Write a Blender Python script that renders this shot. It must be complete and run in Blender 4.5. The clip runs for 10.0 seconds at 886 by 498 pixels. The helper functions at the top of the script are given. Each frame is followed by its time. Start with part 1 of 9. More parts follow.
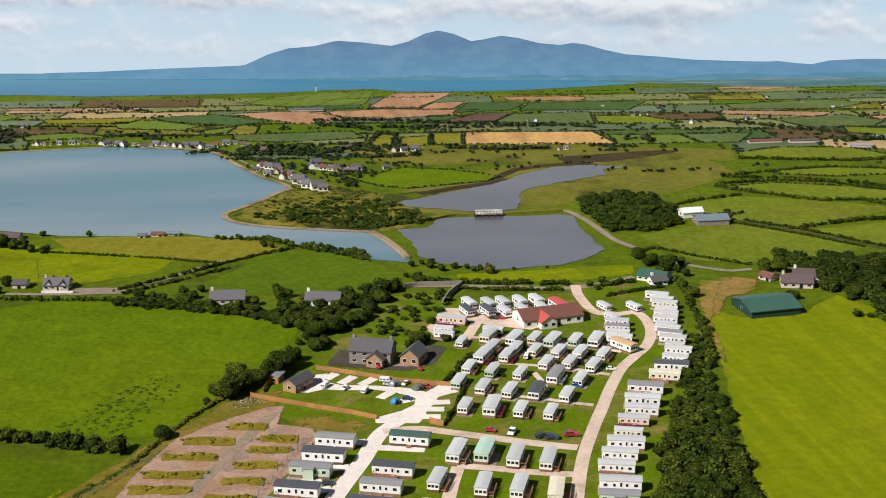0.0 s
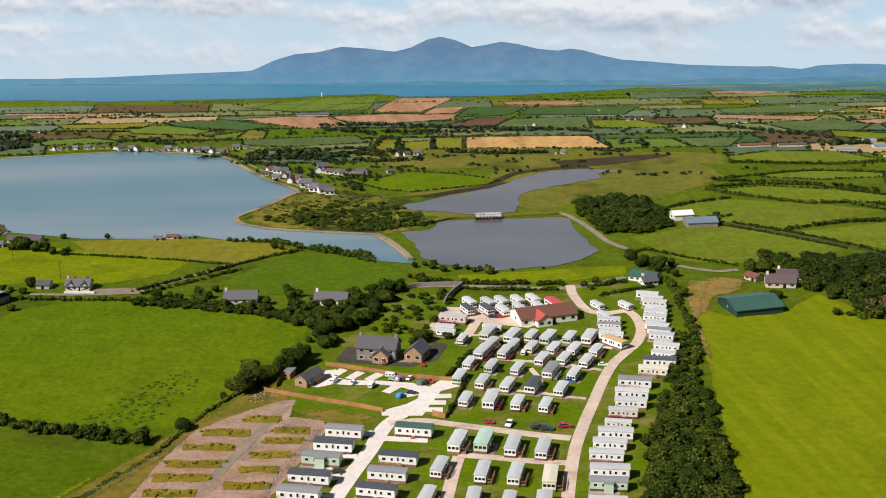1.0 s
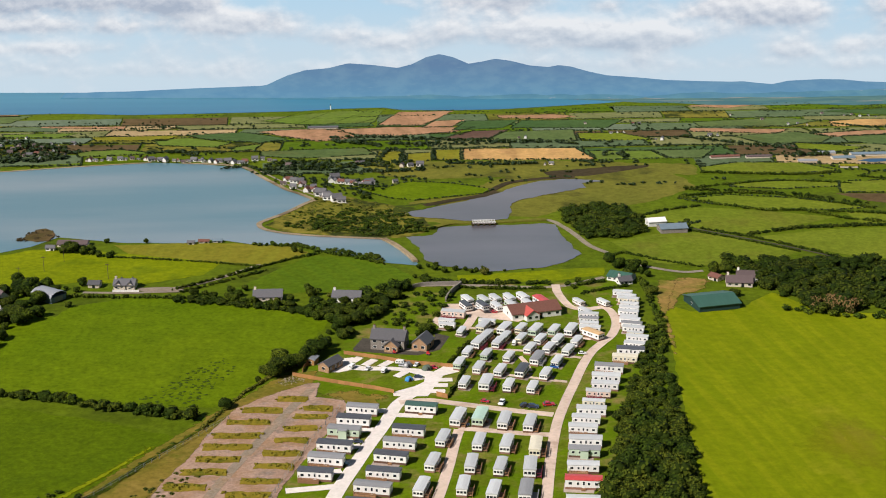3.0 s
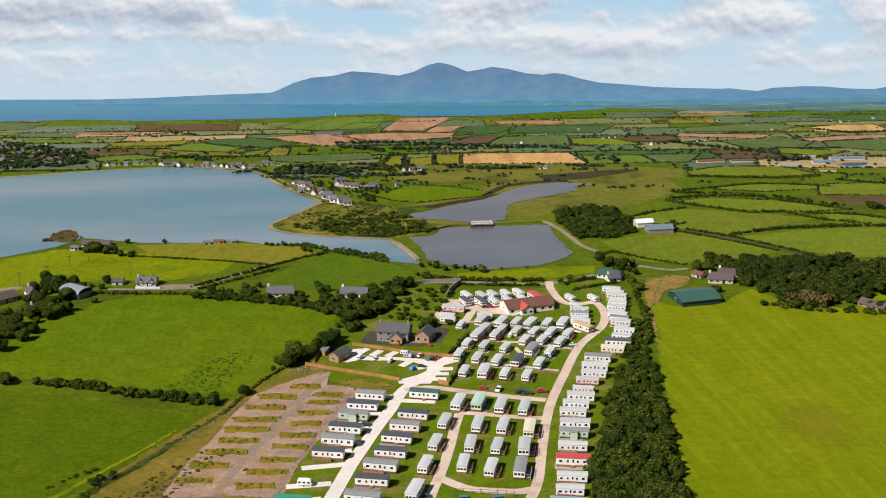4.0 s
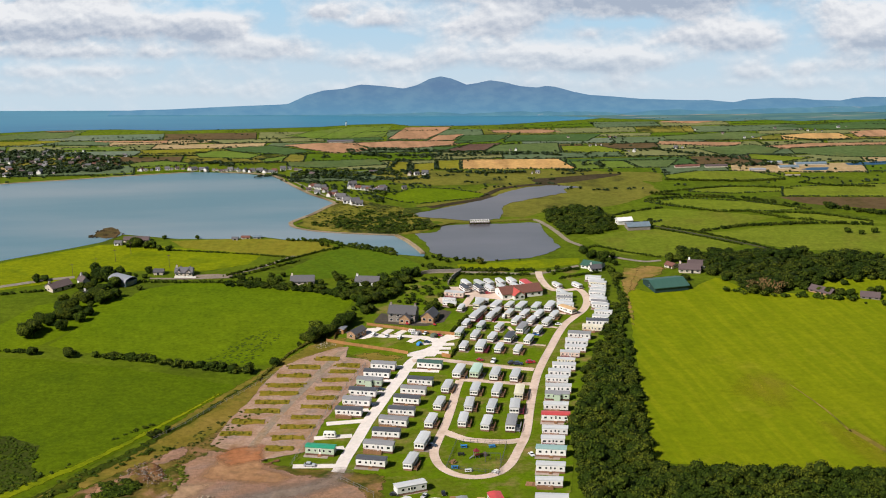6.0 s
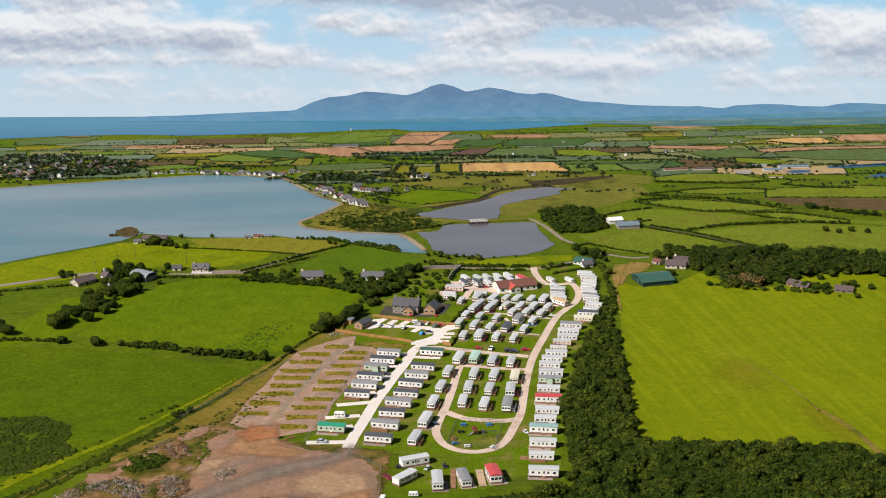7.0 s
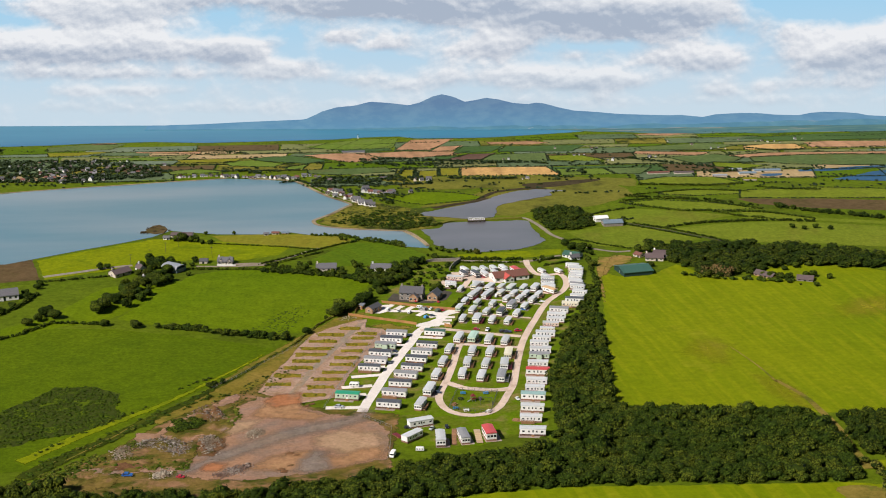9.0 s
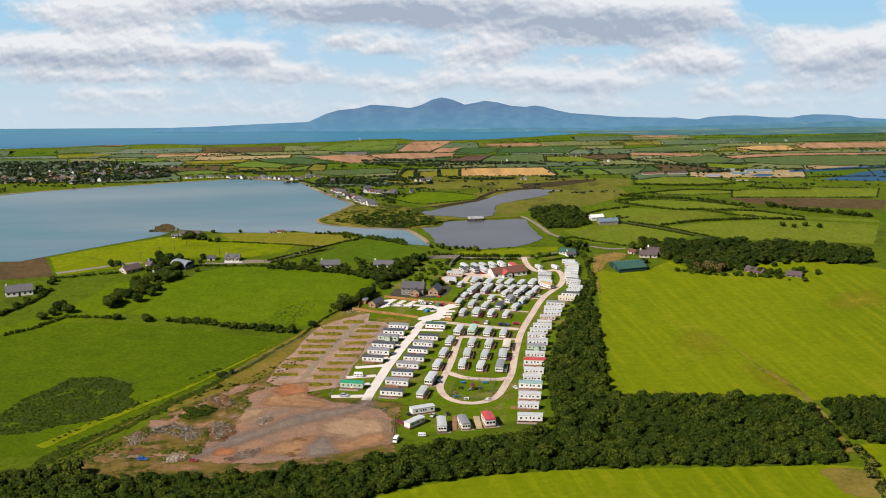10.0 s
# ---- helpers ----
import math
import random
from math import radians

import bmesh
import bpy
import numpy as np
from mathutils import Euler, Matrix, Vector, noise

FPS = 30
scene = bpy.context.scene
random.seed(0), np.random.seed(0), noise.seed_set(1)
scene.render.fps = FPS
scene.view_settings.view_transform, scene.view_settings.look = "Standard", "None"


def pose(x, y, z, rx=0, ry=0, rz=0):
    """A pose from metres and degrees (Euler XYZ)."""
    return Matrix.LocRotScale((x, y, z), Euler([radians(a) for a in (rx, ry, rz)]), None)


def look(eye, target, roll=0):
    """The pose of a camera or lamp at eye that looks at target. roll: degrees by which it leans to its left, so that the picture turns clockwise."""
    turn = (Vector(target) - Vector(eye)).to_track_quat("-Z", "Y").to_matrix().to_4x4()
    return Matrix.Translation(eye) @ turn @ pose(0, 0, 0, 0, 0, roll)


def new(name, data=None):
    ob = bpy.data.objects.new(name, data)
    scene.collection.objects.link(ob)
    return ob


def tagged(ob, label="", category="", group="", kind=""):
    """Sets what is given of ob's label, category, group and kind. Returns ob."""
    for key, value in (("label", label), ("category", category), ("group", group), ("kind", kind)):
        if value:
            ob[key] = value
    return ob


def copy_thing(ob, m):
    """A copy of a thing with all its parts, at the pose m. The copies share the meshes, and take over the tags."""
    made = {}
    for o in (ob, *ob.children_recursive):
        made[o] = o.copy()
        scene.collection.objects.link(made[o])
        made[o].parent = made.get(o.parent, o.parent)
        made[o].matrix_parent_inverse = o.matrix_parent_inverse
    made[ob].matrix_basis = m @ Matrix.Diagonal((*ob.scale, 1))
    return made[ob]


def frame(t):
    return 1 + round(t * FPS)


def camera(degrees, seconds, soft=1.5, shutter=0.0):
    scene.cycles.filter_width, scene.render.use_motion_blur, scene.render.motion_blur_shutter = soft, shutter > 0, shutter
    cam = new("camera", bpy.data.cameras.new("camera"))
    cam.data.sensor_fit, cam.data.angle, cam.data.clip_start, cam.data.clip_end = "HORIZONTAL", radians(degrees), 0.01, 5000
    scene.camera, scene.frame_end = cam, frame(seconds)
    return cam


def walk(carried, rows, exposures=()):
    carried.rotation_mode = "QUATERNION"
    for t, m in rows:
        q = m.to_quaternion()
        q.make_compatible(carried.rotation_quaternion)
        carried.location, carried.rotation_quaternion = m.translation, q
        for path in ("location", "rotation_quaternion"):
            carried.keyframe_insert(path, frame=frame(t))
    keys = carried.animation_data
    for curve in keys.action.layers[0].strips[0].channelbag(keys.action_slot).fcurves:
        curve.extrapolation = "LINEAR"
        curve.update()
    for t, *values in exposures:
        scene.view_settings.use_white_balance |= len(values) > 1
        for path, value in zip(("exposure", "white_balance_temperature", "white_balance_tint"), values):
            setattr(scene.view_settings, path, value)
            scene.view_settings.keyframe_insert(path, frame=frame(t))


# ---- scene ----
from math import atan2, cos, exp, hypot, pi, sin

# ---------- camera ----------
cam = camera(32.0, 10.0, soft=1.0)
ROWS = [
    (0, 2.72, 2.69, 129.69, -2.086, -16.987, -0.287),
    (0.5, 2.73, -6.42, 132.75, -2.017, -16.985, -0.416),
    (1, 2.03, -18.04, 137.86, -2.012, -17.140, -0.378),
    (1.5, 1.29, -29.99, 142.08, -2.041, -17.165, -0.388),
    (2, 0.53, -45.36, 147.36, -2.050, -17.197, -0.434),
    (2.5, -0.65, -60.21, 152.99, -2.120, -17.307, -0.370),
    (4, -4.10, -109.32, 168.31, -2.271, -17.261, -0.342),
    (4.5, -4.85, -125.79, 171.99, -2.258, -17.159, -0.350),
    (5, -5.74, -144.32, 175.67, -2.258, -17.015, -0.384),
    (5.5, -6.75, -161.40, 179.81, -2.270, -16.978, -0.388),
    (7, -9.56, -217.57, 191.81, -2.264, -16.705, -0.429),
    (7.5, -10.38, -236.10, 195.05, -2.256, -16.545, -0.449),
    (8, -11.52, -253.81, 198.73, -2.282, -16.485, -0.445),
    (8.5, -12.44, -269.57, 201.23, -2.294, -16.360, -0.476),
    (9, -13.30, -284.67, 204.15, -2.305, -16.300, -0.499),
    (9.5, -14.16, -297.14, 206.31, -2.326, -16.238, -0.482),
    (10, -14.92, -307.33, 206.80, -2.346, -16.100, -0.514),
]


def aim(x, y, z, yaw, pitch, roll):
    a, b = radians(yaw), radians(pitch)
    return look((x, y, z), (x - sin(a) * cos(b), y + cos(a) * cos(b), z + sin(b)), roll)


walk(cam, [(t, aim(x, y, z, yaw, pitch, roll)) for t, x, y, z, yaw, pitch, roll in ROWS])

# ---------- light ----------
SUN_AZ, SUN_EL = -128.0, 41.0   # degrees from +y towards +x, and above the ground
sky_world = bpy.data.worlds.new("sky")
scene.world = sky_world
sky_world.use_nodes = True
wn = sky_world.node_tree.nodes
sky_tex = wn.new("ShaderNodeTexSky")
sky_tex.sky_type = 'NISHITA'
sky_tex.sun_disc = False
sky_tex.sun_elevation = radians(SUN_EL)
sky_tex.sun_rotation = radians(SUN_AZ)
sky_tex.air_density, sky_tex.dust_density, sky_tex.ozone_density = 1.0, 0.6, 1.2
wn["Background"].inputs["Strength"].default_value = 0.025
sky_world.node_tree.links.new(sky_tex.outputs[0], wn["Background"].inputs[0])
sun = new("sun", bpy.data.lights.new("sun", 'SUN'))
sun.data.energy, sun.data.angle, sun.data.color = 6.3, radians(0.53), (0.985, 0.928, 0.875)
sa, se = radians(SUN_AZ), radians(SUN_EL)
sun.matrix_world = look((300 * sin(sa) * cos(se), 300 * cos(sa) * cos(se), 300 * sin(se)), (0, 0, 0))


# ---------- materials ----------
def sheet(name, rough=0.85, spec=0.3, metal=0.0):
    m = bpy.data.materials.new(name)
    m.use_nodes = True
    b = m.node_tree.nodes["Principled BSDF"]
    b.inputs["Roughness"].default_value = rough
    b.inputs["Specular IOR Level"].default_value = spec
    b.inputs["Metallic"].default_value = metal
    return m, m.node_tree, b


def noise_at(nt, vec, scale, detail=4.0, rough=0.6, stretch=None):
    n = nt.nodes.new("ShaderNodeTexNoise")
    n.inputs["Scale"].default_value = scale
    n.inputs["Detail"].default_value = detail
    n.inputs["Roughness"].default_value = rough
    if stretch:
        mp = nt.nodes.new("ShaderNodeMapping")
        mp.inputs["Scale"].default_value = stretch[:3]
        if len(stretch) > 3:   # turned first, then stretched
            mp.vector_type = 'TEXTURE'
            mp.inputs["Scale"].default_value = tuple(1 / q for q in stretch[:3])
            mp.inputs["Rotation"].default_value = (0, 0, radians(stretch[3]))
        nt.links.new(vec, mp.inputs["Vector"])
        vec = mp.outputs[0]
    nt.links.new(vec, n.inputs["Vector"])
    return n.outputs["Fac"]


def ramp(nt, fac, lo, hi, a=(0, 0, 0), b=(1, 1, 1)):
    r = nt.nodes.new("ShaderNodeValToRGB")
    e = r.color_ramp.elements
    e[0].position, e[1].position = lo, hi
    e[0].color, e[1].color = (*a, 1), (*b, 1)
    nt.links.new(fac, r.inputs[0])
    return r.outputs[0]


def blend(nt, fac, a, b, mode='MIX'):
    m = nt.nodes.new("ShaderNodeMix")
    m.data_type, m.blend_type = 'RGBA', mode
    for sock, v in ((m.inputs["Factor"], fac), (m.inputs[6], a), (m.inputs[7], b)):
        if isinstance(v, (int, float)):
            sock.default_value = v
        elif isinstance(v, tuple):
            sock.default_value = (*v, 1)
        else:
            nt.links.new(v, sock)
    return m.outputs[2]


def bumped(nt, b, height, strength, distance):
    k = nt.nodes.new("ShaderNodeBump")
    k.inputs["Strength"].default_value = strength
    k.inputs["Distance"].default_value = distance
    nt.links.new(height, k.inputs["Height"])
    nt.links.new(k.outputs[0], b.inputs["Normal"])


def surface(name, dark, light, big=0.02, small=0.5, rough=0.95, spec=0.04, patch=None, patch_scale=0.06,
            patch_lo=0.52, patch_hi=0.66, rows=None, bump=0.4, dist=0.15, grain=0.7, patch2=None, fray=None):
    """A ground-like surface in world metres: broad drift of colour, fine grain, and patches of another colour."""
    m, nt, b = sheet(name, rough, spec)
    pos = nt.nodes.new("ShaderNodeNewGeometry").outputs["Position"]
    base = blend(nt, ramp(nt, noise_at(nt, pos, big, 5), 0.3, 0.7), dark, light)
    if rows:   # drill rows: (angle, spacing per metre, colour)
        st = noise_at(nt, pos, 1.0, 2, 0.5, (rows[1], 0.02, 1, rows[0]))
        base = blend(nt, ramp(nt, st, 0.45, 0.62), base, rows[2])
    if patch:
        base = blend(nt, ramp(nt, noise_at(nt, pos, patch_scale, 7, 0.65), patch_lo, patch_hi), base, patch)
    if patch2:   # colour and scale of a further stain
        base = blend(nt, ramp(nt, noise_at(nt, pos, patch2[1], 7, 0.6, (1, 1.6, 1, 20)), 0.48, 0.62), base, patch2[0])
    g = noise_at(nt, pos, small, 8, 0.72)
    tuft = noise_at(nt, pos, small * 0.22, 6, 0.7)
    base = blend(nt, grain, base, ramp(nt, g, 0.28, 0.72, (0.40, 0.42, 0.35), (1.1, 1.1, 1.1)), 'MULTIPLY')
    base = blend(nt, grain * 0.7, base, ramp(nt, tuft, 0.32, 0.68, (0.62, 0.66, 0.5), (1.12, 1.1, 1.1)), 'MULTIPLY')
    base = blend(nt, 1.0, base, (1.33, 1.18, 1.02), 'MULTIPLY')
    nt.links.new(base, b.inputs["Base Color"])
    bumped(nt, b, g, bump, dist)
    if fray:   # thins out in clumps towards the outline
        at = nt.nodes.new("ShaderNodeAttribute")
        at.attribute_name = "edge"
        k = nt.nodes.new("ShaderNodeMath")
        k.operation = 'MULTIPLY_ADD'
        nt.links.new(noise_at(nt, pos, 0.32, 8, 0.68), k.inputs[0])
        k.inputs[1].default_value = fray[2]
        half = nt.nodes.new("ShaderNodeMath")
        half.operation = 'MULTIPLY'
        nt.links.new(at.outputs["Fac"], half.inputs[0])
        half.inputs[1].default_value = 0.5
        nt.links.new(half.outputs[0], k.inputs[2])
        nt.links.new(ramp(nt, k.outputs[0], *fray[:2]), b.inputs["Alpha"])
    return m


def paint(name, colour, rough=0.5, spec=0.4, dirt=0.2, scale=0.8, vary=0.0, metal=0.0, streak=None):
    """Paint, plastic or metal with dirt and weathering, in the object's own metres."""
    m, nt, b = sheet(name, rough, spec, metal)
    tc = nt.nodes.new("ShaderNodeTexCoord").outputs["Object"]
    n = noise_at(nt, tc, scale, 6, 0.65, streak)
    col = blend(nt, ramp(nt, n, 0.3, 0.75), colour, tuple(c * (1 - dirt) for c in colour))
    if vary:
        oi = nt.nodes.new("ShaderNodeObjectInfo").outputs["Random"]
        col = blend(nt, 1.0, col, ramp(nt, oi, 0, 1, (1 - vary,) * 3, (1 + vary * 0.4,) * 3), 'MULTIPLY')
    nt.links.new(col, b.inputs["Base Color"])
    bumped(nt, b, n, 0.15, 0.02)
    return m


def leaves(name, dark, light, tip):
    m, nt, b = sheet(name, 0.8, 0.06)
    geo = nt.nodes.new("ShaderNodeNewGeometry")
    col = blend(nt, geo.outputs["Random Per Island"], dark, light)
    col = blend(nt, ramp(nt, noise_at(nt, geo.outputs["Position"], 0.13, 2), 0.42, 0.66), col, tip)
    oi = nt.nodes.new("ShaderNodeObjectInfo").outputs["Random"]
    col = blend(nt, 1.0, col, ramp(nt, oi, 0, 1, (0.8, 0.8, 0.8), (1.2, 1.15, 1.0)), 'MULTIPLY')
    nt.links.new(col, b.inputs["Base Color"])
    return m


def water(name, deep, shallow, rough, spec=0.5, ripple=0.25, scale=0.5, streaks=(0.02, 0.004)):
    m, nt, b = sheet(name, rough, spec)
    pos = nt.nodes.new("ShaderNodeNewGeometry").outputs["Position"]
    band = noise_at(nt, pos, 1.0, 5, 0.55, (streaks[1], streaks[0], 1))
    nt.links.new(blend(nt, ramp(nt, band, 0.35, 0.7), deep, shallow), b.inputs["Base Color"])
    bumped(nt, b, noise_at(nt, pos, scale, 5, 0.6, (1.0, 2.2, 1)), ripple, 0.1)
    return m


GROUND = surface("rough_pasture", (0.07, 0.12, 0.005), (0.10, 0.145, 0.008), 0.012, 0.4, patch=(0.06, 0.09, 0.009), patch_scale=0.03, grain=0.85)
GRASS_BRIGHT = surface("bright_grass", (0.085, 0.15, 0.002), (0.115, 0.175, 0.003), 0.012, 0.6, patch=(0.070, 0.122, 0.003), patch_scale=0.06, patch_lo=0.52, patch_hi=0.85, grain=0.85)
GRASS_LUSH = surface("lush_grass", (0.0632, 0.1135, 0.0019), (0.0856, 0.1367, 0.0028), 0.012, 0.6, patch=(0.055, 0.102, 0.003), patch_scale=0.06, patch_lo=0.52, patch_hi=0.85, grain=0.85)
GRASS_LIME = surface("lime_grass", (0.135, 0.19, 0.002), (0.17, 0.215, 0.003), 0.015, 0.45, patch=(0.10, 0.15, 0.004), patch_scale=0.05, grain=0.75)
GRASS_MID = surface("mid_grass", (0.06, 0.115, 0.004), (0.085, 0.14, 0.006), 0.015, 0.5, rows=(25, 0.5, (0.07, 0.13, 0.006)))
# Far greens: distance haze is put into these colours as bluer, duller tones.
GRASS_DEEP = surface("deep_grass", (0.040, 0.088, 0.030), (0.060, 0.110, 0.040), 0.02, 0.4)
GRASS_HAZY_BLUE = surface("hazy_blue_grass", (0.072, 0.115, 0.070), (0.10, 0.145, 0.085), 0.02, 0.4)
GRASS_PALE = surface("hazy_pale_grass", (0.13, 0.155, 0.07), (0.175, 0.19, 0.09), 0.02, 0.4)
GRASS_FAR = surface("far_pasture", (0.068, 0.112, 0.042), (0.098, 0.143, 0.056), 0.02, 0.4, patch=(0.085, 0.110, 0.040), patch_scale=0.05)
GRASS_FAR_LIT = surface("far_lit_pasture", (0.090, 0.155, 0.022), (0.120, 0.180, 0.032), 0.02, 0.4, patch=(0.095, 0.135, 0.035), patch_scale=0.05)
GRASS_HAZED = surface("hazed_pasture", (0.112, 0.166, 0.013), (0.146, 0.190, 0.019), 0.015, 0.45, patch=(0.125, 0.150, 0.020), patch_scale=0.04, grain=0.8)
FAR_HAZE = surface("haze_tinted_field", (0.10, 0.15, 0.12), (0.14, 0.18, 0.14), 0.02, 0.4)
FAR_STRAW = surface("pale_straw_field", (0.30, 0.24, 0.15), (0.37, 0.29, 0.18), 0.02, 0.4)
GRASS_MOWN = surface("mown_silage_grass", (0.108, 0.164, 0.002), (0.146, 0.188, 0.003), 0.012, 0.4, rows=(9, 0.33, (0.156, 0.200, 0.004)), patch=(0.185, 0.195, 0.014), patch_scale=0.025, patch_lo=0.58, patch_hi=0.78, grain=0.52)
GRASS_YELLOW = surface("yellow_grass", (0.14, 0.15, 0.012), (0.19, 0.18, 0.025), 0.015, 0.4, rows=(-10, 0.3, (0.17, 0.18, 0.02)))
LAWN = surface("lawn", (0.072, 0.138, 0.003), (0.102, 0.168, 0.004), 0.05, 0.9, patch=(0.20, 0.16, 0.07), patch_scale=0.09, patch_lo=0.50, patch_hi=0.67, patch2=((0.088, 0.130, 0.008), 0.11))
MARSH = surface("marsh_grass", (0.100, 0.118, 0.020), (0.160, 0.158, 0.030), 0.02, 0.35, patch=(0.06, 0.065, 0.016), patch_scale=0.05)
SCRUB = surface("scrub", (0.130, 0.138, 0.022), (0.195, 0.178, 0.035), 0.04, 0.4, patch=(0.03, 0.042, 0.010), patch_scale=0.07, patch_lo=0.46, patch_hi=0.58)
RUSHES = surface("rushes", (0.03, 0.045, 0.008), (0.045, 0.065, 0.012), 0.05, 0.5, patch=(0.075, 0.12, 0.006), patch_scale=0.12, patch_lo=0.53, patch_hi=0.6)
WHEAT = surface("cut_wheat", (0.42, 0.27, 0.12), (0.50, 0.33, 0.15), 0.02, 0.4, rows=(4, 0.12, (0.36, 0.23, 0.11)))
PLOUGH = surface("ploughed_earth", (0.29, 0.175, 0.118), (0.37, 0.225, 0.150), 0.02, 0.4, rows=(10, 0.2, (0.27, 0.165, 0.11)))
DARK_EARTH = surface("dark_earth", (0.09, 0.055, 0.05), (0.12, 0.08, 0.07), 0.02, 0.4)
HEATH = surface("brown_heath", (0.080, 0.060, 0.036), (0.112, 0.080, 0.044), 0.03, 0.3, patch=(0.07, 0.06, 0.025))
MUD = surface("mud_bank", (0.035, 0.030, 0.020), (0.06, 0.05, 0.03), 0.05, 0.4)
SHORE = surface("shingle", (0.22, 0.185, 0.145), (0.31, 0.265, 0.21), 0.08, 0.8, patch=(0.14, 0.11, 0.08))
CONCRETE = surface("pale_concrete", (0.54, 0.545, 0.60), (0.61, 0.62, 0.685), 0.05, 0.8, patch=(0.46, 0.45, 0.48), patch_scale=0.12, patch_lo=0.58, patch_hi=0.74, grain=0.3)
TRACK = surface("pinkish_road", (0.45, 0.39, 0.38), (0.54, 0.475, 0.465), 0.06, 0.8, patch=(0.38, 0.315, 0.295), patch_scale=0.15, grain=0.35)
TARMAC = surface("tarmac", (0.055, 0.053, 0.055), (0.075, 0.072, 0.072), 0.06, 1.2)
LANE = surface("worn_lane", (0.21, 0.195, 0.19), (0.27, 0.25, 0.24), 0.06, 1.0)
GRAVEL_GREY = surface("grey_gravel", (0.21, 0.185, 0.175), (0.28, 0.245, 0.225), 0.08, 1.2, patch=(0.28, 0.20, 0.15), patch_scale=0.08)
DRY = surface("dry_grass", (0.15, 0.13, 0.03), (0.22, 0.18, 0.05), 0.05, 0.5, patch=(0.09, 0.11, 0.015), patch_scale=0.08)
SEDGE = surface("weedy_strip", (0.15, 0.135, 0.015), (0.23, 0.185, 0.03), 0.15, 0.9, patch=(0.08, 0.10, 0.012), patch_scale=0.2)

EARTH_F = surface("loose_bare_earth", (0.225, 0.150, 0.130), (0.305, 0.200, 0.168), 0.06, 0.8, patch=(0.34, 0.20, 0.125), patch_scale=0.035, patch_lo=0.42, patch_hi=0.80, bump=0.8, dist=0.4, grain=0.75, fray=(0.72, 0.82, 1.1), patch2=((0.215, 0.165, 0.155), 0.05))
CLAY_F = surface("loose_orange_clay", (0.30, 0.175, 0.105), (0.36, 0.225, 0.145), 0.08, 0.5, patch=(0.28, 0.175, 0.12), patch_scale=0.09, bump=0.6, dist=0.3, fray=(0.32, 0.85, 0.6))
RED_CLAY_F = surface("loose_red_clay", (0.30, 0.130, 0.070), (0.36, 0.175, 0.10), 0.08, 0.5, patch=(0.25, 0.16, 0.12), patch_scale=0.09, bump=0.6, dist=0.3, fray=(0.40, 0.88, 0.7))
TAN_F = surface("pale_trodden_earth", (0.33, 0.235, 0.175), (0.41, 0.295, 0.225), 0.06, 0.6, patch=(0.28, 0.185, 0.135), patch_scale=0.06, bump=0.6, dist=0.3, fray=(0.32, 0.85, 0.6))
GREY_F = surface("loose_grey_gravel", (0.175, 0.155, 0.160), (0.235, 0.205, 0.207), 0.08, 1.2, patch=(0.26, 0.19, 0.155), patch_scale=0.06, patch_lo=0.45, patch_hi=0.80, fray=(0.32, 0.92, 0.7))
PINK_F = surface("loose_pink_gravel", (0.285, 0.205, 0.188), (0.385, 0.288, 0.262), 0.10, 1.1, patch=(0.22, 0.185, 0.185), patch_scale=0.12, patch_lo=0.52, patch_hi=0.64, patch2=((0.29, 0.195, 0.145), 0.09), fray=(0.72, 0.82, 1.1))
WASTE_F = surface("weedy_spoil", (0.095, 0.088, 0.016), (0.175, 0.125, 0.045), 0.09, 0.6, patch=(0.23, 0.14, 0.09), patch_scale=0.11, patch_lo=0.50, patch_hi=0.60, bump=0.9, dist=0.4, patch2=((0.045, 0.062, 0.008), 0.09), fray=(0.72, 0.82, 1.1))
DRY_F = surface("thin_dry_grass", (0.14, 0.122, 0.018), (0.205, 0.160, 0.042), 0.07, 0.6, patch=(0.085, 0.105, 0.010), patch_scale=0.10, patch2=((0.12, 0.12, 0.018), 0.08), fray=(0.72, 0.82, 1.1))
ORANGE_F = surface("dry_orange_ground", (0.20, 0.15, 0.045), (0.28, 0.19, 0.08), 0.08, 0.6, patch=(0.12, 0.13, 0.02), patch_scale=0.1, patch_lo=0.46, patch_hi=0.6, fray=(0.74, 0.86, 1.1))
BROWN_F = surface("tipped_brown_earth", (0.115, 0.062, 0.036), (0.185, 0.105, 0.064), 0.12, 0.7, patch=(0.085, 0.082, 0.018), patch_scale=0.14, bump=0.9, dist=0.4, fray=(0.72, 0.82, 1.1))
DITCH_F = surface("ditch_growth_ground", (0.022, 0.036, 0.004), (0.040, 0.060, 0.006), 0.08, 0.5, patch=(0.085, 0.105, 0.009), patch_scale=0.12, patch_lo=0.5, patch_hi=0.68, bump=0.9, dist=0.4, fray=(0.72, 0.82, 1.1))
BANK_F = surface("bank_grass", (0.125, 0.180, 0.003), (0.165, 0.205, 0.004), 0.05, 0.6, patch=(0.085, 0.135, 0.004), patch_scale=0.1, grain=0.7, fray=(0.62, 0.82, 1.0))
PALE_F = surface("pale_cut_swath", (0.20, 0.212, 0.008), (0.26, 0.24, 0.03), 0.05, 0.5, rows=(4, 0.5, (0.19, 0.21, 0.008)), grain=0.5, fray=(0.34, 0.95, 0.6))
SEA = water("sea", (0.022, 0.118, 0.215), (0.045, 0.185, 0.27), 0.45, 0.25, 0.1, 0.3, (0.03, 0.003))
BAY = water("bay_water", (0.062, 0.142, 0.175), (0.160, 0.200, 0.222), 0.32, 0.4, 0.12, 0.5, (0.035, 0.006))
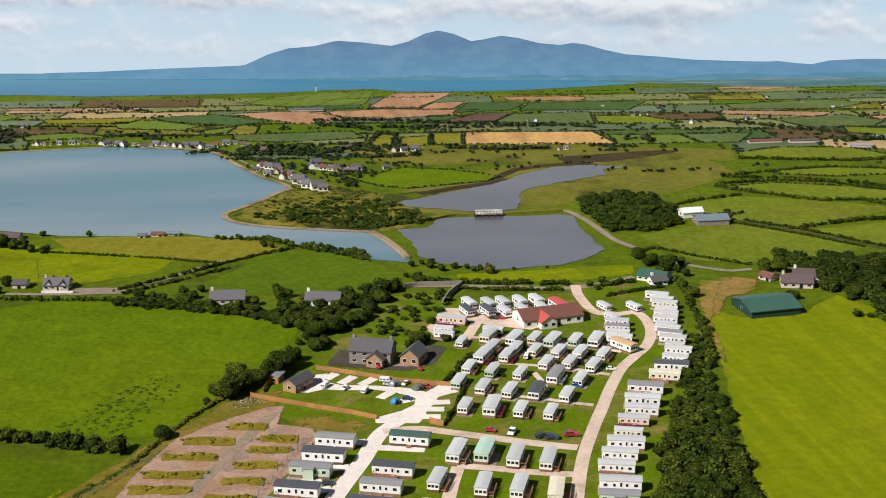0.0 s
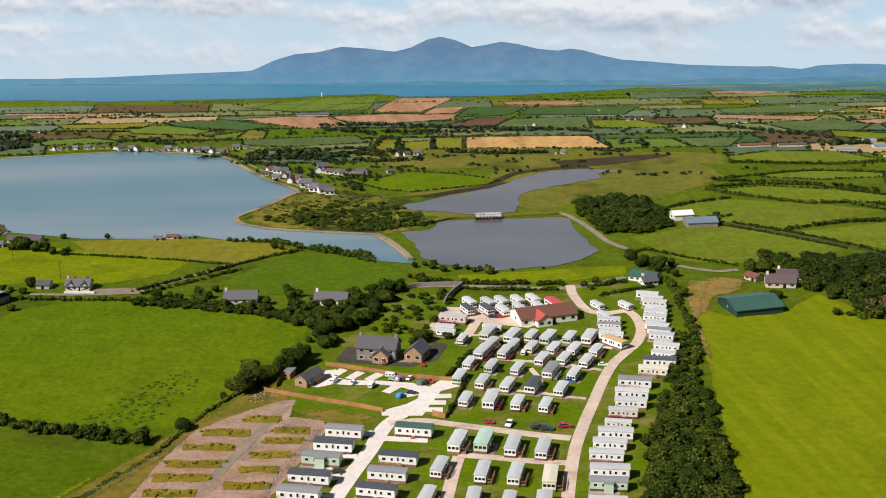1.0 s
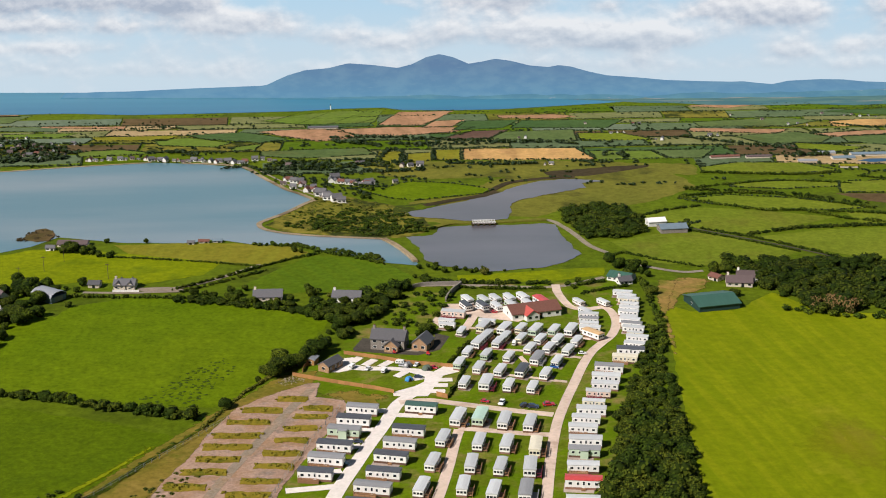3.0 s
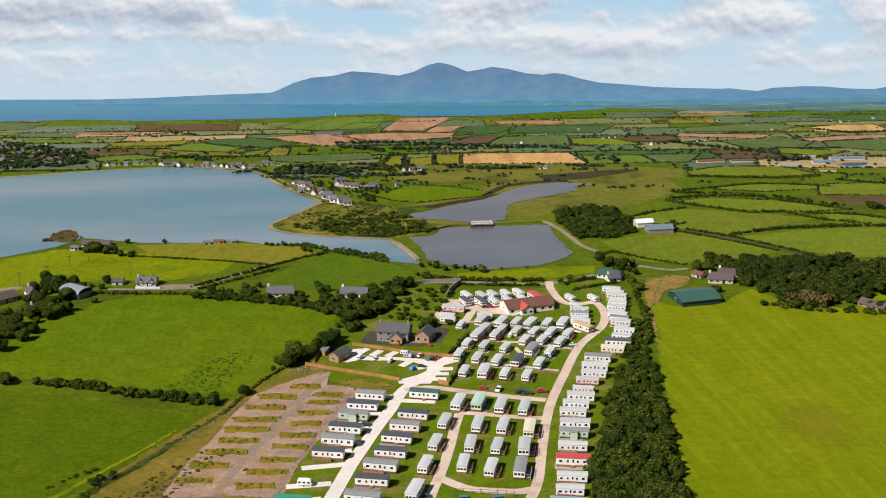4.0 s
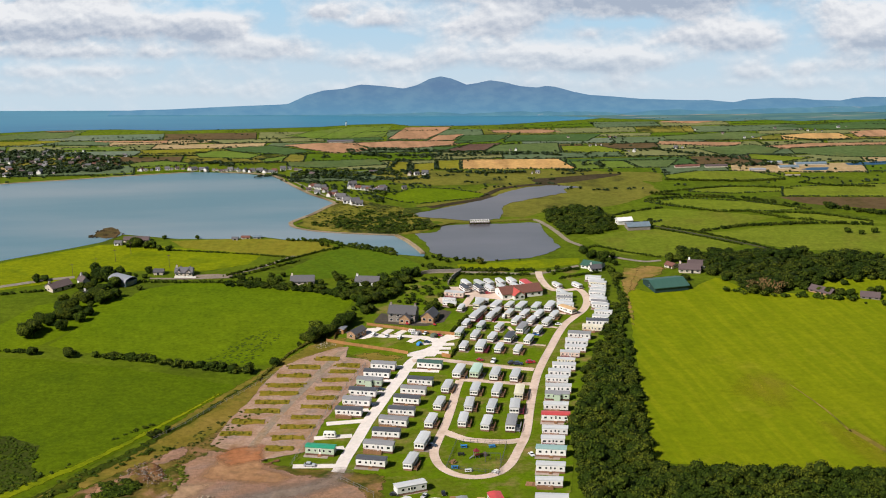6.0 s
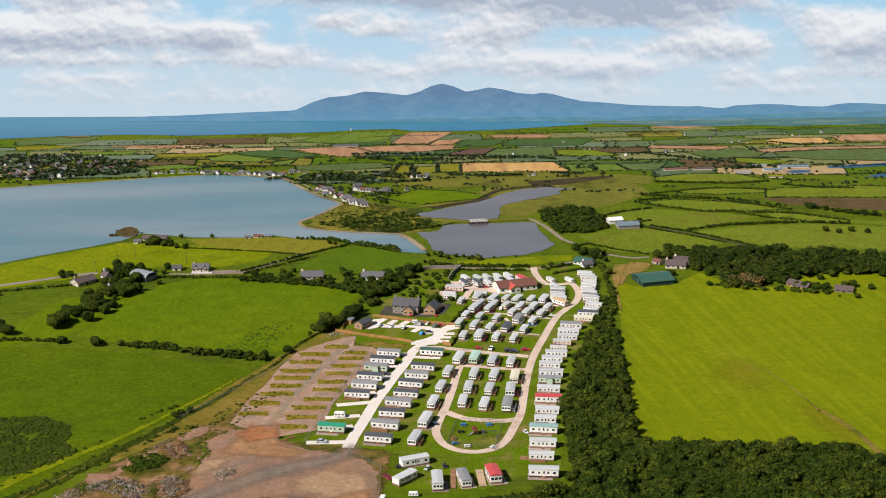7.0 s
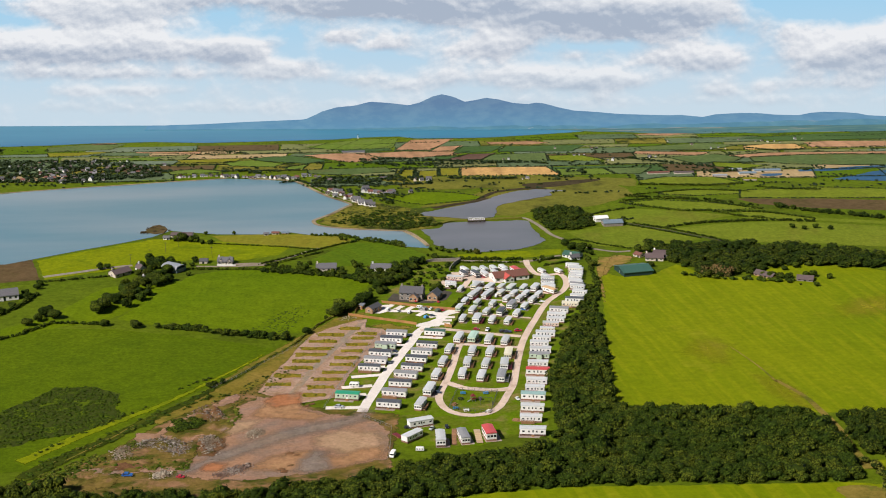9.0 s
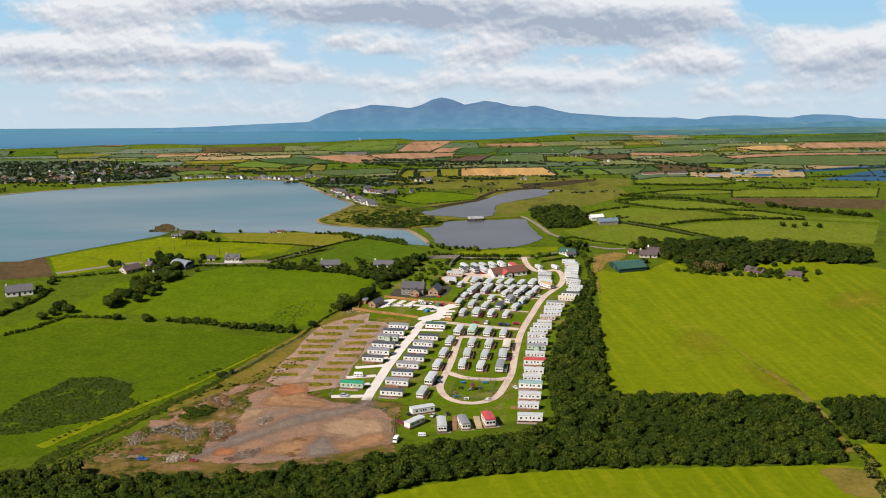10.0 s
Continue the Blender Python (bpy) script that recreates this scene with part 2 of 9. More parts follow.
LAGOON = water("lagoon_water", (0.018, 0.065, 0.13), (0.028, 0.085, 0.16), 0.6, 0.1, 0.1, 0.5, (0.03, 0.01))
POND = water("pond_water", (0.052, 0.047, 0.052), (0.104, 0.092, 0.100), 0.28, 0.4, 0.08, 0.6, (0.04, 0.012))

LEAF = leaves("hedgerow_leaves", (0.0252, 0.0470, 0.0042), (0.0554, 0.0874, 0.0067), (0.0823, 0.1058, 0.0092))
LEAF_WEED = leaves("weed_stems", (0.10, 0.105, 0.010), (0.20, 0.165, 0.022), (0.155, 0.135, 0.018))
LEAF_RUSH = leaves("rush_blades", (0.030, 0.050, 0.003), (0.056, 0.086, 0.005), (0.044, 0.074, 0.005))
LEAF_DARK = leaves("dark_leaves", (0.0176, 0.0336, 0.0034), (0.0361, 0.0588, 0.0059), (0.0672, 0.0823, 0.0084))
LEAF_OLIVE = leaves("olive_leaves", (0.07, 0.085, 0.012), (0.13, 0.135, 0.018), (0.15, 0.14, 0.025))
# Leaves of the far growth, with the haze mixed in as blue.
LEAF_FAR = leaves("haze_tinted_leaves", (0.024, 0.044, 0.024), (0.042, 0.066, 0.034), (0.055, 0.075, 0.036))
# Crown cores: the shade among inner leaves and twigs, painted as near-black green.
LEAF_SHADE = leaves("shade_dark_leaves", (0.009, 0.018, 0.002), (0.016, 0.028, 0.003), (0.018, 0.028, 0.003))
LEAF_BROWN = leaves("brown_leaves", (0.10, 0.065, 0.03), (0.19, 0.115, 0.055), (0.13, 0.10, 0.04))
BARK = paint("bark", (0.09, 0.07, 0.05), 0.9, 0.1, 0.4, 3)

HARDSTAND = paint("worn_hardstanding", (0.42, 0.335, 0.285), 0.9, 0.1, 0.35, 0.8, 0.35)
VAN_WHITE = paint("white_panel", (0.80, 0.78, 0.75), 0.45, 0.4, 0.12, 0.6, 0.08)
VAN_CREAM = paint("cream_panel", (0.74, 0.68, 0.52), 0.45, 0.4, 0.10, 0.6, 0.06)
VAN_SAGE = paint("sage_panel", (0.46, 0.55, 0.42), 0.5, 0.4, 0.10, 0.6, 0.06)
VAN_PINK = paint("pink_panel", (0.70, 0.54, 0.45), 0.5, 0.4, 0.10, 0.6, 0.06)
ROOF_PALE = paint("pale_sheet_roof", (0.58, 0.585, 0.59), 0.45, 0.4, 0.22, 1.2, 0.14, 0.0, (3, 0.4, 1))
ROOF_GREY = paint("grey_tile_roof", (0.27, 0.27, 0.28), 0.6, 0.3, 0.25, 1.2, 0.15, 0.0, (3, 0.4, 1))
ROOF_DARK = paint("dark_tile_roof", (0.085, 0.09, 0.105), 0.6, 0.3, 0.25, 1.2, 0.15)
ROOF_GREEN = paint("green_sheet_roof", (0.03, 0.30, 0.17), 0.5, 0.4, 0.2, 1.2)
ROOF_TEAL = paint("teal_sheet_roof", (0.28, 0.42, 0.40), 0.5, 0.4, 0.2, 1.2)
ROOF_MINT = paint("mint_sheet_roof", (0.44, 0.60, 0.50), 0.5, 0.4, 0.15, 1.2)
ROOF_RED = paint("red_sheet_roof", (0.55, 0.07, 0.07), 0.5, 0.4, 0.2, 1.2)
ROOF_ORANGE = paint("faded_orange_roof", (0.62, 0.40, 0.20), 0.6, 0.3, 0.2, 1.0)
ROOF_CREAM = paint("cream_roof", (0.70, 0.64, 0.50), 0.5, 0.3, 0.15, 1.0)
TILE_RED = paint("red_brown_tiles", (0.19, 0.085, 0.065), 0.8, 0.15, 0.4, 2.2, 0, 0, (1, 5, 1))
TILE_BRIGHT = paint("bright_red_tiles", (0.46, 0.085, 0.07), 0.7, 0.2, 0.25, 1.6, 0, 0, (1, 5, 1))
DARK_TILE = paint("mauve_brown_tiles", (0.13, 0.095, 0.095), 0.7, 0.2, 0.3, 1.8, 0.2, 0, (1, 5, 1))
LAWN_CANVAS = paint("grey_green_canvas", (0.10, 0.13, 0.10), 0.8, 0.2, 0.2, 1.0)
SLATE = paint("slate", (0.135, 0.13, 0.14), 0.6, 0.3, 0.35, 1.8, 0.25, 0, (1, 5, 1))
STONE = paint("grey_stone", (0.27, 0.235, 0.205), 0.85, 0.2, 0.45, 2.2)
STONE_TAN = paint("tan_stone", (0.40, 0.245, 0.14), 0.85, 0.2, 0.4, 2.2)
RENDER_WHITE = paint("white_render", (0.74, 0.72, 0.68), 0.8, 0.2, 0.15, 0.7, 0.15)
RENDER_CREAM = paint("cream_render", (0.60, 0.52, 0.42), 0.8, 0.2, 0.2, 0.7, 0.25)
BARN_GREEN = paint("green_barn_sheet", (0.045, 0.115, 0.085), 0.5, 0.4, 0.3, 0.6, 0, 0, (4, 0.3, 1))
BARN_WALL = paint("dark_green_cladding", (0.02, 0.05, 0.045), 0.6, 0.3, 0.25, 0.8)
BARN_BLUE = paint("blue_grey_sheet", (0.16, 0.21, 0.25), 0.5, 0.4, 0.25, 0.6)
SHEET_GREY = paint("curved_grey_sheet", (0.28, 0.29, 0.32), 0.5, 0.4, 0.3, 0.6, 0, 0, (4, 0.3, 1))
TIMBER = paint("orange_timber", (0.40, 0.20, 0.075), 0.8, 0.2, 0.3, 1.5, 0.2)
DECK = paint("decking", (0.33, 0.175, 0.09), 0.8, 0.2, 0.3, 2.0, 0.35)
PALE_WOOD = paint("bleached_timber", (0.56, 0.40, 0.25), 0.8, 0.2, 0.25, 2.0, 0.25)
DECK_RED = paint("maroon_decking", (0.17, 0.02, 0.03), 0.6, 0.3, 0.25, 2.0)
DECK_GREY = paint("grey_decking", (0.30, 0.29, 0.28), 0.8, 0.2, 0.25, 2.0)
SKIRT = paint("brown_skirt", (0.24, 0.13, 0.09), 0.8, 0.2, 0.3, 1.5, 0.6)
GLASS = paint("dark_window_glass", (0.018, 0.022, 0.028), 0.08, 0.6, 0.3, 1.0)
FRAME = paint("white_frame", (0.75, 0.74, 0.72), 0.5, 0.4, 0.1, 1.0)
METAL = paint("galvanised_steel", (0.28, 0.28, 0.28), 0.5, 0.4, 0.25, 2.0, 0, 0.5)
DARK_METAL = paint("dark_painted_steel", (0.07, 0.075, 0.075), 0.5, 0.4, 0.25, 2.0)
BLACK = paint("black_rubber", (0.02, 0.02, 0.02), 0.8, 0.3, 0.2, 2.0)
RED = paint("red_paint", (0.50, 0.02, 0.025), 0.4, 0.5, 0.2, 1.0)
BLUE = paint("blue_paint", (0.03, 0.22, 0.50), 0.5, 0.4, 0.2, 1.0)
RUBBLE = leaves("broken_concrete", (0.10, 0.075, 0.055), (0.42, 0.375, 0.335), (0.20, 0.145, 0.10))
SCRAP = leaves("mixed_scrap", (0.085, 0.05, 0.04), (0.36, 0.31, 0.28), (0.16, 0.10, 0.08))


# ---------- builders ----------
def near(y):
    """How large things are built at that distance: the far country is drawn together in front of the horizon."""
    return 1.139 - 0.000654 * y


def make(name, bm, material, parent=None, label="", smooth=False):
    me = bpy.data.meshes.new(name)
    bm.to_mesh(me)
    bm.free()
    if smooth:
        me.polygons.foreach_set("use_smooth", [True] * len(me.polygons))
    me.materials.append(material)
    ob = new(name, me)
    ob.parent = parent
    if label:
        ob["label"] = label
    return ob


def part(name, bm, material, parent, label="", smooth=False):
    return make(name, bm, material, parent, label, smooth)


def thing(name, label, category, m=None, group="", kind=""):
    ob = new(name)
    ob.empty_display_size = 0.5
    if m is not None:
        ob.matrix_basis = m
    return tagged(ob, label, category, group, kind)


def box(x0, x1, y0, y1, z0, z1, bm=None, bevel=0.0):
    bm = bm or bmesh.new()
    vs = [bm.verts.new(p) for p in ((x0, y0, z0), (x1, y0, z0), (x1, y1, z0), (x0, y1, z0), (x0, y0, z1), (x1, y0, z1), (x1, y1, z1), (x0, y1, z1))]
    fs = [bm.faces.new([vs[i] for i in f]) for f in ((3, 2, 1, 0), (4, 5, 6, 7), (0, 1, 5, 4), (1, 2, 6, 5), (2, 3, 7, 6), (3, 0, 4, 7))]
    if bevel:
        es = list({e for f in fs for e in f.edges})
        bmesh.ops.bevel(bm, geom=es, offset=bevel, segments=1, affect='EDGES')
    return bm


def prism(outline, y0, y1, bm=None):
    """An outline in x and z, drawn out along y."""
    bm = bm or bmesh.new()
    a = [bm.verts.new((x, y0, z)) for x, z in outline]
    b = [bm.verts.new((x, y1, z)) for x, z in outline]
    n = len(outline)
    bm.faces.new(a)
    bm.faces.new(b[::-1])
    for i in range(n):
        bm.faces.new((a[i], b[i], b[(i + 1) % n], a[(i + 1) % n]))
    bmesh.ops.recalc_face_normals(bm, faces=bm.faces)
    return bm


def slab(name, poly, z, material, label, category, kind="structure", thick=0.0, parent=None, soft=0, ragged=0.0):
    """A flat piece of ground with the given outline; soft rounds its outline off, ragged frays it by that many metres."""
    pts = [Vector((x, y, 0)) for x, y in poly]
    for _ in range(soft):
        pts = [q for a, b in zip(pts, pts[1:] + pts[:1]) for q in (a * 0.75 + b * 0.25, a * 0.25 + b * 0.75)]
    if ragged:
        fine = []
        for a, b in zip(pts, pts[1:] + pts[:1]):
            n = max(1, int((b - a).length / (1.6 * ragged)))
            for i in range(n):
                p = a.lerp(b, i / n)
                fine.append(p + ragged * Vector((noise.noise(p * 0.21), noise.noise(p * 0.21 + Vector((7, 3, 0))), 0)) + 0.5 * ragged * Vector((noise.noise(p * 0.9), noise.noise(p * 0.9 + Vector((2, 9, 0))), 0)))
        pts = fine
    bm = bmesh.new()
    top = [bm.verts.new((p.x, p.y, z)) for p in pts]
    f = bm.faces.new(top)
    f.normal_update()
    if f.normal.z < 0:
        f.normal_flip()
    if thick:
        low = [bm.verts.new((p.x, p.y, z - thick)) for p in pts]
        for i in range(len(pts)):
            bm.faces.new((top[i], top[(i + 1) % len(pts)], low[(i + 1) % len(pts)], low[i]))
        bmesh.ops.recalc_face_normals(bm, faces=bm.faces)
    ob = make(name, bm, material, parent)
    return tagged(ob, label, category, "", kind)


def frayed(name, poly, z, material, label, category, feather=2.5, step=0.9, high=0.0, seed=0, kind="structure"):
    """Loose ground that thins out at its outline; high heaps it up unevenly by that many metres."""
    P = np.array(poly, float)
    Q = np.roll(P, -1, 0)
    xs = np.arange(P[:, 0].min(), P[:, 0].max() + step, step)
    ys = np.arange(P[:, 1].min(), P[:, 1].max() + step, step)
    X, Y = np.meshgrid(xs, ys)
    hit = np.zeros(X.shape, bool)
    near = np.full(X.shape, 1e9)
    for (ax, ay), (bx, by) in zip(P, Q):
        if ay != by:
            hit ^= ((ay > Y) != (by > Y)) & (X < (bx - ax) * (Y - ay) / (by - ay) + ax)
        t = np.clip(((X - ax) * (bx - ax) + (Y - ay) * (by - ay)) / max(1e-9, (bx - ax) ** 2 + (by - ay) ** 2), 0, 1)
        near = np.minimum(near, np.hypot(X - ax - t * (bx - ax), Y - ay - t * (by - ay)))
    edge = np.where(hit, np.clip(near / feather, 0, 1), 0.0)
    V, E = [], []
    for i in range(len(ys)):
        for j in range(len(xs)):
            e = float(edge[i, j])
            h = 0.0
            if high and e > 0:
                p = Vector((xs[j] * 0.27, ys[i] * 0.27, seed))
                h = high * e * max(0.0, 0.35 + 1.1 * noise.fractal(p, 0.7, 2.1, 5))
            V.append((xs[j], ys[i], z + h))
            E.append(e)
    n = len(xs)
    F = [(i * n + j, i * n + j + 1, (i + 1) * n + j + 1, (i + 1) * n + j) for i in range(len(ys) - 1) for j in range(n - 1) if edge[i:i + 2, j:j + 2].max() > 0]
    me = bpy.data.meshes.new(name)
    me.from_pydata(V, [], F)
    me.attributes.new("edge", 'FLOAT', 'POINT').data.foreach_set("value", E)
    me.polygons.foreach_set("use_smooth", [True] * len(F))
    me.materials.append(material)
    return tagged(new(name, me), label, category, "", kind)


def smooth_line(pts, n=6):
    """Catmull-Rom through the points."""
    p = [Vector((x, y)) for x, y in pts]
    p = [p[0] * 2 - p[1]] + p + [p[-1] * 2 - p[-2]]
    out = []
    for a, b, c, d in zip(p, p[1:], p[2:], p[3:]):
        for k in range(n):
            t = k / n
            out.append(0.5 * (2 * b + (c - a) * t + (2 * a - 5 * b + 4 * c - d) * t * t + (3 * b - a - 3 * c + d) * t ** 3))
    return out + [p[-2]]


def strip(name, pts, width, z, material, label, category, kind="structure", straight=False, thick=0.0, parent=None):
    line = [Vector(p) for p in pts] if straight else smooth_line(pts)
    widths = width if isinstance(width, (list, tuple)) else (width, width)
    widths = (widths[0] * near(line[0].y), widths[1] * near(line[-1].y))
    bm = bmesh.new()
    left, right = [], []
    for i, p in enumerate(line):
        d = (line[min(i + 1, len(line) - 1)] - line[max(i - 1, 0)]).normalized()
        s = Vector((-d.y, d.x))
        w = widths[0] + (widths[1] - widths[0]) * i / (len(line) - 1)
        left.append(bm.verts.new((*(p + s * w / 2), z)))
        right.append(bm.verts.new((*(p - s * w / 2), z)))
    for i in range(len(line) - 1):
        bm.faces.new((right[i], right[i + 1], left[i + 1], left[i]))
    if thick:
        r = bmesh.ops.extrude_face_region(bm, geom=list(bm.faces))
        bmesh.ops.translate(bm, verts=[v for v in r["geom"] if isinstance(v, bmesh.types.BMVert)], vec=(0, 0, -thick))
        bmesh.ops.recalc_face_normals(bm, faces=bm.faces)
    return tagged(make(name, bm, material, parent), label, category, "", kind)


def ribbon(pts, widths):
    """The outline of a band along a line, its width going from the first to the second."""
    line = smooth_line(pts, 4)
    left, right = [], []
    for i, p in enumerate(line):
        d = (line[min(i + 1, len(line) - 1)] - line[max(i - 1, 0)]).normalized()
        w = (widths[0] + (widths[1] - widths[0]) * i / (len(line) - 1)) / 2
        left.append((p.x - d.y * w, p.y + d.x * w))
        right.append((p.x + d.y * w, p.y - d.x * w))
    return left + right[::-1]


# foliage: lobes of a crown, each a lumpy core under a coat of small leaf sprays
def ico(level):
    bm = bmesh.new()
    bmesh.ops.create_icosphere(bm, subdivisions=level, radius=1)
    bm.verts.ensure_lookup_table()
    v = np.array([q.co[:] for q in bm.verts])
    f = np.array([[q.index for q in t.verts] for t in bm.faces])
    bm.free()
    return v, f


ICO1, ICO2 = ico(1), ico(2)


def crown(seed, lobes, sprays, size, low=True, squash=0.8):
    """A unit crown, about 2 across and from 0 to 2 high: corner places and triangles."""
    r = np.random.RandomState(seed)
    V, F, n = [], [], 0
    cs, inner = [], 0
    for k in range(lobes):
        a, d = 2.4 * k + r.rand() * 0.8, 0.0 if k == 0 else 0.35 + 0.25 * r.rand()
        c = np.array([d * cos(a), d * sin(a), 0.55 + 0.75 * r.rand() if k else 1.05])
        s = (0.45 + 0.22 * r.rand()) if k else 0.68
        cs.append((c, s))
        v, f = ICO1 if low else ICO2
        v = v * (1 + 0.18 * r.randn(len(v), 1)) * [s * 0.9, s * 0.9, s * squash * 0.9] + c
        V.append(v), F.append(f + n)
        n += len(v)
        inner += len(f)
    for k in range(sprays):
        c, s = cs[r.randint(lobes)]
        d = r.randn(3)
        d[2] = abs(d[2]) * 1.2 - 0.35
        d /= np.linalg.norm(d)
        p = c + d * s * (0.92 + 0.22 * r.rand()) * [1, 1, squash]
        nrm = d + 0.30 * r.randn(3)
        u = np.cross(nrm, r.randn(3))
        u /= np.linalg.norm(u)
        w = np.cross(nrm, u)
        w /= np.linalg.norm(w)
        q = size * (0.6 + 0.8 * r.rand())
        V.append(np.array([p + u * q, p + w * q * 0.8, p - u * q * 0.9, p - w * q * 0.7]))
        F.append(np.array([[0, 1, 2], [0, 2, 3]]) + n)
        n += 4
    return np.concatenate(V), np.concatenate(F), inner


def tri_mesh(name, V, F, inner=None):
    me = bpy.data.meshes.new(name)
    me.vertices.add(len(V))
    me.vertices.foreach_set("co", np.asarray(V, np.float32).ravel())
    me.loops.add(3 * len(F))
    me.loops.foreach_set("vertex_index", np.asarray(F, np.int32).ravel())
    me.polygons.add(len(F))
    me.polygons.foreach_set("loop_start", np.arange(0, 3 * len(F), 3, dtype=np.int32))
    if inner is not None:   # core faces take the second colour, by default leaves darkened as shade
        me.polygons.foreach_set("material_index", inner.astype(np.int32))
    me.update(calc_edges=True)
    return me


WOOD_CROWNS = [crown(100 + k, 5, 160, 0.12) for k in range(8)]
BUSH_CROWNS = [crown(200 + k, 3, 72, 0.19) for k in range(6)]
FAR_CROWNS = [crown(300 + k, 1, 9, 0.45) for k in range(5)]
MID_CROWNS = [crown(400 + k, 2, 18, 0.34) for k in range(6)]


def thicket(name, spots, material, label, category, crowns, seed=1, kind="stuff", group="", inner_leaf=None):
    """One mesh of many crowns: spots are (x, y, radius, height)."""
    r = np.random.RandomState(seed)
    V, F, I, n = [], [], [], 0
    for x, y, rad, high in spots:
        v, f, inner = crowns[r.randint(len(crowns))]
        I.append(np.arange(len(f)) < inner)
        a = r.rand() * 6.28
        c, s = cos(a), sin(a)
        w = np.stack([v[:, 0] * c - v[:, 1] * s, v[:, 0] * s + v[:, 1] * c, v[:, 2]], 1)
        V.append(w * [rad, rad, high / 2] + [x, y, -0.12 * high])
        F.append(f + n)
        n += len(v)
    me = tri_mesh(name, np.concatenate(V), np.concatenate(F), np.concatenate(I))
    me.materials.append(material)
    me.materials.append(inner_leaf or LEAF_SHADE)
    return tagged(new(name, me), label, category, group, kind)


def inside(x, y, poly):
    hit = False
    for (x0, y0), (x1, y1) in zip(poly, poly[1:] + poly[:1]):
        if (y0 > y) != (y1 > y) and x < (x1 - x0) * (y - y0) / (y1 - y0) + x0:
            hit = not hit
    return hit


def fill(poly, step, rad, high, seed, gaps=0.0):
    r = random.Random(seed)
    xs, ys = [p[0] for p in poly], [p[1] for p in poly]
    out, y = [], min(ys)
    step *= near(sum(ys) / len(ys))
    while y < max(ys):
        x = min(xs)
        while x < max(xs):
            a, b = x + r.uniform(-0.45, 0.45) * step, y + r.uniform(-0.45, 0.45) * step
            if inside(a, b, poly) and r.random() >= gaps:
                k = r.uniform(0.6, 1.45) * near(b)
                out.append((a, b, rad * k, high * k * r.uniform(0.85, 1.15)))
            x += step
        y += step
    return out


def along(pts, step, rad, high, seed, wander=0.5, gaps=0.0, straight=True):
    r = random.Random(seed)
    line = [Vector(p) for p in pts] if straight else smooth_line(pts)
    out = []
    for a, b in zip(line, line[1:]):
        g = near((a.y + b.y) / 2)
        n = max(1, int((b - a).length / (step * g)))
        for k in range(n):
            if r.random() < gaps:
                continue
            p = a.lerp(b, (k + r.random() * 0.8) / n)
            s = r.uniform(0.65, 1.35) * g
            out.append((p.x + g * r.uniform(-wander, wander), p.y + g * r.uniform(-wander, wander), rad * s, high * s))
    return out


# ---------- the ground ----------
def flat(name, x0, x1, y0, y1, z, material, label, category):
    bm = bmesh.new()
    bmesh.ops.create_grid(bm, x_segments=24, y_segments=24, size=0.5)
    for v in bm.verts:
        v.co = (x0 + (v.co.x + 0.5) * (x1 - x0), y0 + (v.co.y + 0.5) * (y1 - y0), z)
    return tagged(make(name, bm, material), label, category, "", "structure")


HORIZON = 780.0
flat("ground", -1100, 1100, -700, HORIZON, 0.0, GROUND, "rough green pasture land under everything", "ground")
COAST = [(-253.6, 654.8), (-216.4, 657.0), (-193.2, 660.8), (-154.3, 662.0), (-123.4, 656.8), (-96.3, 657.6), (-63.2, 659.2), (-42.0, 660.4), (-23.7, 664.7), (-2.3, 665.9), (6.8, 659.5), (31.2, 657.6), (55.7, 658.6), (80.8, 663.9), (106.2, 669.2), (129.2, 676.4), (142.7, 681.4)]
slab("sea", COAST + [(COAST[-1][0] + 44, 698.0), (COAST[-1][0] + 44, HORIZON), (-1100, HORIZON), (-1100, COAST[0][1])], 0.10, SEA, "open blue-green sea under the mountains", "sea")
BAY_EDGE = [(-390.7, 542.8)] + [(-226.3, 532.4), (-185.2, 546.2), (-159.9, 550.8), (-134.5, 556.5), (-100.4, 561.7), (-81.3, 558.1), (-62.0, 551.2), (-53.2, 536.7), (-41.9, 516.5), (-36.0, 508.2), (-30.5, 499.1), (-33.1, 493.6), (-39.3, 482.2), (-46.1, 472.8), (-48.6, 466.9), (-46.1, 459.8), (-38.1, 454.3), (-25.2, 449.2), (-13.5, 446.7), (-3.1, 444.4), (1.3, 436.9), (5.6, 426.3), (7.7, 420.1), (9.0, 414.0), (-2.4, 417.8), (-11.2, 425.2), (-15.8, 428.5), (-24.9, 433.9), (-31.8, 441.5), (-47.9, 441.0), (-62.1, 448.4), (-70.9, 444.1), (-94.0, 445.7), (-106.0, 449.8), (-118.1, 453.9), (-125.5, 443.0), (-137.4, 434.4), (-157.0, 422.1), (-186.3, 401.5)] + [(-427.9, 410.1)]
slab("bay", BAY_EDGE, 0.12, BAY, "calm shallow grey-blue bay water", "water")
slab("pond", [(4.9, 446.9), (11.3, 448.1), (14.7, 449.4), (16.6, 453.9), (17.6, 458.6), (21.7, 459.2), (30.7, 460.3), (44.3, 460.3), (55.7, 461.3), (59.6, 459.5), (60.0, 448.4), (61.3, 440.7), (63.2, 428.8), (64.3, 424.4), (61.0, 418.9), (56.1, 413.6), (50.6, 409.8), (40.0, 407.7), (31.6, 406.8), (25.6, 409.8), (22.6, 410.0), (17.5, 412.3), (15.1, 414.5), (11.4, 418.9), (10.1, 428.1), (9.4, 434.7), (6.7, 440.7)], 0.16, POND, "still grey pond behind the causeway", "water", ragged=0.8)
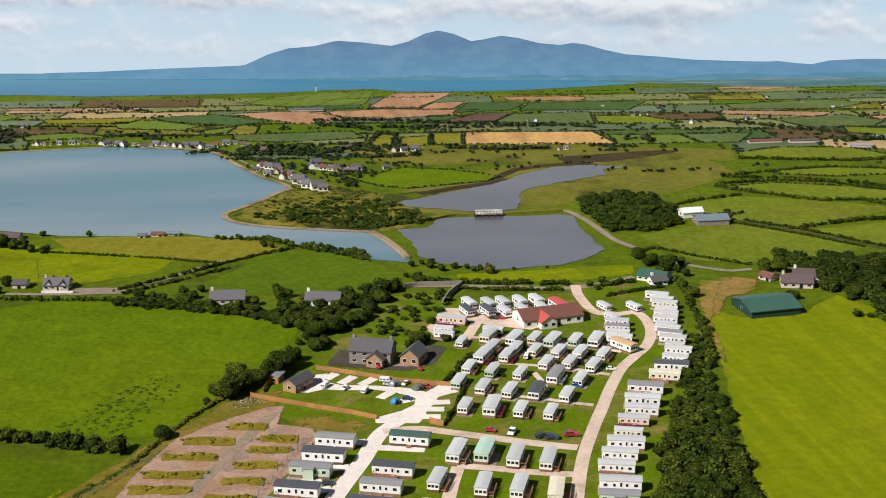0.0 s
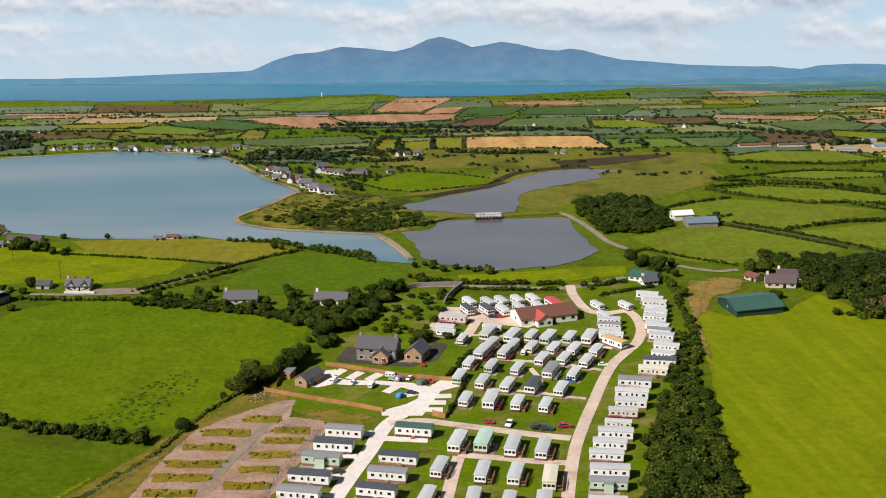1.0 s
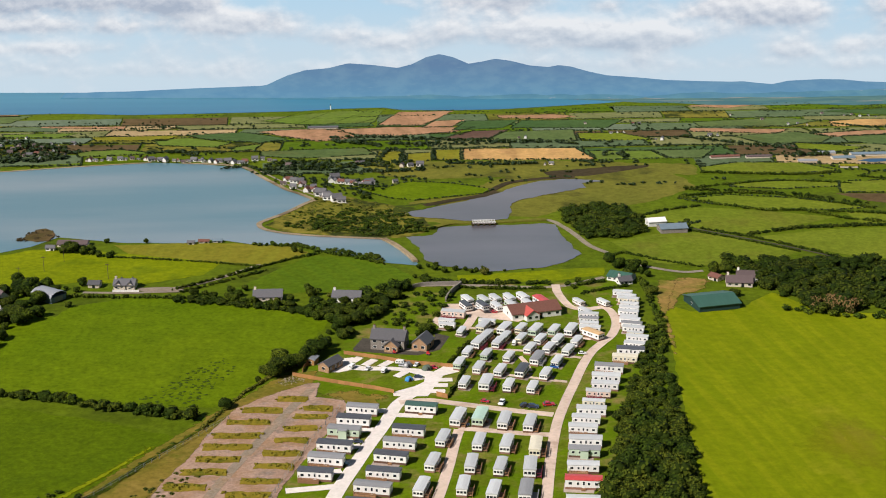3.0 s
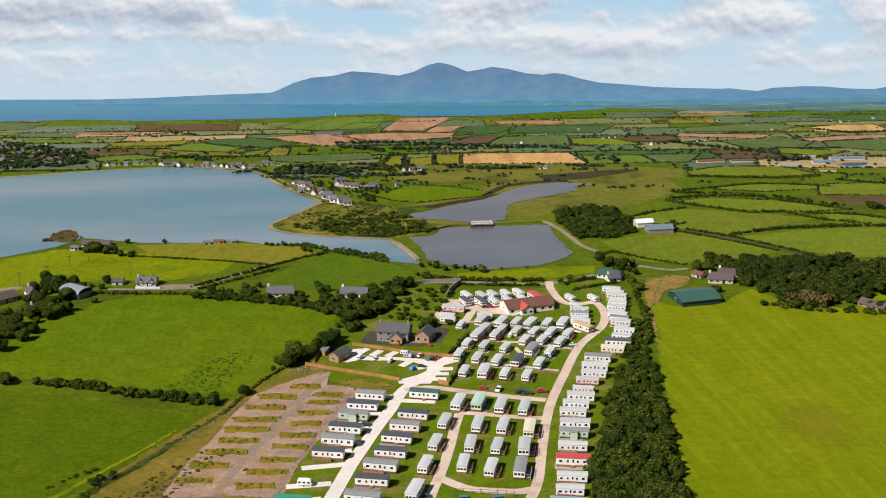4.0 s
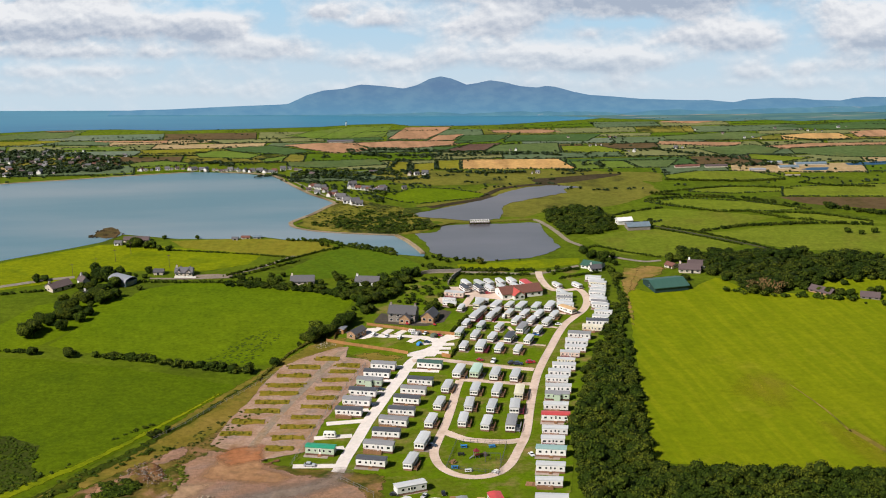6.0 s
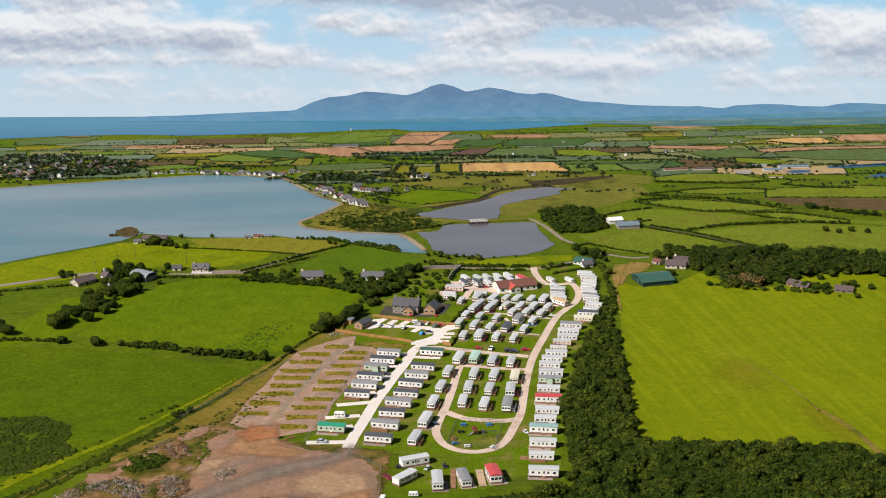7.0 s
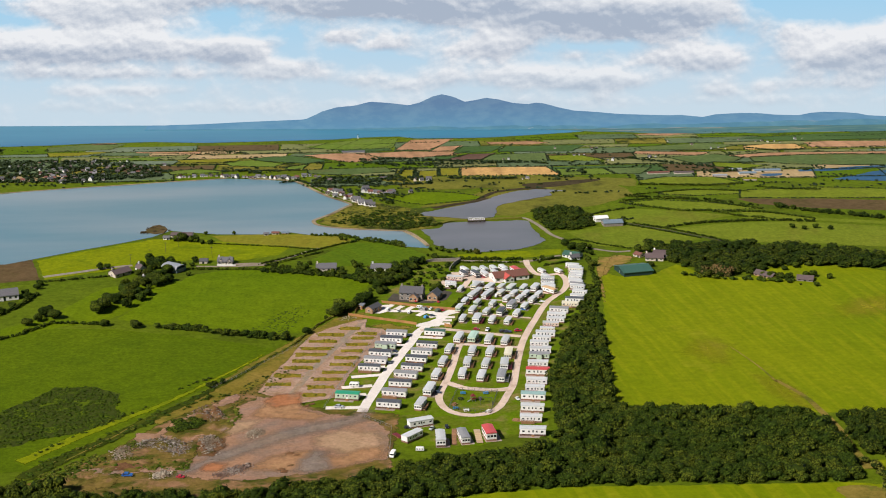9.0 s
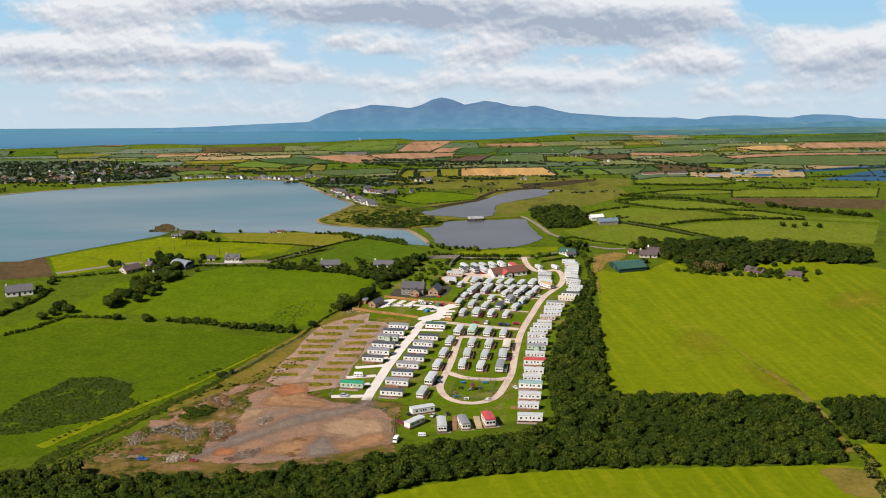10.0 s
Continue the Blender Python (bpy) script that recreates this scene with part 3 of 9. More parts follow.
slab("upper_pond", [(5.3, 477.3), (8.8, 480.5), (14.7, 484.4), (23.1, 490.0), (35.5, 498.1), (43.1, 504.9), (48.6, 513.0), (59.2, 521.0), (70.7, 524.2), (78.7, 522.7), (85.8, 520.4), (76.5, 517.1), (77.1, 510.4), (68.5, 505.3), (57.0, 498.7), (50.7, 494.6), (45.9, 488.7), (44.8, 483.5), (45.1, 476.7), (42.7, 468.5), (37.5, 466.4), (28.8, 466.0), (19.9, 469.0), (10.8, 472.0), (7.5, 473.8)], 0.16, POND, "long grey upper pond among marsh", "water", ragged=0.8)

# ---------- fields ----------
FIELDS = []


def field(material, outline, label):
    FIELDS.append(("field", material, outline, label))


field(WHEAT, [(31.9, 578.4), (80.8, 577.1), (87.1, 555.9), (31.2, 558.8)], "pale cut wheat field with tramlines")
field(GRASS_YELLOW, [(-5.0, 575.2), (5.7, 575.6), (3.7, 554.1), (-5.7, 558.2)], "small yellow-green meadow between hedges")
field(GRASS_YELLOW, [(7.8, 570.8), (18.3, 572.4), (17.8, 557.6), (6.9, 555.0)], "small yellow-green meadow between hedges")
field(GRASS_YELLOW, [(20.2, 576.9), (31.0, 577.2), (30.0, 557.8), (19.5, 558.6)], "small yellow-green meadow between hedges")
field(PLOUGH, [(5.2, 655.3), (31.1, 656.2), (23.8, 640.0), (15.6, 625.8), (-5.0, 627.4)], "pinkish ploughed field on the rise")
field(PLOUGH, [(21.8, 634.7), (35.8, 636.4), (29.5, 622.2), (15.4, 620.6)], "pinkish ploughed field on the rise")
field(PLOUGH, [(-28.9, 618.7), (0.3, 623.0), (39.9, 620.1), (29.0, 610.5), (8.7, 605.7), (-11.4, 607.2)], "long pinkish ploughed field")
field(PLOUGH, [(-60.1, 617.2), (-40.6, 620.9), (-23.1, 619.6), (-12.8, 602.3), (-31.2, 596.3), (-48.7, 607.5)], "brown ploughed field beside dark sheds")
field(DARK_EARTH, [(19.7, 595.0), (38.4, 612.4), (55.0, 613.7), (44.8, 596.8)], "dark mauve-brown tilled field")
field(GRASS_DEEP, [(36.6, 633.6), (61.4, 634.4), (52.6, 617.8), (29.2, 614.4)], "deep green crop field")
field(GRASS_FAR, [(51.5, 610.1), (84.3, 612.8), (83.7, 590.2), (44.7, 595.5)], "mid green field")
field(GRASS_HAZED, [(84.9, 605.1), (104.2, 604.8), (118.6, 590.0), (85.1, 590.1)], "ochre stubble field")
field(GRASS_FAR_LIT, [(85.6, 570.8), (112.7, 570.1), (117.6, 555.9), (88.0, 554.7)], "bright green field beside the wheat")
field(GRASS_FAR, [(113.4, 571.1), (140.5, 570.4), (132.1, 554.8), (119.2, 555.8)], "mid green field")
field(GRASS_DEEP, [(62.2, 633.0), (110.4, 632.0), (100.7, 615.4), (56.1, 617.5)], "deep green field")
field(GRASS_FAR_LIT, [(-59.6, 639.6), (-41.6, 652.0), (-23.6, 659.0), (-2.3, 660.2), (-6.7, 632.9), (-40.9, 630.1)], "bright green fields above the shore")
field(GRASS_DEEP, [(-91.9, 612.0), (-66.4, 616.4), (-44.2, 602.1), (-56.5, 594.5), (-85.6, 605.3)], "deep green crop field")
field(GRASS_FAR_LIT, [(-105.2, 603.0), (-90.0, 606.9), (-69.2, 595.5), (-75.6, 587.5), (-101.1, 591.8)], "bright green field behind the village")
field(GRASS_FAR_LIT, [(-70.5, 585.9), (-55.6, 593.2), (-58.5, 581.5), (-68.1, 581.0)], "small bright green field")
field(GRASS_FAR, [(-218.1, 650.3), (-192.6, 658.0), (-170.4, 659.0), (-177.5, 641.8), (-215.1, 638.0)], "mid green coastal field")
field(GRASS_YELLOW, [(-214.5, 635.3), (-173.5, 636.2), (-194.7, 626.1), (-212.0, 624.8)], "pale yellow field")
field(PLOUGH, [(-161.4, 634.0), (-121.4, 632.3), (-121.7, 625.8), (-160.9, 631.3)], "thin strip of tan plough")
field(GRASS_FAR_LIT, [(-175.8, 618.3), (-141.6, 619.5), (-148.7, 610.0), (-173.2, 611.8)], "bright green field behind the village")
field(GRASS_YELLOW, [(-134.4, 610.2), (-94.2, 612.2), (-99.3, 601.3), (-130.5, 602.5)], "yellow-green field behind the village")
field(GRASS_FAR_LIT, [(-135.9, 582.5), (-117.0, 585.8), (-100.9, 577.6), (-133.1, 573.1)], "bright green field behind the sea front")
field(PLOUGH, [(-192.9, 659.4), (-178.2, 661.0), (-175.6, 656.7), (-189.3, 656.3)], "thin tan strip by the coast")
field(GRASS_FAR, [(-55.6, 579.0), (-11.4, 582.8), (-5.9, 570.6), (-38.6, 565.0), (-55.1, 569.6)], "mid green pasture")
field(GRASS_BRIGHT, [(-14.7, 513.8), (-0.1, 516.7), (7.4, 523.9), (24.6, 520.1), (36.4, 512.8), (41.1, 509.7), (35.8, 503.6), (18.7, 498.2), (9.1, 495.2), (-0.3, 499.3), (-7.4, 506.0)], "bright green field by the upper pond")
field(GRASS_HAZED, [(128.0, 539.6), (145.5, 547.1), (170.9, 545.3), (184.5, 530.2), (164.0, 527.4), (128.0, 532.1)], "bright green field between hedges")
field(GRASS_HAZED, [(137.5, 513.7), (161.5, 517.1), (178.9, 513.8), (176.9, 505.9), (153.3, 503.6), (133.8, 508.0)], "yellowed rough pasture")
field(GRASS_HAZED, [(178.9, 513.8), (223.6, 516.8), (260.0, 510.9), (252.4, 491.4), (174.7, 497.2)], "yellowed rough pasture")
field(HEATH, [(172.4, 496.3), (216.2, 493.2), (256.1, 485.9), (248.2, 466.0), (210.1, 473.8), (182.5, 484.1)], "brown heathy rough ground")
field(GRASS_HAZED, [(110.5, 492.1), (131.4, 496.3), (155.2, 489.9), (182.7, 475.7), (163.5, 472.5), (139.6, 475.1), (119.3, 484.8)], "bright green grazed field")
field(GRASS_HAZED, [(87.1, 468.0), (111.1, 480.8), (137.0, 474.4), (163.6, 463.5), (146.9, 454.2), (126.0, 444.7), (108.6, 452.6)], "bright green grazed field behind the farm")
field(GRASS_HAZED, [(127.9, 440.4), (157.4, 448.4), (186.3, 449.8), (201.6, 447.0), (236.2, 435.9), (222.7, 401.8), (189.8, 410.2), (157.9, 414.6)], "bright green field along the lane")
field(GRASS_HAZED, [(169.0, 470.3), (186.0, 465.6), (204.2, 455.4), (240.0, 445.6), (238.1, 440.6), (202.7, 450.4), (170.8, 454.3)], "yellow-green field")
field(GRASS_HAZED, [(76.0, 437.4), (93.4, 446.0), (107.9, 448.4), (122.2, 437.5), (139.6, 422.8), (131.5, 417.1), (103.2, 409.2), (88.2, 412.4), (82.1, 424.3)], "yellow-green field by the farm")
field(PLOUGH, [(138.3, 612.6), (182.4, 606.6), (174.7, 598.3), (135.5, 605.1)], "tan stubble strip")
field(PLOUGH, [(189.4, 597.2), (216.4, 602.8), (295.0, 600.5), (292.5, 594.2), (228.9, 595.5), (197.3, 590.3)], "long tan stubble strip")
field(WHEAT, [(205.4, 622.0), (222.9, 626.1), (238.1, 625.0), (241.5, 611.3), (204.1, 611.5)], "golden stubble field")
field(PLOUGH, [(244.6, 628.6), (260.0, 631.5), (305.9, 628.4), (300.6, 614.8), (245.0, 615.0)], "tan stubble field")
field(GRASS_HAZED, [(177.8, 580.7), (193.5, 575.9), (208.8, 570.0), (191.3, 561.9), (176.7, 570.0)], "straw-coloured field")
field(PLOUGH, [(145.2, 660.3), (171.4, 667.1), (186.5, 664.4), (165.7, 654.3)], "thin tan field near the coast")
field(PLOUGH, [(195.8, 671.1), (218.6, 673.8), (218.6, 667.8), (199.5, 666.3)], "thin tan field near the coast")
field(PLOUGH, [(51.7, 644.8), (78.9, 645.5), (90.4, 640.4), (77.9, 635.9), (52.7, 639.2)], "thin tan strip of stubble")
field(GRASS_FAR, [(201.8, 591.2), (248.9, 596.5), (291.5, 591.7), (281.1, 565.0), (221.9, 571.4), (202.0, 581.3)], "mid green field")
field(GRASS_FAR, [(153.8, 594.8), (184.1, 601.4), (199.0, 591.4), (190.3, 579.8), (164.7, 579.3)], "mid green field")
field(GRASS_FAR, [(141.9, 624.2), (185.2, 631.7), (201.3, 623.7), (183.9, 613.1), (143.1, 614.8)], "mid green field")
field(GRASS_DEEP, [(206.3, 644.1), (267.0, 653.7), (313.6, 648.1), (309.1, 636.7), (239.9, 633.1)], "deep green field")
field(GRASS_LIME, [(20.9, 402.9), (41.1, 405.2), (63.4, 408.9), (70.4, 408.4), (69.0, 401.2), (53.2, 395.8), (35.9, 394.8), (21.3, 395.1)], "bright green field above the ponds")
field(GRASS_MID, [(-51.4, 391.6), (-41.7, 407.1), (-28.1, 426.3), (-15.7, 425.5), (-2.4, 417.0), (6.6, 403.9), (5.5, 394.8), (-15.4, 389.2), (-36.5, 387.8)], "green field sloping to the shore")
field(GRASS_YELLOW, [(-97.2, 443.5), (-86.9, 443.7), (-71.1, 444.9), (-54.9, 443.0), (-34.1, 437.6), (-28.2, 431.0), (-42.1, 418.2), (-62.3, 422.5), (-87.4, 428.7)], "yellowed mown field by the bay")
field(GRASS_LIME, [(-173.1, 406.7), (-156.6, 419.2), (-124.0, 439.6), (-106.0, 438.4), (-57.0, 420.9), (-62.0, 408.3), (-82.7, 398.9), (-98.8, 403.8), (-114.2, 399.0), (-163.9, 376.6)], "bright green coastal field")
field(HEATH, [(-233.5, 384.3), (-195.2, 399.9), (-175.7, 408.6), (-166.1, 376.5), (-194.0, 370.9), (-228.6, 367.4)], "brown tilled field by the bay")
field(GRASS_BRIGHT, [(-184.3, 291.4), (-168.1, 309.8), (-152.0, 324.1), (-135.5, 363.0), (-106.3, 372.7), (-100.8, 367.9), (-127.0, 317.2), (-145.1, 311.6), (-180.0, 274.4)], "green field beside the belt of trees")
field(GRASS_BRIGHT, [(-123.0, 320.1), (-111.4, 348.6), (-99.3, 379.4), (-81.8, 386.7), (-55.6, 382.2), (-29.6, 372.4), (-19.4, 361.1), (-24.4, 343.3), (-32.9, 323.3), (-39.8, 304.2), (-47.8, 297.1), (-75.8, 300.4), (-107.3, 311.4)], "broad bright green pasture")
field(GRASS_LUSH, [(-199.8, 266.1), (-171.0, 292.4), (-149.4, 309.4), (-123.3, 307.7), (-103.8, 300.6), (-75.1, 290.0), (-54.0, 278.7), (-62.3, 263.8), (-76.3, 243.6), (-94.9, 216.5), (-110.7, 194.3), (-125.9, 171.2), (-142.9, 170.4), (-170.4, 163.1)], "broad bright green pasture")
field(GRASS_MOWN, [(82.9, 371.8), (90.7, 364.0), (103.6, 364.1), (119.3, 380.6), (128.3, 365.2), (144.1, 359.7), (165.0, 361.2), (184.2, 354.4), (212.2, 352.0), (258.7, 341.2), (228.3, 191.3), (163.7, 198.9), (139.2, 202.9), (112.3, 206.0), (88.2, 211.0), (66.7, 215.2), (72.8, 275.3)], "large yellow-green mown silage field")
field(GRASS_MOWN, [(-35.8, 102.8), (-19.4, 132.4), (-1.5, 140.4), (16.8, 146.0), (42.7, 149.3), (79.4, 148.3), (131.2, 147.3), (138.0, 145.2), (141.4, 134.9), (141.0, 92.1)], "yellow-green mown field beyond the wood")
field(GRASS_MOWN, [(142.1, 163.5), (152.0, 163.0), (176.3, 160.5), (169.1, 112.8), (148.7, 114.1), (143.1, 135.6)], "yellow-green field corner")
field(GRASS_MOWN, [(139.6, 372.9), (151.5, 374.1), (151.3, 369.6), (141.6, 368.2)], "small lit grass patch by the wood")
field(GRASS_MOWN, [(153.4, 367.3), (175.3, 382.8), (190.3, 377.8), (214.9, 360.8), (260.4, 345.4), (254.6, 330.5), (209.8, 344.3), (183.1, 350.0), (150.7, 354.9)], "yellow-green grass below the wood")
for k, (nm, mt, poly, lab) in enumerate(FIELDS):
    slab(nm, poly, 0.06 + 0.004 * (k % 6), mt, lab, "field", ragged=0.7)
slab("marsh", [(7.3, 492.7), (24.1, 506.9), (43.1, 525.6), (51.6, 533.4), (80.3, 531.3), (95.1, 543.1), (114.8, 533.1), (121.3, 509.8), (100.2, 489.9), (84.2, 481.7), (64.5, 481.3), (53.5, 469.4), (44.1, 471.9), (22.0, 464.6), (9.0, 465.5)], 0.03, MARSH, "olive marsh round the upper pond", "marsh", ragged=2.0)
slab("marsh", [(-16.7, 557.9), (26.3, 555.8), (53.5, 557.2), (80.2, 553.0), (127.6, 545.1), (124.6, 528.1), (78.2, 535.7), (46.0, 529.6), (19.8, 527.3), (-0.9, 532.9)], 0.045, MARSH, "olive rough marsh behind the ponds", "marsh", ragged=2.0)
slab("scrub_headland", [(-30.5, 500.1), (-21.4, 508.1), (-11.3, 497.8), (8.3, 485.2), (12.7, 468.7), (15.1, 458.1), (12.6, 451.6), (2.6, 445.7), (-4.3, 446.1), (-25.3, 451.7), (-38.3, 456.7), (-45.7, 465.8), (-39.1, 479.4)], 0.05, SCRUB, "scrubby headland between bay and pond", "scrub", ragged=2.0)
strip("mud_bank", [(12.5, 488.0), (23.4, 494.4), (35.6, 500.8), (41.4, 506.9)], 4.6, 0.19, MUD, "dark mud bank of the upper pond", "bank")
strip("mud_bank", [(39.5, 508.0), (43.9, 515.2), (49.2, 520.6), (62.1, 525.6), (74.7, 526.9)], 4.0, 0.19, MUD, "dark mud bank of the upper pond", "bank")
slab("reed_bed", [(-0.5, 475.9), (2.5, 488.6), (13.8, 491.4), (23.4, 494.4), (15.5, 484.3), (5.9, 477.3)], 0.15, RUSHES, "dark reed bed at the head of the pond", "reeds", ragged=1.0)
slab("mud_flat", [(62.4, 536.9), (78.7, 539.9), (98.0, 545.1), (111.3, 544.1), (93.9, 534.6), (77.2, 527.3), (64.3, 529.3)], 0.09, MUD, "dark brown reedy mud flat", "bank", soft=1)
strip("shingle_beach", [(-86.8, 559.6), (-70.4, 556.2), (-59.8, 550.0), (-52.4, 535.6), (-41.4, 515.4), (-35.0, 507.1), (-29.3, 499.0)], 2.6, 0.20, SHORE, "tan shingle beach along the bay", "beach")
strip("shore_green", [(-159.8, 557.2), (-145.6, 559.5), (-132.4, 560.7), (-114.3, 565.0), (-96.7, 564.8)], 3.4, 0.16, GRASS_BRIGHT, "bright grass strip along the sea front", "verge")
strip("shore_road", [(-53.7, 545.2), (-45.1, 529.9), (-36.8, 515.2), (-28.9, 504.8), (-16.2, 492.5)], 1.2, 0.2, LANE, "grey village shore road", "road")
strip("shingle_beach", [(-29.2, 498.1), (-33.0, 492.7), (-39.0, 481.2), (-45.5, 471.9), (-48.1, 466.8), (-45.7, 459.8), (-37.7, 454.2), (-25.2, 450.0), (-13.6, 447.5), (-2.7, 445.2)], 2.4, 0.22, SHORE, "tan shingle spit round the headland", "beach")
strip("shingle_beach", [(-226.9, 534.6), (-185.0, 545.1), (-159.7, 549.7), (-134.3, 555.4), (-100.4, 561.7)], 2.0, 0.20, SHORE, "narrow tan beach below the village", "beach")
slab("rock_point", [(-130.4, 452.7), (-127.9, 462.3), (-123.9, 464.3), (-120.8, 458.6), (-120.4, 449.9), (-124.9, 448.0)], 0.45, HEATH, "brown weedy rock point in the bay", "rocks", thick=0.45, ragged=1.2)
slab("lagoon", [(196.0, 547.5), (201.7, 544.3), (209.4, 545.1), (211.5, 550.5), (201.5, 549.9)], 0.12, LAGOON, "thin blue lagoon beyond the farms", "water", ragged=0.6)
slab("lagoon", [(235.0, 534.7), (248.4, 542.0), (264.6, 552.0), (278.2, 555.2), (295.5, 555.2), (294.3, 532.8), (269.4, 527.9), (248.4, 530.9)], 0.12, LAGOON, "broad blue lagoon beyond the farms", "water", ragged=0.8)
slab("lagoon", [(221.7, 558.3), (237.1, 559.9), (258.3, 564.0), (285.8, 566.2), (283.9, 560.5), (259.8, 558.1), (238.8, 554.0), (222.2, 553.9)], 0.12, LAGOON, "thin blue inlet of the lagoon", "water", ragged=0.5)

# ---------- the park's ground ----------
slab("park_lawn", [(-29.7, 316.0), (-15.0, 337.2), (22.4, 346.5), (17.7, 371.7), (16.1, 381.7), (47.9, 385.1), (73.8, 388.1), (73.5, 343.2), (66.7, 310.0), (54.2, 271.7), (47.0, 234.4), (41.3, 197.8), (17.1, 182.3), (-4.9, 183.5), (-6.5, 208.7), (-36.3, 210.4), (-27.4, 250.8), (-14.6, 299.7)], 0.10, LAWN, "mown lawn between the caravans", "lawn")
slab("house_lawn", [(-15.1, 341.8), (-11.1, 353.4), (-5.1, 357.4), (5.8, 354.7), (16.6, 349.2), (22.6, 342.9), (16.4, 322.3), (4.1, 327.0), (-14.0, 334.8)], 0.105, LAWN, "mown lawn round the stone house", "lawn")
slab("garden", [(-5.0, 373.2), (1.5, 384.0), (16.2, 387.1), (18.5, 379.6), (12.5, 356.2), (5.8, 354.7), (-3.1, 357.2)], 0.105, LAWN, "sunny garden grass between shrubs", "lawn", soft=1)
slab("park_verge", [(18.6, 391.8), (51.2, 386.9), (53.6, 369.4), (63.0, 370.7), (73.9, 389.5), (78.6, 392.0), (70.4, 395.4), (53.1, 394.4), (31.5, 393.0)], 0.09, LAWN, "mown verge by the entrance", "lawn")
frayed("waste_ground", [(-23.3, 310.8), (-33.8, 303.8), (-51.6, 274.3), (-67.9, 246.4), (-79.2, 226.3), (-91.5, 207.9), (-102.2, 189.6), (-114.9, 172.9), (-129.7, 159.0), (-139.1, 154.1), (-139.7, 141.5), (-107.6, 138.7), (-83.4, 141.3), (-62.6, 146.7), (-32.4, 154.6), (-11.1, 165.0), (-8.6, 197.4), (-7.4, 211.9), (-32.7, 218.1), (-43.3, 222.9), (-41.5, 233.9), (-30.8, 274.4), (-19.7, 301.5)], 0.13, WASTE_F, "weedy waste ground round the bare yard", "waste ground", 3.0)
frayed("spoil_bank", [(-125.4, 156.4), (-112.4, 169.6), (-97.7, 185.4), (-86.7, 204.8), (-76.8, 222.5), (-66.5, 225.6), (-63.9, 215.2), (-64.0, 200.5), (-73.0, 190.7), (-74.7, 178.1), (-78.5, 168.6), (-96.7, 166.2), (-96.7, 157.7), (-109.8, 151.4)], 0.14, WASTE_F, "uneven bank of dumped spoil and weeds", "earth", 3.0, 0.7, 0.5, 3)
frayed("bare_earth", [(-74.1, 206.9), (-66.3, 221.9), (-58.5, 231.2), (-44.6, 229.2), (-41.2, 220.4), (-32.7, 213.9), (-23.4, 211.1), (-14.0, 203.6), (-11.2, 196.2), (-12.1, 172.3), (-21.7, 169.3), (-31.1, 165.2), (-42.2, 161.5), (-54.8, 159.0), (-67.7, 159.0), (-77.6, 162.7), (-83.2, 168.9), (-78.3, 175.3), (-75.2, 183.1), (-66.6, 197.2), (-66.5, 203.8)], 0.155, EARTH_F, "bare mauve-brown earth yard", "earth", 3.2, 0.9)
frayed("bare_earth", [(-115.8, 168.1), (-109.1, 172.1), (-97.9, 172.4), (-88.4, 172.9), (-79.0, 173.3), (-80.0, 167.0), (-91.3, 166.7), (-105.8, 165.1)], 0.30, EARTH_F, "bare brown earth along the spoil", "earth", 2.0)
frayed("bare_earth", [(-92.7, 196.1), (-88.1, 206.4), (-82.3, 214.3), (-74.4, 225.2), (-67.4, 234.6), (-63.2, 230.4), (-66.4, 223.7), (-73.2, 218.4), (-79.6, 210.5), (-85.8, 200.1), (-89.3, 193.4)], 0.22, EARTH_F, "bare brown slope beside the spoil", "earth", 2.4, 0.7, 0.5, 3)
frayed("bare_earth", [(-80.6, 215.1), (-77.0, 223.9), (-72.2, 222.2), (-68.3, 213.5), (-71.2, 206.3), (-76.0, 207.5)], 0.24, BROWN_F, "dark brown earth tipped in a heap", "earth", 2.2, 0.7, 1.3, 5)
frayed("bare_earth", [(-105.5, 172.3), (-100.5, 177.5), (-93.7, 177.1), (-87.2, 173.6), (-91.5, 168.4), (-99.7, 168.1)], 0.26, BROWN_F, "dark brown earth under the spoil", "earth", 2.0, 0.7, 0.4, 6)
frayed("bare_earth", [(-77.6, 185.1), (-75.9, 194.3), (-67.0, 193.8), (-65.0, 186.9), (-69.2, 178.1), (-74.7, 178.4)], 0.24, BROWN_F, "dark brown earth round a rubble heap", "earth", 2.0, 0.7, 0.5, 7)
frayed("bare_earth", [(-98.4, 200.8), (-91.1, 199.5), (-79.9, 195.4), (-75.0, 198.6), (-65.7, 203.8), (-67.0, 199.0), (-77.6, 191.0), (-90.2, 193.4), (-97.4, 189.6)], 0.23, EARTH_F, "bare earth among the rubble", "earth", 2.0, 0.7, 0.4, 8)
frayed("trodden_earth", [(-39.7, 194.2), (-28.0, 200.7), (-15.9, 197.8), (-12.3, 192.6), (-12.9, 173.7), (-23.6, 171.4), (-33.4, 180.8), (-39.3, 183.7)], 0.168, TAN_F, "pale trodden earth in the yard", "earth", 5.0)
frayed("trodden_earth", [(-72.0, 200.8), (-65.4, 209.8), (-53.2, 210.7), (-58.0, 200.1), (-65.3, 193.9)], 0.168, TAN_F, "pale trodden earth in the yard", "earth", 4.0)
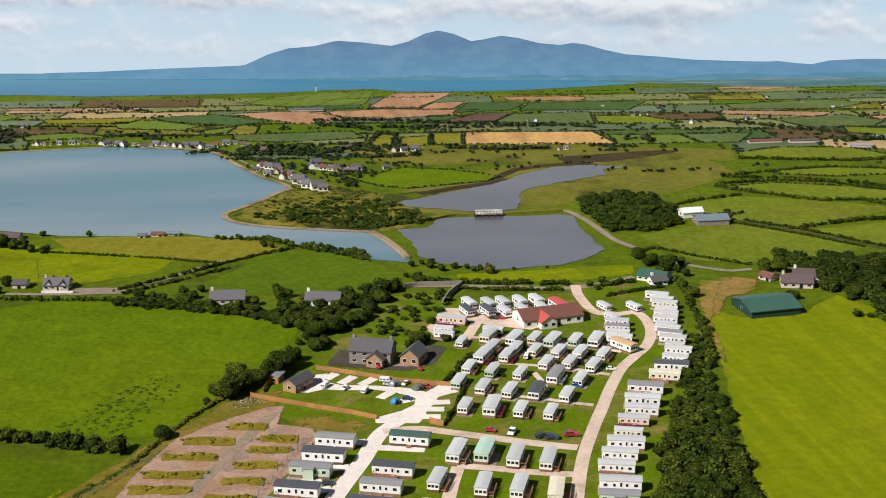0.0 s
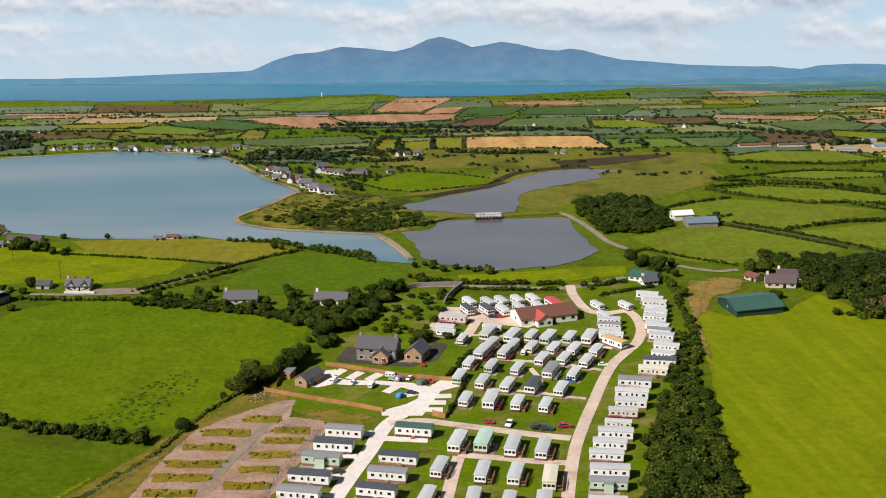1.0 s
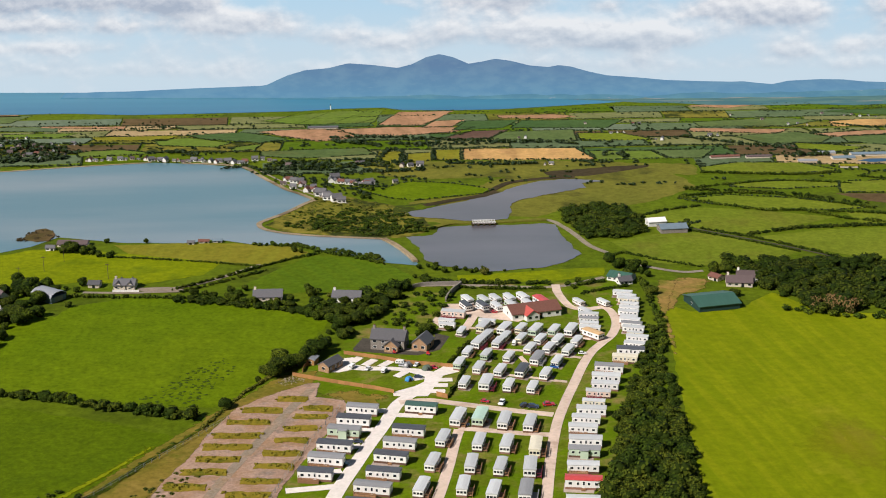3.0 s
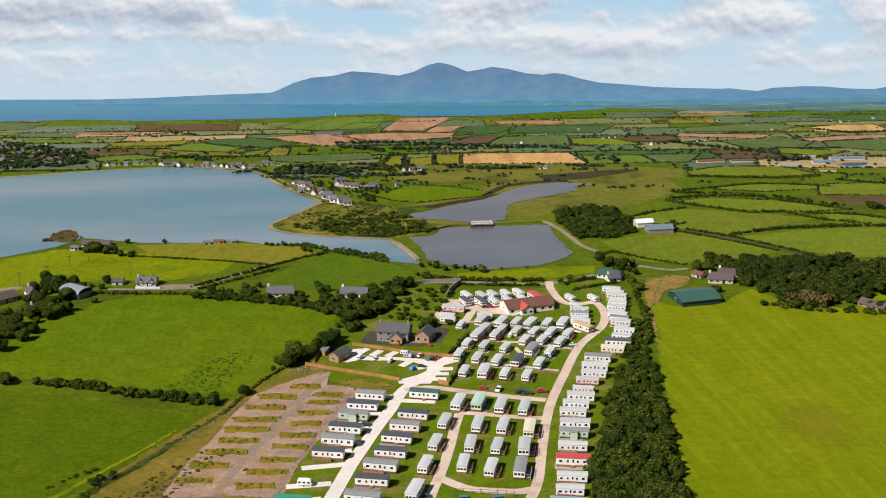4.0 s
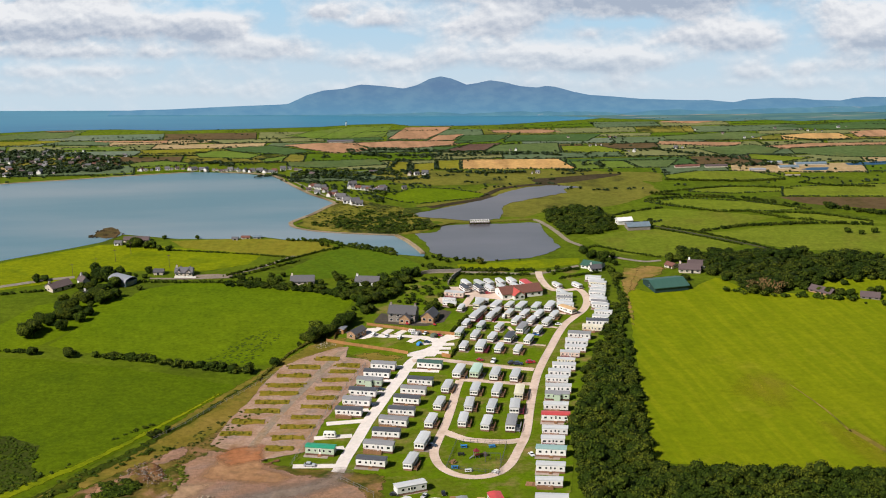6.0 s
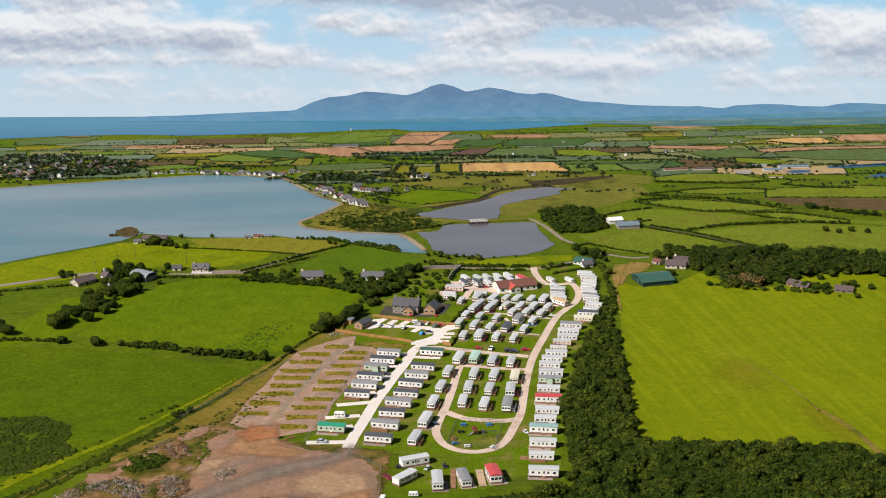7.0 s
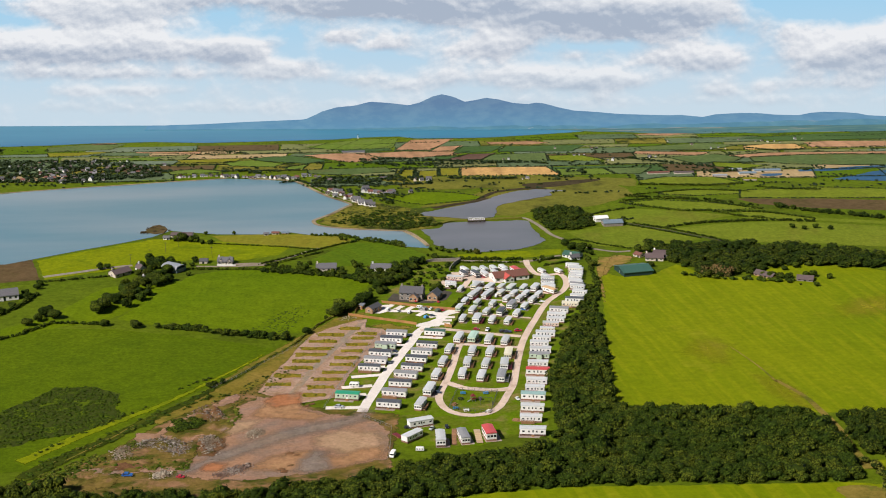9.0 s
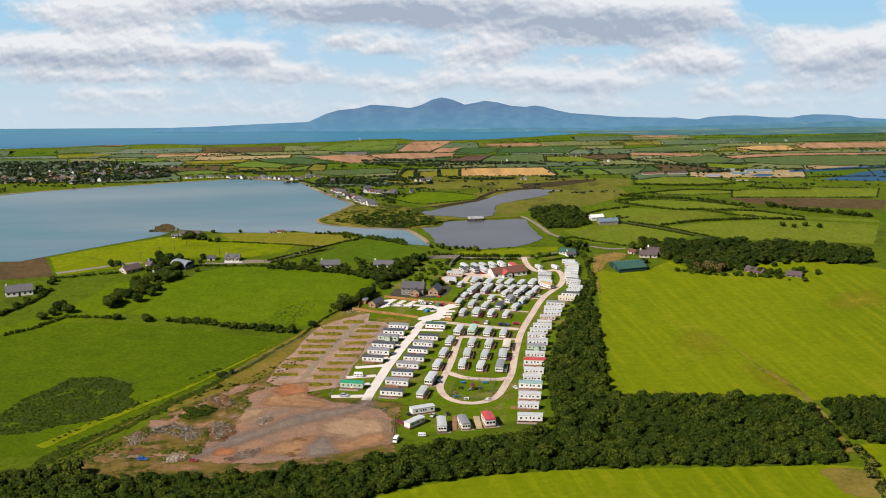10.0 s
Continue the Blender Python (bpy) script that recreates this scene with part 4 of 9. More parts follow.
frayed("gravel_yard", [(-57.4, 193.5), (-48.2, 201.9), (-40.4, 205.1), (-28.4, 209.3), (-21.3, 216.9), (-17.7, 215.4), (-18.9, 205.7), (-27.9, 198.9), (-39.6, 193.5), (-47.4, 188.8), (-56.6, 181.1), (-65.7, 172.6), (-75.9, 164.2), (-82.2, 163.0), (-79.6, 169.6), (-70.3, 181.9), (-64.8, 186.6)], 0.20, GREY_F, "grey gravel spread over bare earth", "gravel", 4.0)
frayed("gravel_yard", [(-44.2, 164.1), (-42.9, 175.4), (-37.0, 184.1), (-32.6, 180.8), (-28.8, 166.9), (-36.6, 162.8)], 0.205, GREY_F, "grey gravel patch on bare earth", "gravel", 4.0)
frayed("orange_earth", [(-61.3, 166.8), (-52.6, 178.8), (-39.4, 184.2), (-29.4, 177.6), (-23.7, 183.4), (-13.2, 185.9), (-12.9, 173.7), (-27.3, 165.9), (-46.1, 164.2)], 0.182, CLAY_F, "orange clay patch in the yard", "earth", 4.0)
frayed("orange_earth", [(-61.6, 212.2), (-55.1, 228.6), (-44.5, 228.0), (-40.7, 218.0), (-32.6, 211.6), (-38.4, 205.0), (-50.9, 208.5), (-57.1, 208.9)], 0.188, CLAY_F, "orange clay patch by the pitches", "earth", 3.0)
frayed("orange_earth", [(-74.4, 167.4), (-72.8, 172.8), (-69.3, 176.1), (-63.2, 172.2), (-65.8, 165.4)], 0.206, RED_CLAY_F, "reddish clay patch in the yard", "earth", 2.5)
frayed("orange_earth", [(-58.3, 225.2), (-52.9, 233.7), (-42.0, 234.1), (-42.0, 222.3), (-52.9, 217.2)], 0.21, RED_CLAY_F, "reddish clay by the pitches", "earth", 3.0)
for spot in [(-44.9, 179.9), (-44.2, 170.3), (-46.2, 165.8), (-47.0, 167.4), (-42.6, 178.2), (-41.6, 220.3), (-39.4, 222.1)]:
    frayed("clay_lump", [(spot[0] - 2.2, spot[1] - 1.6), (spot[0] - 0.6, spot[1] + 1.8), (spot[0] + 2.0, spot[1] + 1.0), (spot[0] + 1.6, spot[1] - 1.6)], 0.23, BROWN_F, "small heap of brown clay", "earth", 1.6, 0.35, 0.5, spot[0])
frayed("unfinished_pitches", [(-59.7, 233.8), (-55.8, 251.7), (-53.2, 259.8), (-50.7, 266.5), (-49.2, 273.5), (-47.5, 280.2), (-44.9, 288.4), (-41.9, 296.4), (-34.1, 304.9), (-24.4, 312.5), (-20.0, 313.3), (-20.9, 303.1), (-13.3, 300.6), (-12.0, 295.5), (-26.3, 249.9), (-30.2, 227.6), (-44.7, 221.9), (-51.4, 228.2)], 0.16, PINK_F, "pinkish gravelled ground of unfinished pitches", "gravel", 1.0, 0.7)
strip("gravel_track", [(-22.6, 308.3), (-26.4, 297.9), (-30.4, 286.1), (-35.0, 272.6), (-40.7, 254.9), (-45.8, 236.0), (-48.2, 228.0)], 2.6, 0.20, GRAVEL_GREY, "grey gravel track between unfinished pitches", "track")
WEED_ENDS = [(-40.0, 294.8), (-29.5, 294.2), (-43.0, 287.4), (-32.0, 286.6), (-45.7, 279.1), (-34.2, 278.5), (-47.4, 272.5), (-36.1, 271.8), (-48.7, 265.5), (-37.8, 264.9), (-51.3, 258.5), (-40.7, 257.8), (-54.2, 250.7), (-44.2, 250.1), (-56.9, 242.1), (-47.9, 241.6), (-24.0, 295.4), (-16.7, 294.9), (-26.1, 290.1), (-17.8, 289.6), (-28.5, 282.7), (-19.7, 282.2), (-30.3, 275.5), (-21.7, 275.0), (-32.5, 268.0), (-23.2, 267.5), (-34.7, 260.9), (-25.2, 260.3), (-36.7, 253.0), (-27.4, 252.5), (-39.5, 245.9), (-29.6, 245.3), (-41.8, 238.1), (-31.9, 237.6), (-43.0, 230.7), (-35.2, 230.1), (-31.3, 301.8), (-23.7, 301.3)]
for a, b in zip(WEED_ENDS[::2], WEED_ENDS[1::2]):
    d = (Vector(b) - Vector(a)).normalized()
    w = Vector((-d.y, d.x)) * 1.7
    slab("weed_strip", [tuple(Vector(a) - w), tuple(Vector(b) - w), tuple(Vector(b) + w), tuple(Vector(a) + w)], 0.30, SEDGE, "raised weedy strip between unfinished pitches", "verge", thick=0.3, ragged=0.9)

# ---------- roads ----------
strip("park_road", [(15.3, 322.4), (11.8, 317.7), (9.2, 310.4), (4.4, 303.6), (0.1, 296.3), (-3.3, 283.6), (-7.0, 271.8), (-10.7, 258.9), (-13.8, 247.9), (-17.0, 234.3), (-20.2, 221.6), (-21.8, 213.5)], (3.8, 3.7), 0.16, CONCRETE, "pale concrete park road", "road")
slab("touring_pitches", [(-18.9, 320.5), (-15.9, 326.2), (-14.2, 330.6), (-11.7, 331.1), (-12.2, 326.1), (-8.5, 323.9), (-0.7, 323.2), (6.5, 321.4), (10.6, 318.9), (11.9, 315.4), (10.5, 308.9), (9.0, 303.4), (8.3, 301.8), (-0.7, 302.3), (-0.8, 305.1), (5.0, 308.8), (7.6, 311.9), (8.0, 315.5), (3.4, 319.2), (-0.7, 320.7), (-8.5, 320.8), (-12.1, 321.7), (-15.5, 319.8)], 0.15, CONCRETE, "bright concrete touring area", "pavement")
strip("park_road", [(0.8, 297.9), (7.9, 299.0), (14.1, 297.0), (23.0, 293.7), (31.6, 290.5), (40.1, 287.9)], 3.0, 0.17, TRACK, "pinkish cross road through the park", "road")
strip("park_road", [(15.4, 280.5), (22.0, 279.1), (30.6, 276.8), (38.2, 275.4)], 2.6, 0.175, TRACK, "pinkish path between caravan rows", "road")
strip("park_road", [(52.0, 391.7), (52.0, 382.5), (54.4, 370.3), (59.7, 368.1), (64.6, 369.0), (66.4, 362.8), (66.0, 353.9), (63.5, 345.3), (59.5, 338.3), (55.4, 330.9), (51.6, 320.5), (47.7, 307.7), (44.5, 297.3), (40.9, 284.2), (38.1, 270.4), (35.6, 255.3), (32.8, 237.2), (29.6, 225.9), (26.3, 216.0), (22.1, 210.3), (16.2, 208.3), (10.4, 210.6), (6.6, 216.4), (5.3, 224.8), (6.8, 233.7), (9.2, 243.8), (11.8, 257.6), (14.0, 271.5), (15.6, 280.0)], (3.1, 2.8), 0.18, TRACK, "pinkish main park road looping round the playground", "road")
strip("park_road", [(8.7, 239.8), (14.3, 234.4), (19.0, 232.6), (26.7, 231.4), (31.6, 232.6)], 3.2, 0.185, TRACK, "pinkish road between caravans and playground", "road")
slab("club_yard", [(15.7, 375.1), (30.2, 374.2), (39.0, 367.7), (40.5, 360.6), (37.1, 357.7), (27.3, 361.5), (19.4, 366.4), (12.9, 356.2), (11.1, 359.4), (14.4, 368.6)], 0.15, TRACK, "pinkish yard in front of the clubhouse", "pavement")
strip("park_road", [(24.5, 364.8), (21.9, 355.6), (18.8, 346.7)], 3.0, 0.19, TRACK, "pinkish lane between caravans", "road")
strip("lane", [(-165.2, 380.8), (-149.2, 387.8), (-137.9, 393.1), (-127.9, 395.9)], 3.2, 0.14, LANE, "narrow country lane", "road")
strip("lane", [(-74.7, 392.4), (-62.6, 399.2), (-52.5, 408.6), (-44.0, 418.3)], 2.4, 0.14, LANE, "narrow hedged lane to the shore", "road")
strip("lane", [(-98.4, 392.4), (-84.9, 391.2), (-74.6, 391.6)], 2.0, 0.14, LANE, "grey drive before the dormer house", "road")
slab("apron", [(-81.9, 395.8), (-72.4, 396.2), (-66.7, 394.0), (-67.1, 390.8), (-74.5, 390.7), (-80.8, 392.9)], 0.16, GRAVEL_GREY, "pale concrete apron beside the dormer house", "pavement")
strip("lane", [(9.0, 393.1), (18.6, 393.1), (31.4, 391.7), (51.5, 389.6), (68.6, 398.3)], 2.4, 0.14, LANE, "grey road behind the park", "road")
strip("lane", [(43.6, 465.7), (56.8, 465.7), (61.9, 456.7), (65.3, 445.5), (68.5, 433.1), (73.2, 424.9)], 2.6, 0.20, LANE, "road over the causeway", "road")
strip("lane", [(82.4, 410.6), (87.3, 406.6), (95.4, 402.3), (102.1, 403.3)], 2.2, 0.14, LANE, "grey road by the farm", "road")
strip("lane", [(108.5, 451.8), (120.7, 441.7), (134.4, 430.2), (149.3, 415.9)], 1.1, 0.14, TARMAC, "farm lane between walls", "road")
slab("house_drive", [(-12.0, 337.8), (-9.3, 346.3), (-7.3, 345.7), (-6.5, 339.6), (1.8, 337.1), (7.7, 337.4), (11.5, 343.2), (11.9, 349.3), (16.1, 346.4), (12.8, 335.7), (6.6, 331.7), (-2.1, 333.3), (-11.5, 335.9)], 0.15, TARMAC, "black tarmac drive round the stone house", "pavement")
slab("patio", [(-6.5, 340.2), (1.8, 337.7), (7.7, 337.0), (6.7, 334.5), (-2.1, 335.8), (-6.9, 337.6)], 0.158, LANE, "pale paved patio before the stone house", "pavement")
for pts in ([(21.3, 338.0), (29.2, 335.4), (36.8, 333.5), (44.2, 331.3), (52.2, 327.2)], [(21.3, 317.7), (27.5, 316.0), (34.7, 314.3), (41.0, 311.5), (46.2, 309.8)], [(43.2, 348.9), (50.0, 345.0), (56.9, 341.6)], [(21.5, 353.2), (27.9, 352.3), (35.2, 350.9), (43.9, 349.5)], [(35.1, 329.3), (36.3, 324.4), (36.9, 318.1)]):
    strip("footpath", pts, 1.6, 0.165, TRACK, "narrow pinkish path between caravan rows", "path")
PAD_ENDS = [(-5.7, 292.2), (-2.5, 293.1), (-12.0, 280.3), (-5.8, 280.9), (-12.4, 270.4), (-9.0, 271.5), (-14.4, 261.3), (-11.0, 262.4), (-18.0, 256.4), (-13.4, 257.4), (-26.0, 247.4), (-14.3, 249.2), (-29.3, 237.0), (-18.2, 238.3), (-31.2, 227.6), (-20.4, 230.0), (-34.5, 218.1), (-21.6, 217.7), (-1.8, 290.1), (9.3, 288.4), (-9.7, 249.7), (-6.2, 248.7), (-11.1, 275.6), (-14.5, 274.5)] + [(-11.9, 327.6), (-9.8, 331.0), (-8.5, 324.7), (-5.7, 329.0), (-4.0, 323.7), (-1.1, 327.6), (0.2, 315.8), (2.8, 319.4), (4.7, 313.7), (7.5, 315.1), (10.5, 315.9), (16.9, 319.7), (10.4, 312.9), (15.4, 313.0), (9.7, 309.3), (14.0, 309.1), (8.7, 305.3), (13.1, 305.0)]
for a, b in zip(PAD_ENDS[::2], PAD_ENDS[1::2]):
    strip("parking_pad", [a, b], 2.6, 0.20, CONCRETE, "pale concrete parking pad", "pavement", straight=True, thick=0.08)


# ---------- caravans ----------
def static_caravan(kind, m, wall=VAN_WHITE, roof=ROOF_PALE, length=8.7, width=3.05, deck=None, words="white static caravan with a pale roof", porch=False):
    """Length along y, the bay-windowed end at -y."""
    L, W, H = length / 2, width / 2, 2.6
    v = thing("static_caravan", words, "caravan", m, "static caravans")
    part("skirt", box(-W + 0.04, W - 0.04, -L + 0.04, L - 0.04, 0.05, 0.66), SKIRT, v)
    part("body", box(-W, W, -L, L, 0.64, H, bevel=0.06), wall, v)
    rise = 0.30
    part("roof", prism([(-W - 0.12, H - 0.05), (-W - 0.12, H + 0.06), (-W * 0.5, H + rise * 0.72), (0, H + rise), (W * 0.5, H + rise * 0.72), (W + 0.12, H + 0.06), (W + 0.12, H - 0.05)], -L - 0.15, L + 0.15), roof, v)
    for s in (-1, 1):
        for y in ((-0.72, -0.30, 0.30, 0.72) if s > 0 else (-0.74, -0.18, 0.22, 0.62)):
            w = 0.46 if abs(y) > 0.5 else 0.32
            if length < 7.9:
                part("window", box(s * W - 0.03, s * W + 0.03, y * L - w, y * L + w, 1.4, 2.0), GLASS, v)
                continue
            p = part("window", box(s * W - 0.03, s * W + 0.03, y * L - w, y * L + w, 1.3, 2.05), FRAME, v)
            part("pane", box(s * (W + 0.035) - 0.01, s * (W + 0.035) + 0.01, y * L - w + 0.06, y * L + w - 0.06, 1.36, 1.99), GLASS, p)
        part("door", box(s * (W + 0.02) - 0.03, s * (W + 0.02) + 0.03, 0.02 * L - 0.38, 0.02 * L + 0.38, 0.6, 2.45), FRAME, v)
        part("door_pane", box(s * (W + 0.055) - 0.01, s * (W + 0.055) + 0.01, 0.02 * L - 0.22, 0.02 * L + 0.22, 1.35, 2.2), GLASS, v)
    for x in (-0.62, 0, 0.62):
        part("window", box(x * W - 0.36, x * W + 0.36, -L - 0.04, -L + 0.03, 1.3, 1.95), GLASS, v)
    if deck:
        part("deck", box(W + 0.02, W + 1.5, -L * 0.9, L * 0.3, 0.42, 0.6), deck, v)
        for y in (-0.9, -0.6, -0.3, 0.0, 0.3):
            part("post", box(W + 1.38, W + 1.5, y * L - 0.06, y * L + 0.06, 0.0, 1.5), deck, v)
        part("rail", box(W + 1.36, W + 1.52, -L * 0.9, L * 0.3, 1.42, 1.54), deck, v)
        part("rail", box(W + 0.02, W + 1.5, -L * 0.9 - 0.06, -L * 0.9 + 0.06, 1.42, 1.54), deck, v)
        part("boarding", box(W + 1.40, W + 1.46, -L * 0.9, L * 0.3, 0.05, 0.95), deck, v)
    else:
        part("hardstanding", box(-W - 0.2, W + 1.5, -L - 0.3, L * 0.6, -0.02, 0.07), HARDSTAND, v, "pale hardstanding slab")
        part("step", box(W + 0.03, W + 0.75, -0.45, 0.55, 0.0, 0.32), DECK, v)
        part("step", box(W + 0.03, W + 0.42, -0.45, 0.55, 0.32, 0.55), DECK, v)
    if porch:
        part("porch", box(W, W + 1.0, -1.1, 1.1, 0.1, 2.6), wall, v)
        part("porch_roof", box(W - 0.1, W + 1.2, -1.3, 1.3, 2.6, 2.78, bevel=0.05), roof, v)
    return v


MADE = {}
VANS = {
    "pale": dict(),
    "pale_deck": dict(deck=DECK, words="white static caravan with a pale roof and timber deck"),
    "pale_short": dict(length=7.4, width=2.9),
    "pale_short_deck": dict(length=7.4, width=2.9, deck=DECK, words="white static caravan with a pale roof and timber deck"),
    "maroon_short": dict(length=7.4, width=2.9, deck=DECK_RED, words="white static caravan with a maroon deck"),
    "cream": dict(wall=VAN_CREAM, words="cream static caravan with a pale roof"),
    "cream_short": dict(wall=VAN_CREAM, length=7.4, width=2.9, words="cream static caravan with a pale roof"),
    "maroon": dict(length=7.6, deck=DECK_RED, words="white static caravan with a maroon deck"),
    "sage_short": dict(wall=VAN_SAGE, length=7.4, width=2.9, words="sage green static caravan with a pale roof"),
    "grey": dict(roof=ROOF_GREY, words="white static caravan with a grey tiled roof"),
    "grey_deck": dict(roof=ROOF_GREY, deck=DECK, words="white static caravan with grey roof and timber deck"),
    "dark": dict(roof=ROOF_DARK, words="white static caravan with a dark tiled roof"),
    "dark_deck": dict(roof=ROOF_DARK, deck=DECK, words="white static caravan with dark roof and timber deck"),
    "dark_short": dict(roof=ROOF_DARK, length=7.4, width=2.9, words="white static caravan with a dark tiled roof"),
    "sage": dict(wall=VAN_SAGE, roof=ROOF_GREY, porch=True, words="sage green lodge caravan with a grey roof"),
    "green": dict(wall=VAN_SAGE, roof=ROOF_GREEN, words="pale green static caravan with bright green roof"),
    "darkgreen": dict(roof=paint("deep_green_roof", (0.06, 0.12, 0.10), 0.6, 0.3, 0.2, 1.0), words="white static caravan with a dark green roof"),
    "teal": dict(roof=ROOF_TEAL, words="white static caravan with a teal roof"),
    "mint": dict(roof=ROOF_MINT, wall=VAN_SAGE, length=8.0, words="pale green static caravan with a mint roof"),
    "red": dict(roof=ROOF_RED, words="white static caravan with a red roof"),
    "pink": dict(wall=VAN_PINK, deck=DECK_RED, words="pink static caravan with a pale roof"),
    "orange": dict(roof=ROOF_ORANGE, length=8.0, words="white static caravan with a faded orange roof"),
    "creamroof": dict(roof=ROOF_CREAM, wall=VAN_CREAM, deck=DECK, words="cream static caravan with a cream roof"),
    "redshort": dict(roof=ROOF_RED, length=6.5, words="white static caravan with a red roof"),
    "greydeck": dict(roof=ROOF_GREY, deck=DECK_GREY, words="white static caravan with a grey deck"),
}


def put_van(kind, spot, heading, scale=1.0):
    """heading: the direction, in degrees from +x, in which its length runs away from the bay window."""
    m = pose(spot[0], spot[1], 0.10, 0, 0, heading - 90)
    if VANS[kind].get("length", 9) == 7.4:
        scale *= 0.94
    m = m @ Matrix.Scale(scale * near(spot[1]), 4)
    if kind not in MADE:
        MADE[kind] = static_caravan(kind, pose(0, 0, 0), **VANS[kind])
        MADE[kind].matrix_basis = m
        return MADE[kind]
    return copy_thing(MADE[kind], m)


def row(kinds, spots, heading, turn=0.0, scale=1.0):
    r = random.Random(len(spots) * 7 + int(heading))
    for k, p in enumerate(spots):
        put_van(kinds[k % len(kinds)], p, heading + turn * k + r.uniform(-2.0, 2.0), scale * r.uniform(0.97, 1.03))


# cross-lying vans, their door side to the south
row(["grey", "dark", "sage", "dark_deck", "grey_deck", "dark_deck"], [(-8.7, 291.1), (-10.8, 284.0), (-13.1, 277.5), (-15.2, 268.6), (-17.0, 261.1), (-19.3, 253.5)], -11)
row(["green"], [(-26.9, 226.2)], -11)
row(["darkgreen", "dark_deck", "grey", "dark", "dark_deck", "grey_deck", "dark", "grey_deck", "dark"], [(6.4, 291.2), (2.9, 277.0), (0.6, 269.4), (-1.6, 261.9), (-3.4, 253.0), (-5.9, 245.2), (-8.1, 237.0), (-10.3, 227.5), (-12.4, 217.3)], -13)
row(["pale_deck", "pale_deck", "pale_deck", "pale_deck", "pale", "pale_deck"], [(15.5, 284.7), (11.2, 272.3), (8.2, 258.7), (5.2, 245.4), (2.2, 230.5), (-1.4, 217.1)], 75, scale=0.95)
row(["pale_deck", "pale_deck", "pale_deck"], [(19.9, 269.6), (17.3, 257.3), (14.8, 245.6)], 79, scale=0.95)
row(["pale_deck", "pale_deck", "pale_deck"], [(26.6, 268.2), (24.1, 255.6), (21.6, 242.8)], 77, scale=0.95)
row(["creamroof", "maroon", "greydeck"], [(33.4, 265.9), (31.0, 254.4), (28.9, 242.0)], 80, scale=0.95)
row(["mint", "pale_deck", "pale_deck"], [(21.1, 284.5), (27.1, 282.1), (33.4, 280.3)], 74)
row(["cream_short", "pale_short_deck", "sage_short", "pale_short"], [(26.2, 350.9), (32.3, 348.9), (41.3, 347.1), (51.6, 346.8)], 66)
row(["cream_short", "sage_short"], [(37.2, 349.1), (46.7, 347.0)], 66)
row(["pale_short_deck", "cream_short", "cream_short", "pale_short_deck", "pale_short", "pale_short_deck"], [(26.7, 343.9), (32.0, 342.6), (36.5, 341.0), (41.9, 339.8), (46.9, 338.9), (52.2, 337.7)], 66)
row(["maroon_short", "maroon_short", "pale_short_deck", "pale_short", "pale_short"], [(24.0, 337.8), (29.6, 337.7), (38.3, 332.6), (43.7, 332.7), (48.9, 330.6)], 66)
row(["pale_short_deck", "sage_short", "pale_short", "greydeck", "pale_short"], [(20.5, 331.0), (25.6, 328.5), (31.8, 326.7), (39.6, 324.8), (44.9, 322.4)], 68, scale=0.95)
row(["sage_short", "pale_short_deck", "pale_short", "dark_short", "pale_short"], [(17.7, 322.2), (22.9, 318.6), (28.6, 316.3), (34.5, 315.5), (40.8, 313.2)], 70)
row(["pale_short", "maroon", "pale_short_deck", "pale_short_deck"], [(18.4, 308.2), (24.1, 307.2), (30.1, 305.6), (36.3, 303.9)], 73)
row(["pale_short", "dark_short", "sage_short", "dark_short", "pale_short", "pale_short", "pale_short", "sage_short", "pale_short", "pale_short", "redshort"], [(22.9, 375.5), (22.1, 369.9), (27.9, 374.9), (27.2, 369.7), (31.6, 376.1), (31.5, 368.8), (36.0, 376.4), (36.0, 370.0), (40.3, 377.2), (41.2, 370.7), (45.4, 372.3)], 112)
row(["pink", "pale_short", "pale_short", "pale_short"], [(18.0, 363.0), (15.7, 356.7), (15.7, 353.1), (27.7, 355.5)], -16, scale=0.9)
row(["pale_short"], [(19.6, 348.1)], 70, scale=0.85)
row(["pale_short", "pale_short", "pale_short"], [(57.1, 371.9), (57.9, 363.5), (64.6, 371.3)], 118, scale=0.85)
row(["pale", "grey", "pale_deck", "pale"], [(58.5, 359.8), (58.1, 355.8), (57.7, 352.0), (57.4, 348.1)], -13, scale=0.80)
row(["orange"], [(57.7, 343.0)], 128, scale=0.9)
row(["pale", "pale", "cream", "pale_deck", "pale", "pale", "pink", "pale", "grey", "pale", "cream", "pale", "pale_deck"], [(71.8, 379.4), (72.5, 375.9), (72.6, 372.4), (72.3, 368.5), (71.6, 364.7), (70.8, 361.1), (70.4, 357.5), (70.2, 354.3), (70.2, 350.8), (70.1, 347.0), (70.0, 343.7), (70.0, 339.3), (68.4, 334.4)], -17, scale=0.80)
row(["dark", "creamroof"], [(66.4, 328.7), (64.0, 323.5)], -12, scale=0.97)
row(["grey_deck", "pale", "pale_deck", "pink", "cream", "pale", "pale_deck", "pale_deck", "pale", "sage", "pale_deck", "red"], [(58.5, 316.2), (56.7, 309.3), (55.7, 304.1), (53.2, 299.1), (51.2, 293.1), (49.8, 287.3), (47.8, 282.0), (46.3, 276.4), (45.9, 268.6), (44.9, 262.9), (43.5, 254.3), (42.5, 245.9)], -11, turn=0.25, scale=0.97)
row(["pale_deck", "maroon", "teal", "pale", "pale_deck"], [(41.2, 236.4), (39.8, 229.1), (38.5, 221.6), (37.2, 211.1), (35.8, 201.9)], -8, scale=0.97)
row(["pale"], [(35.3, 190.6)], -6)
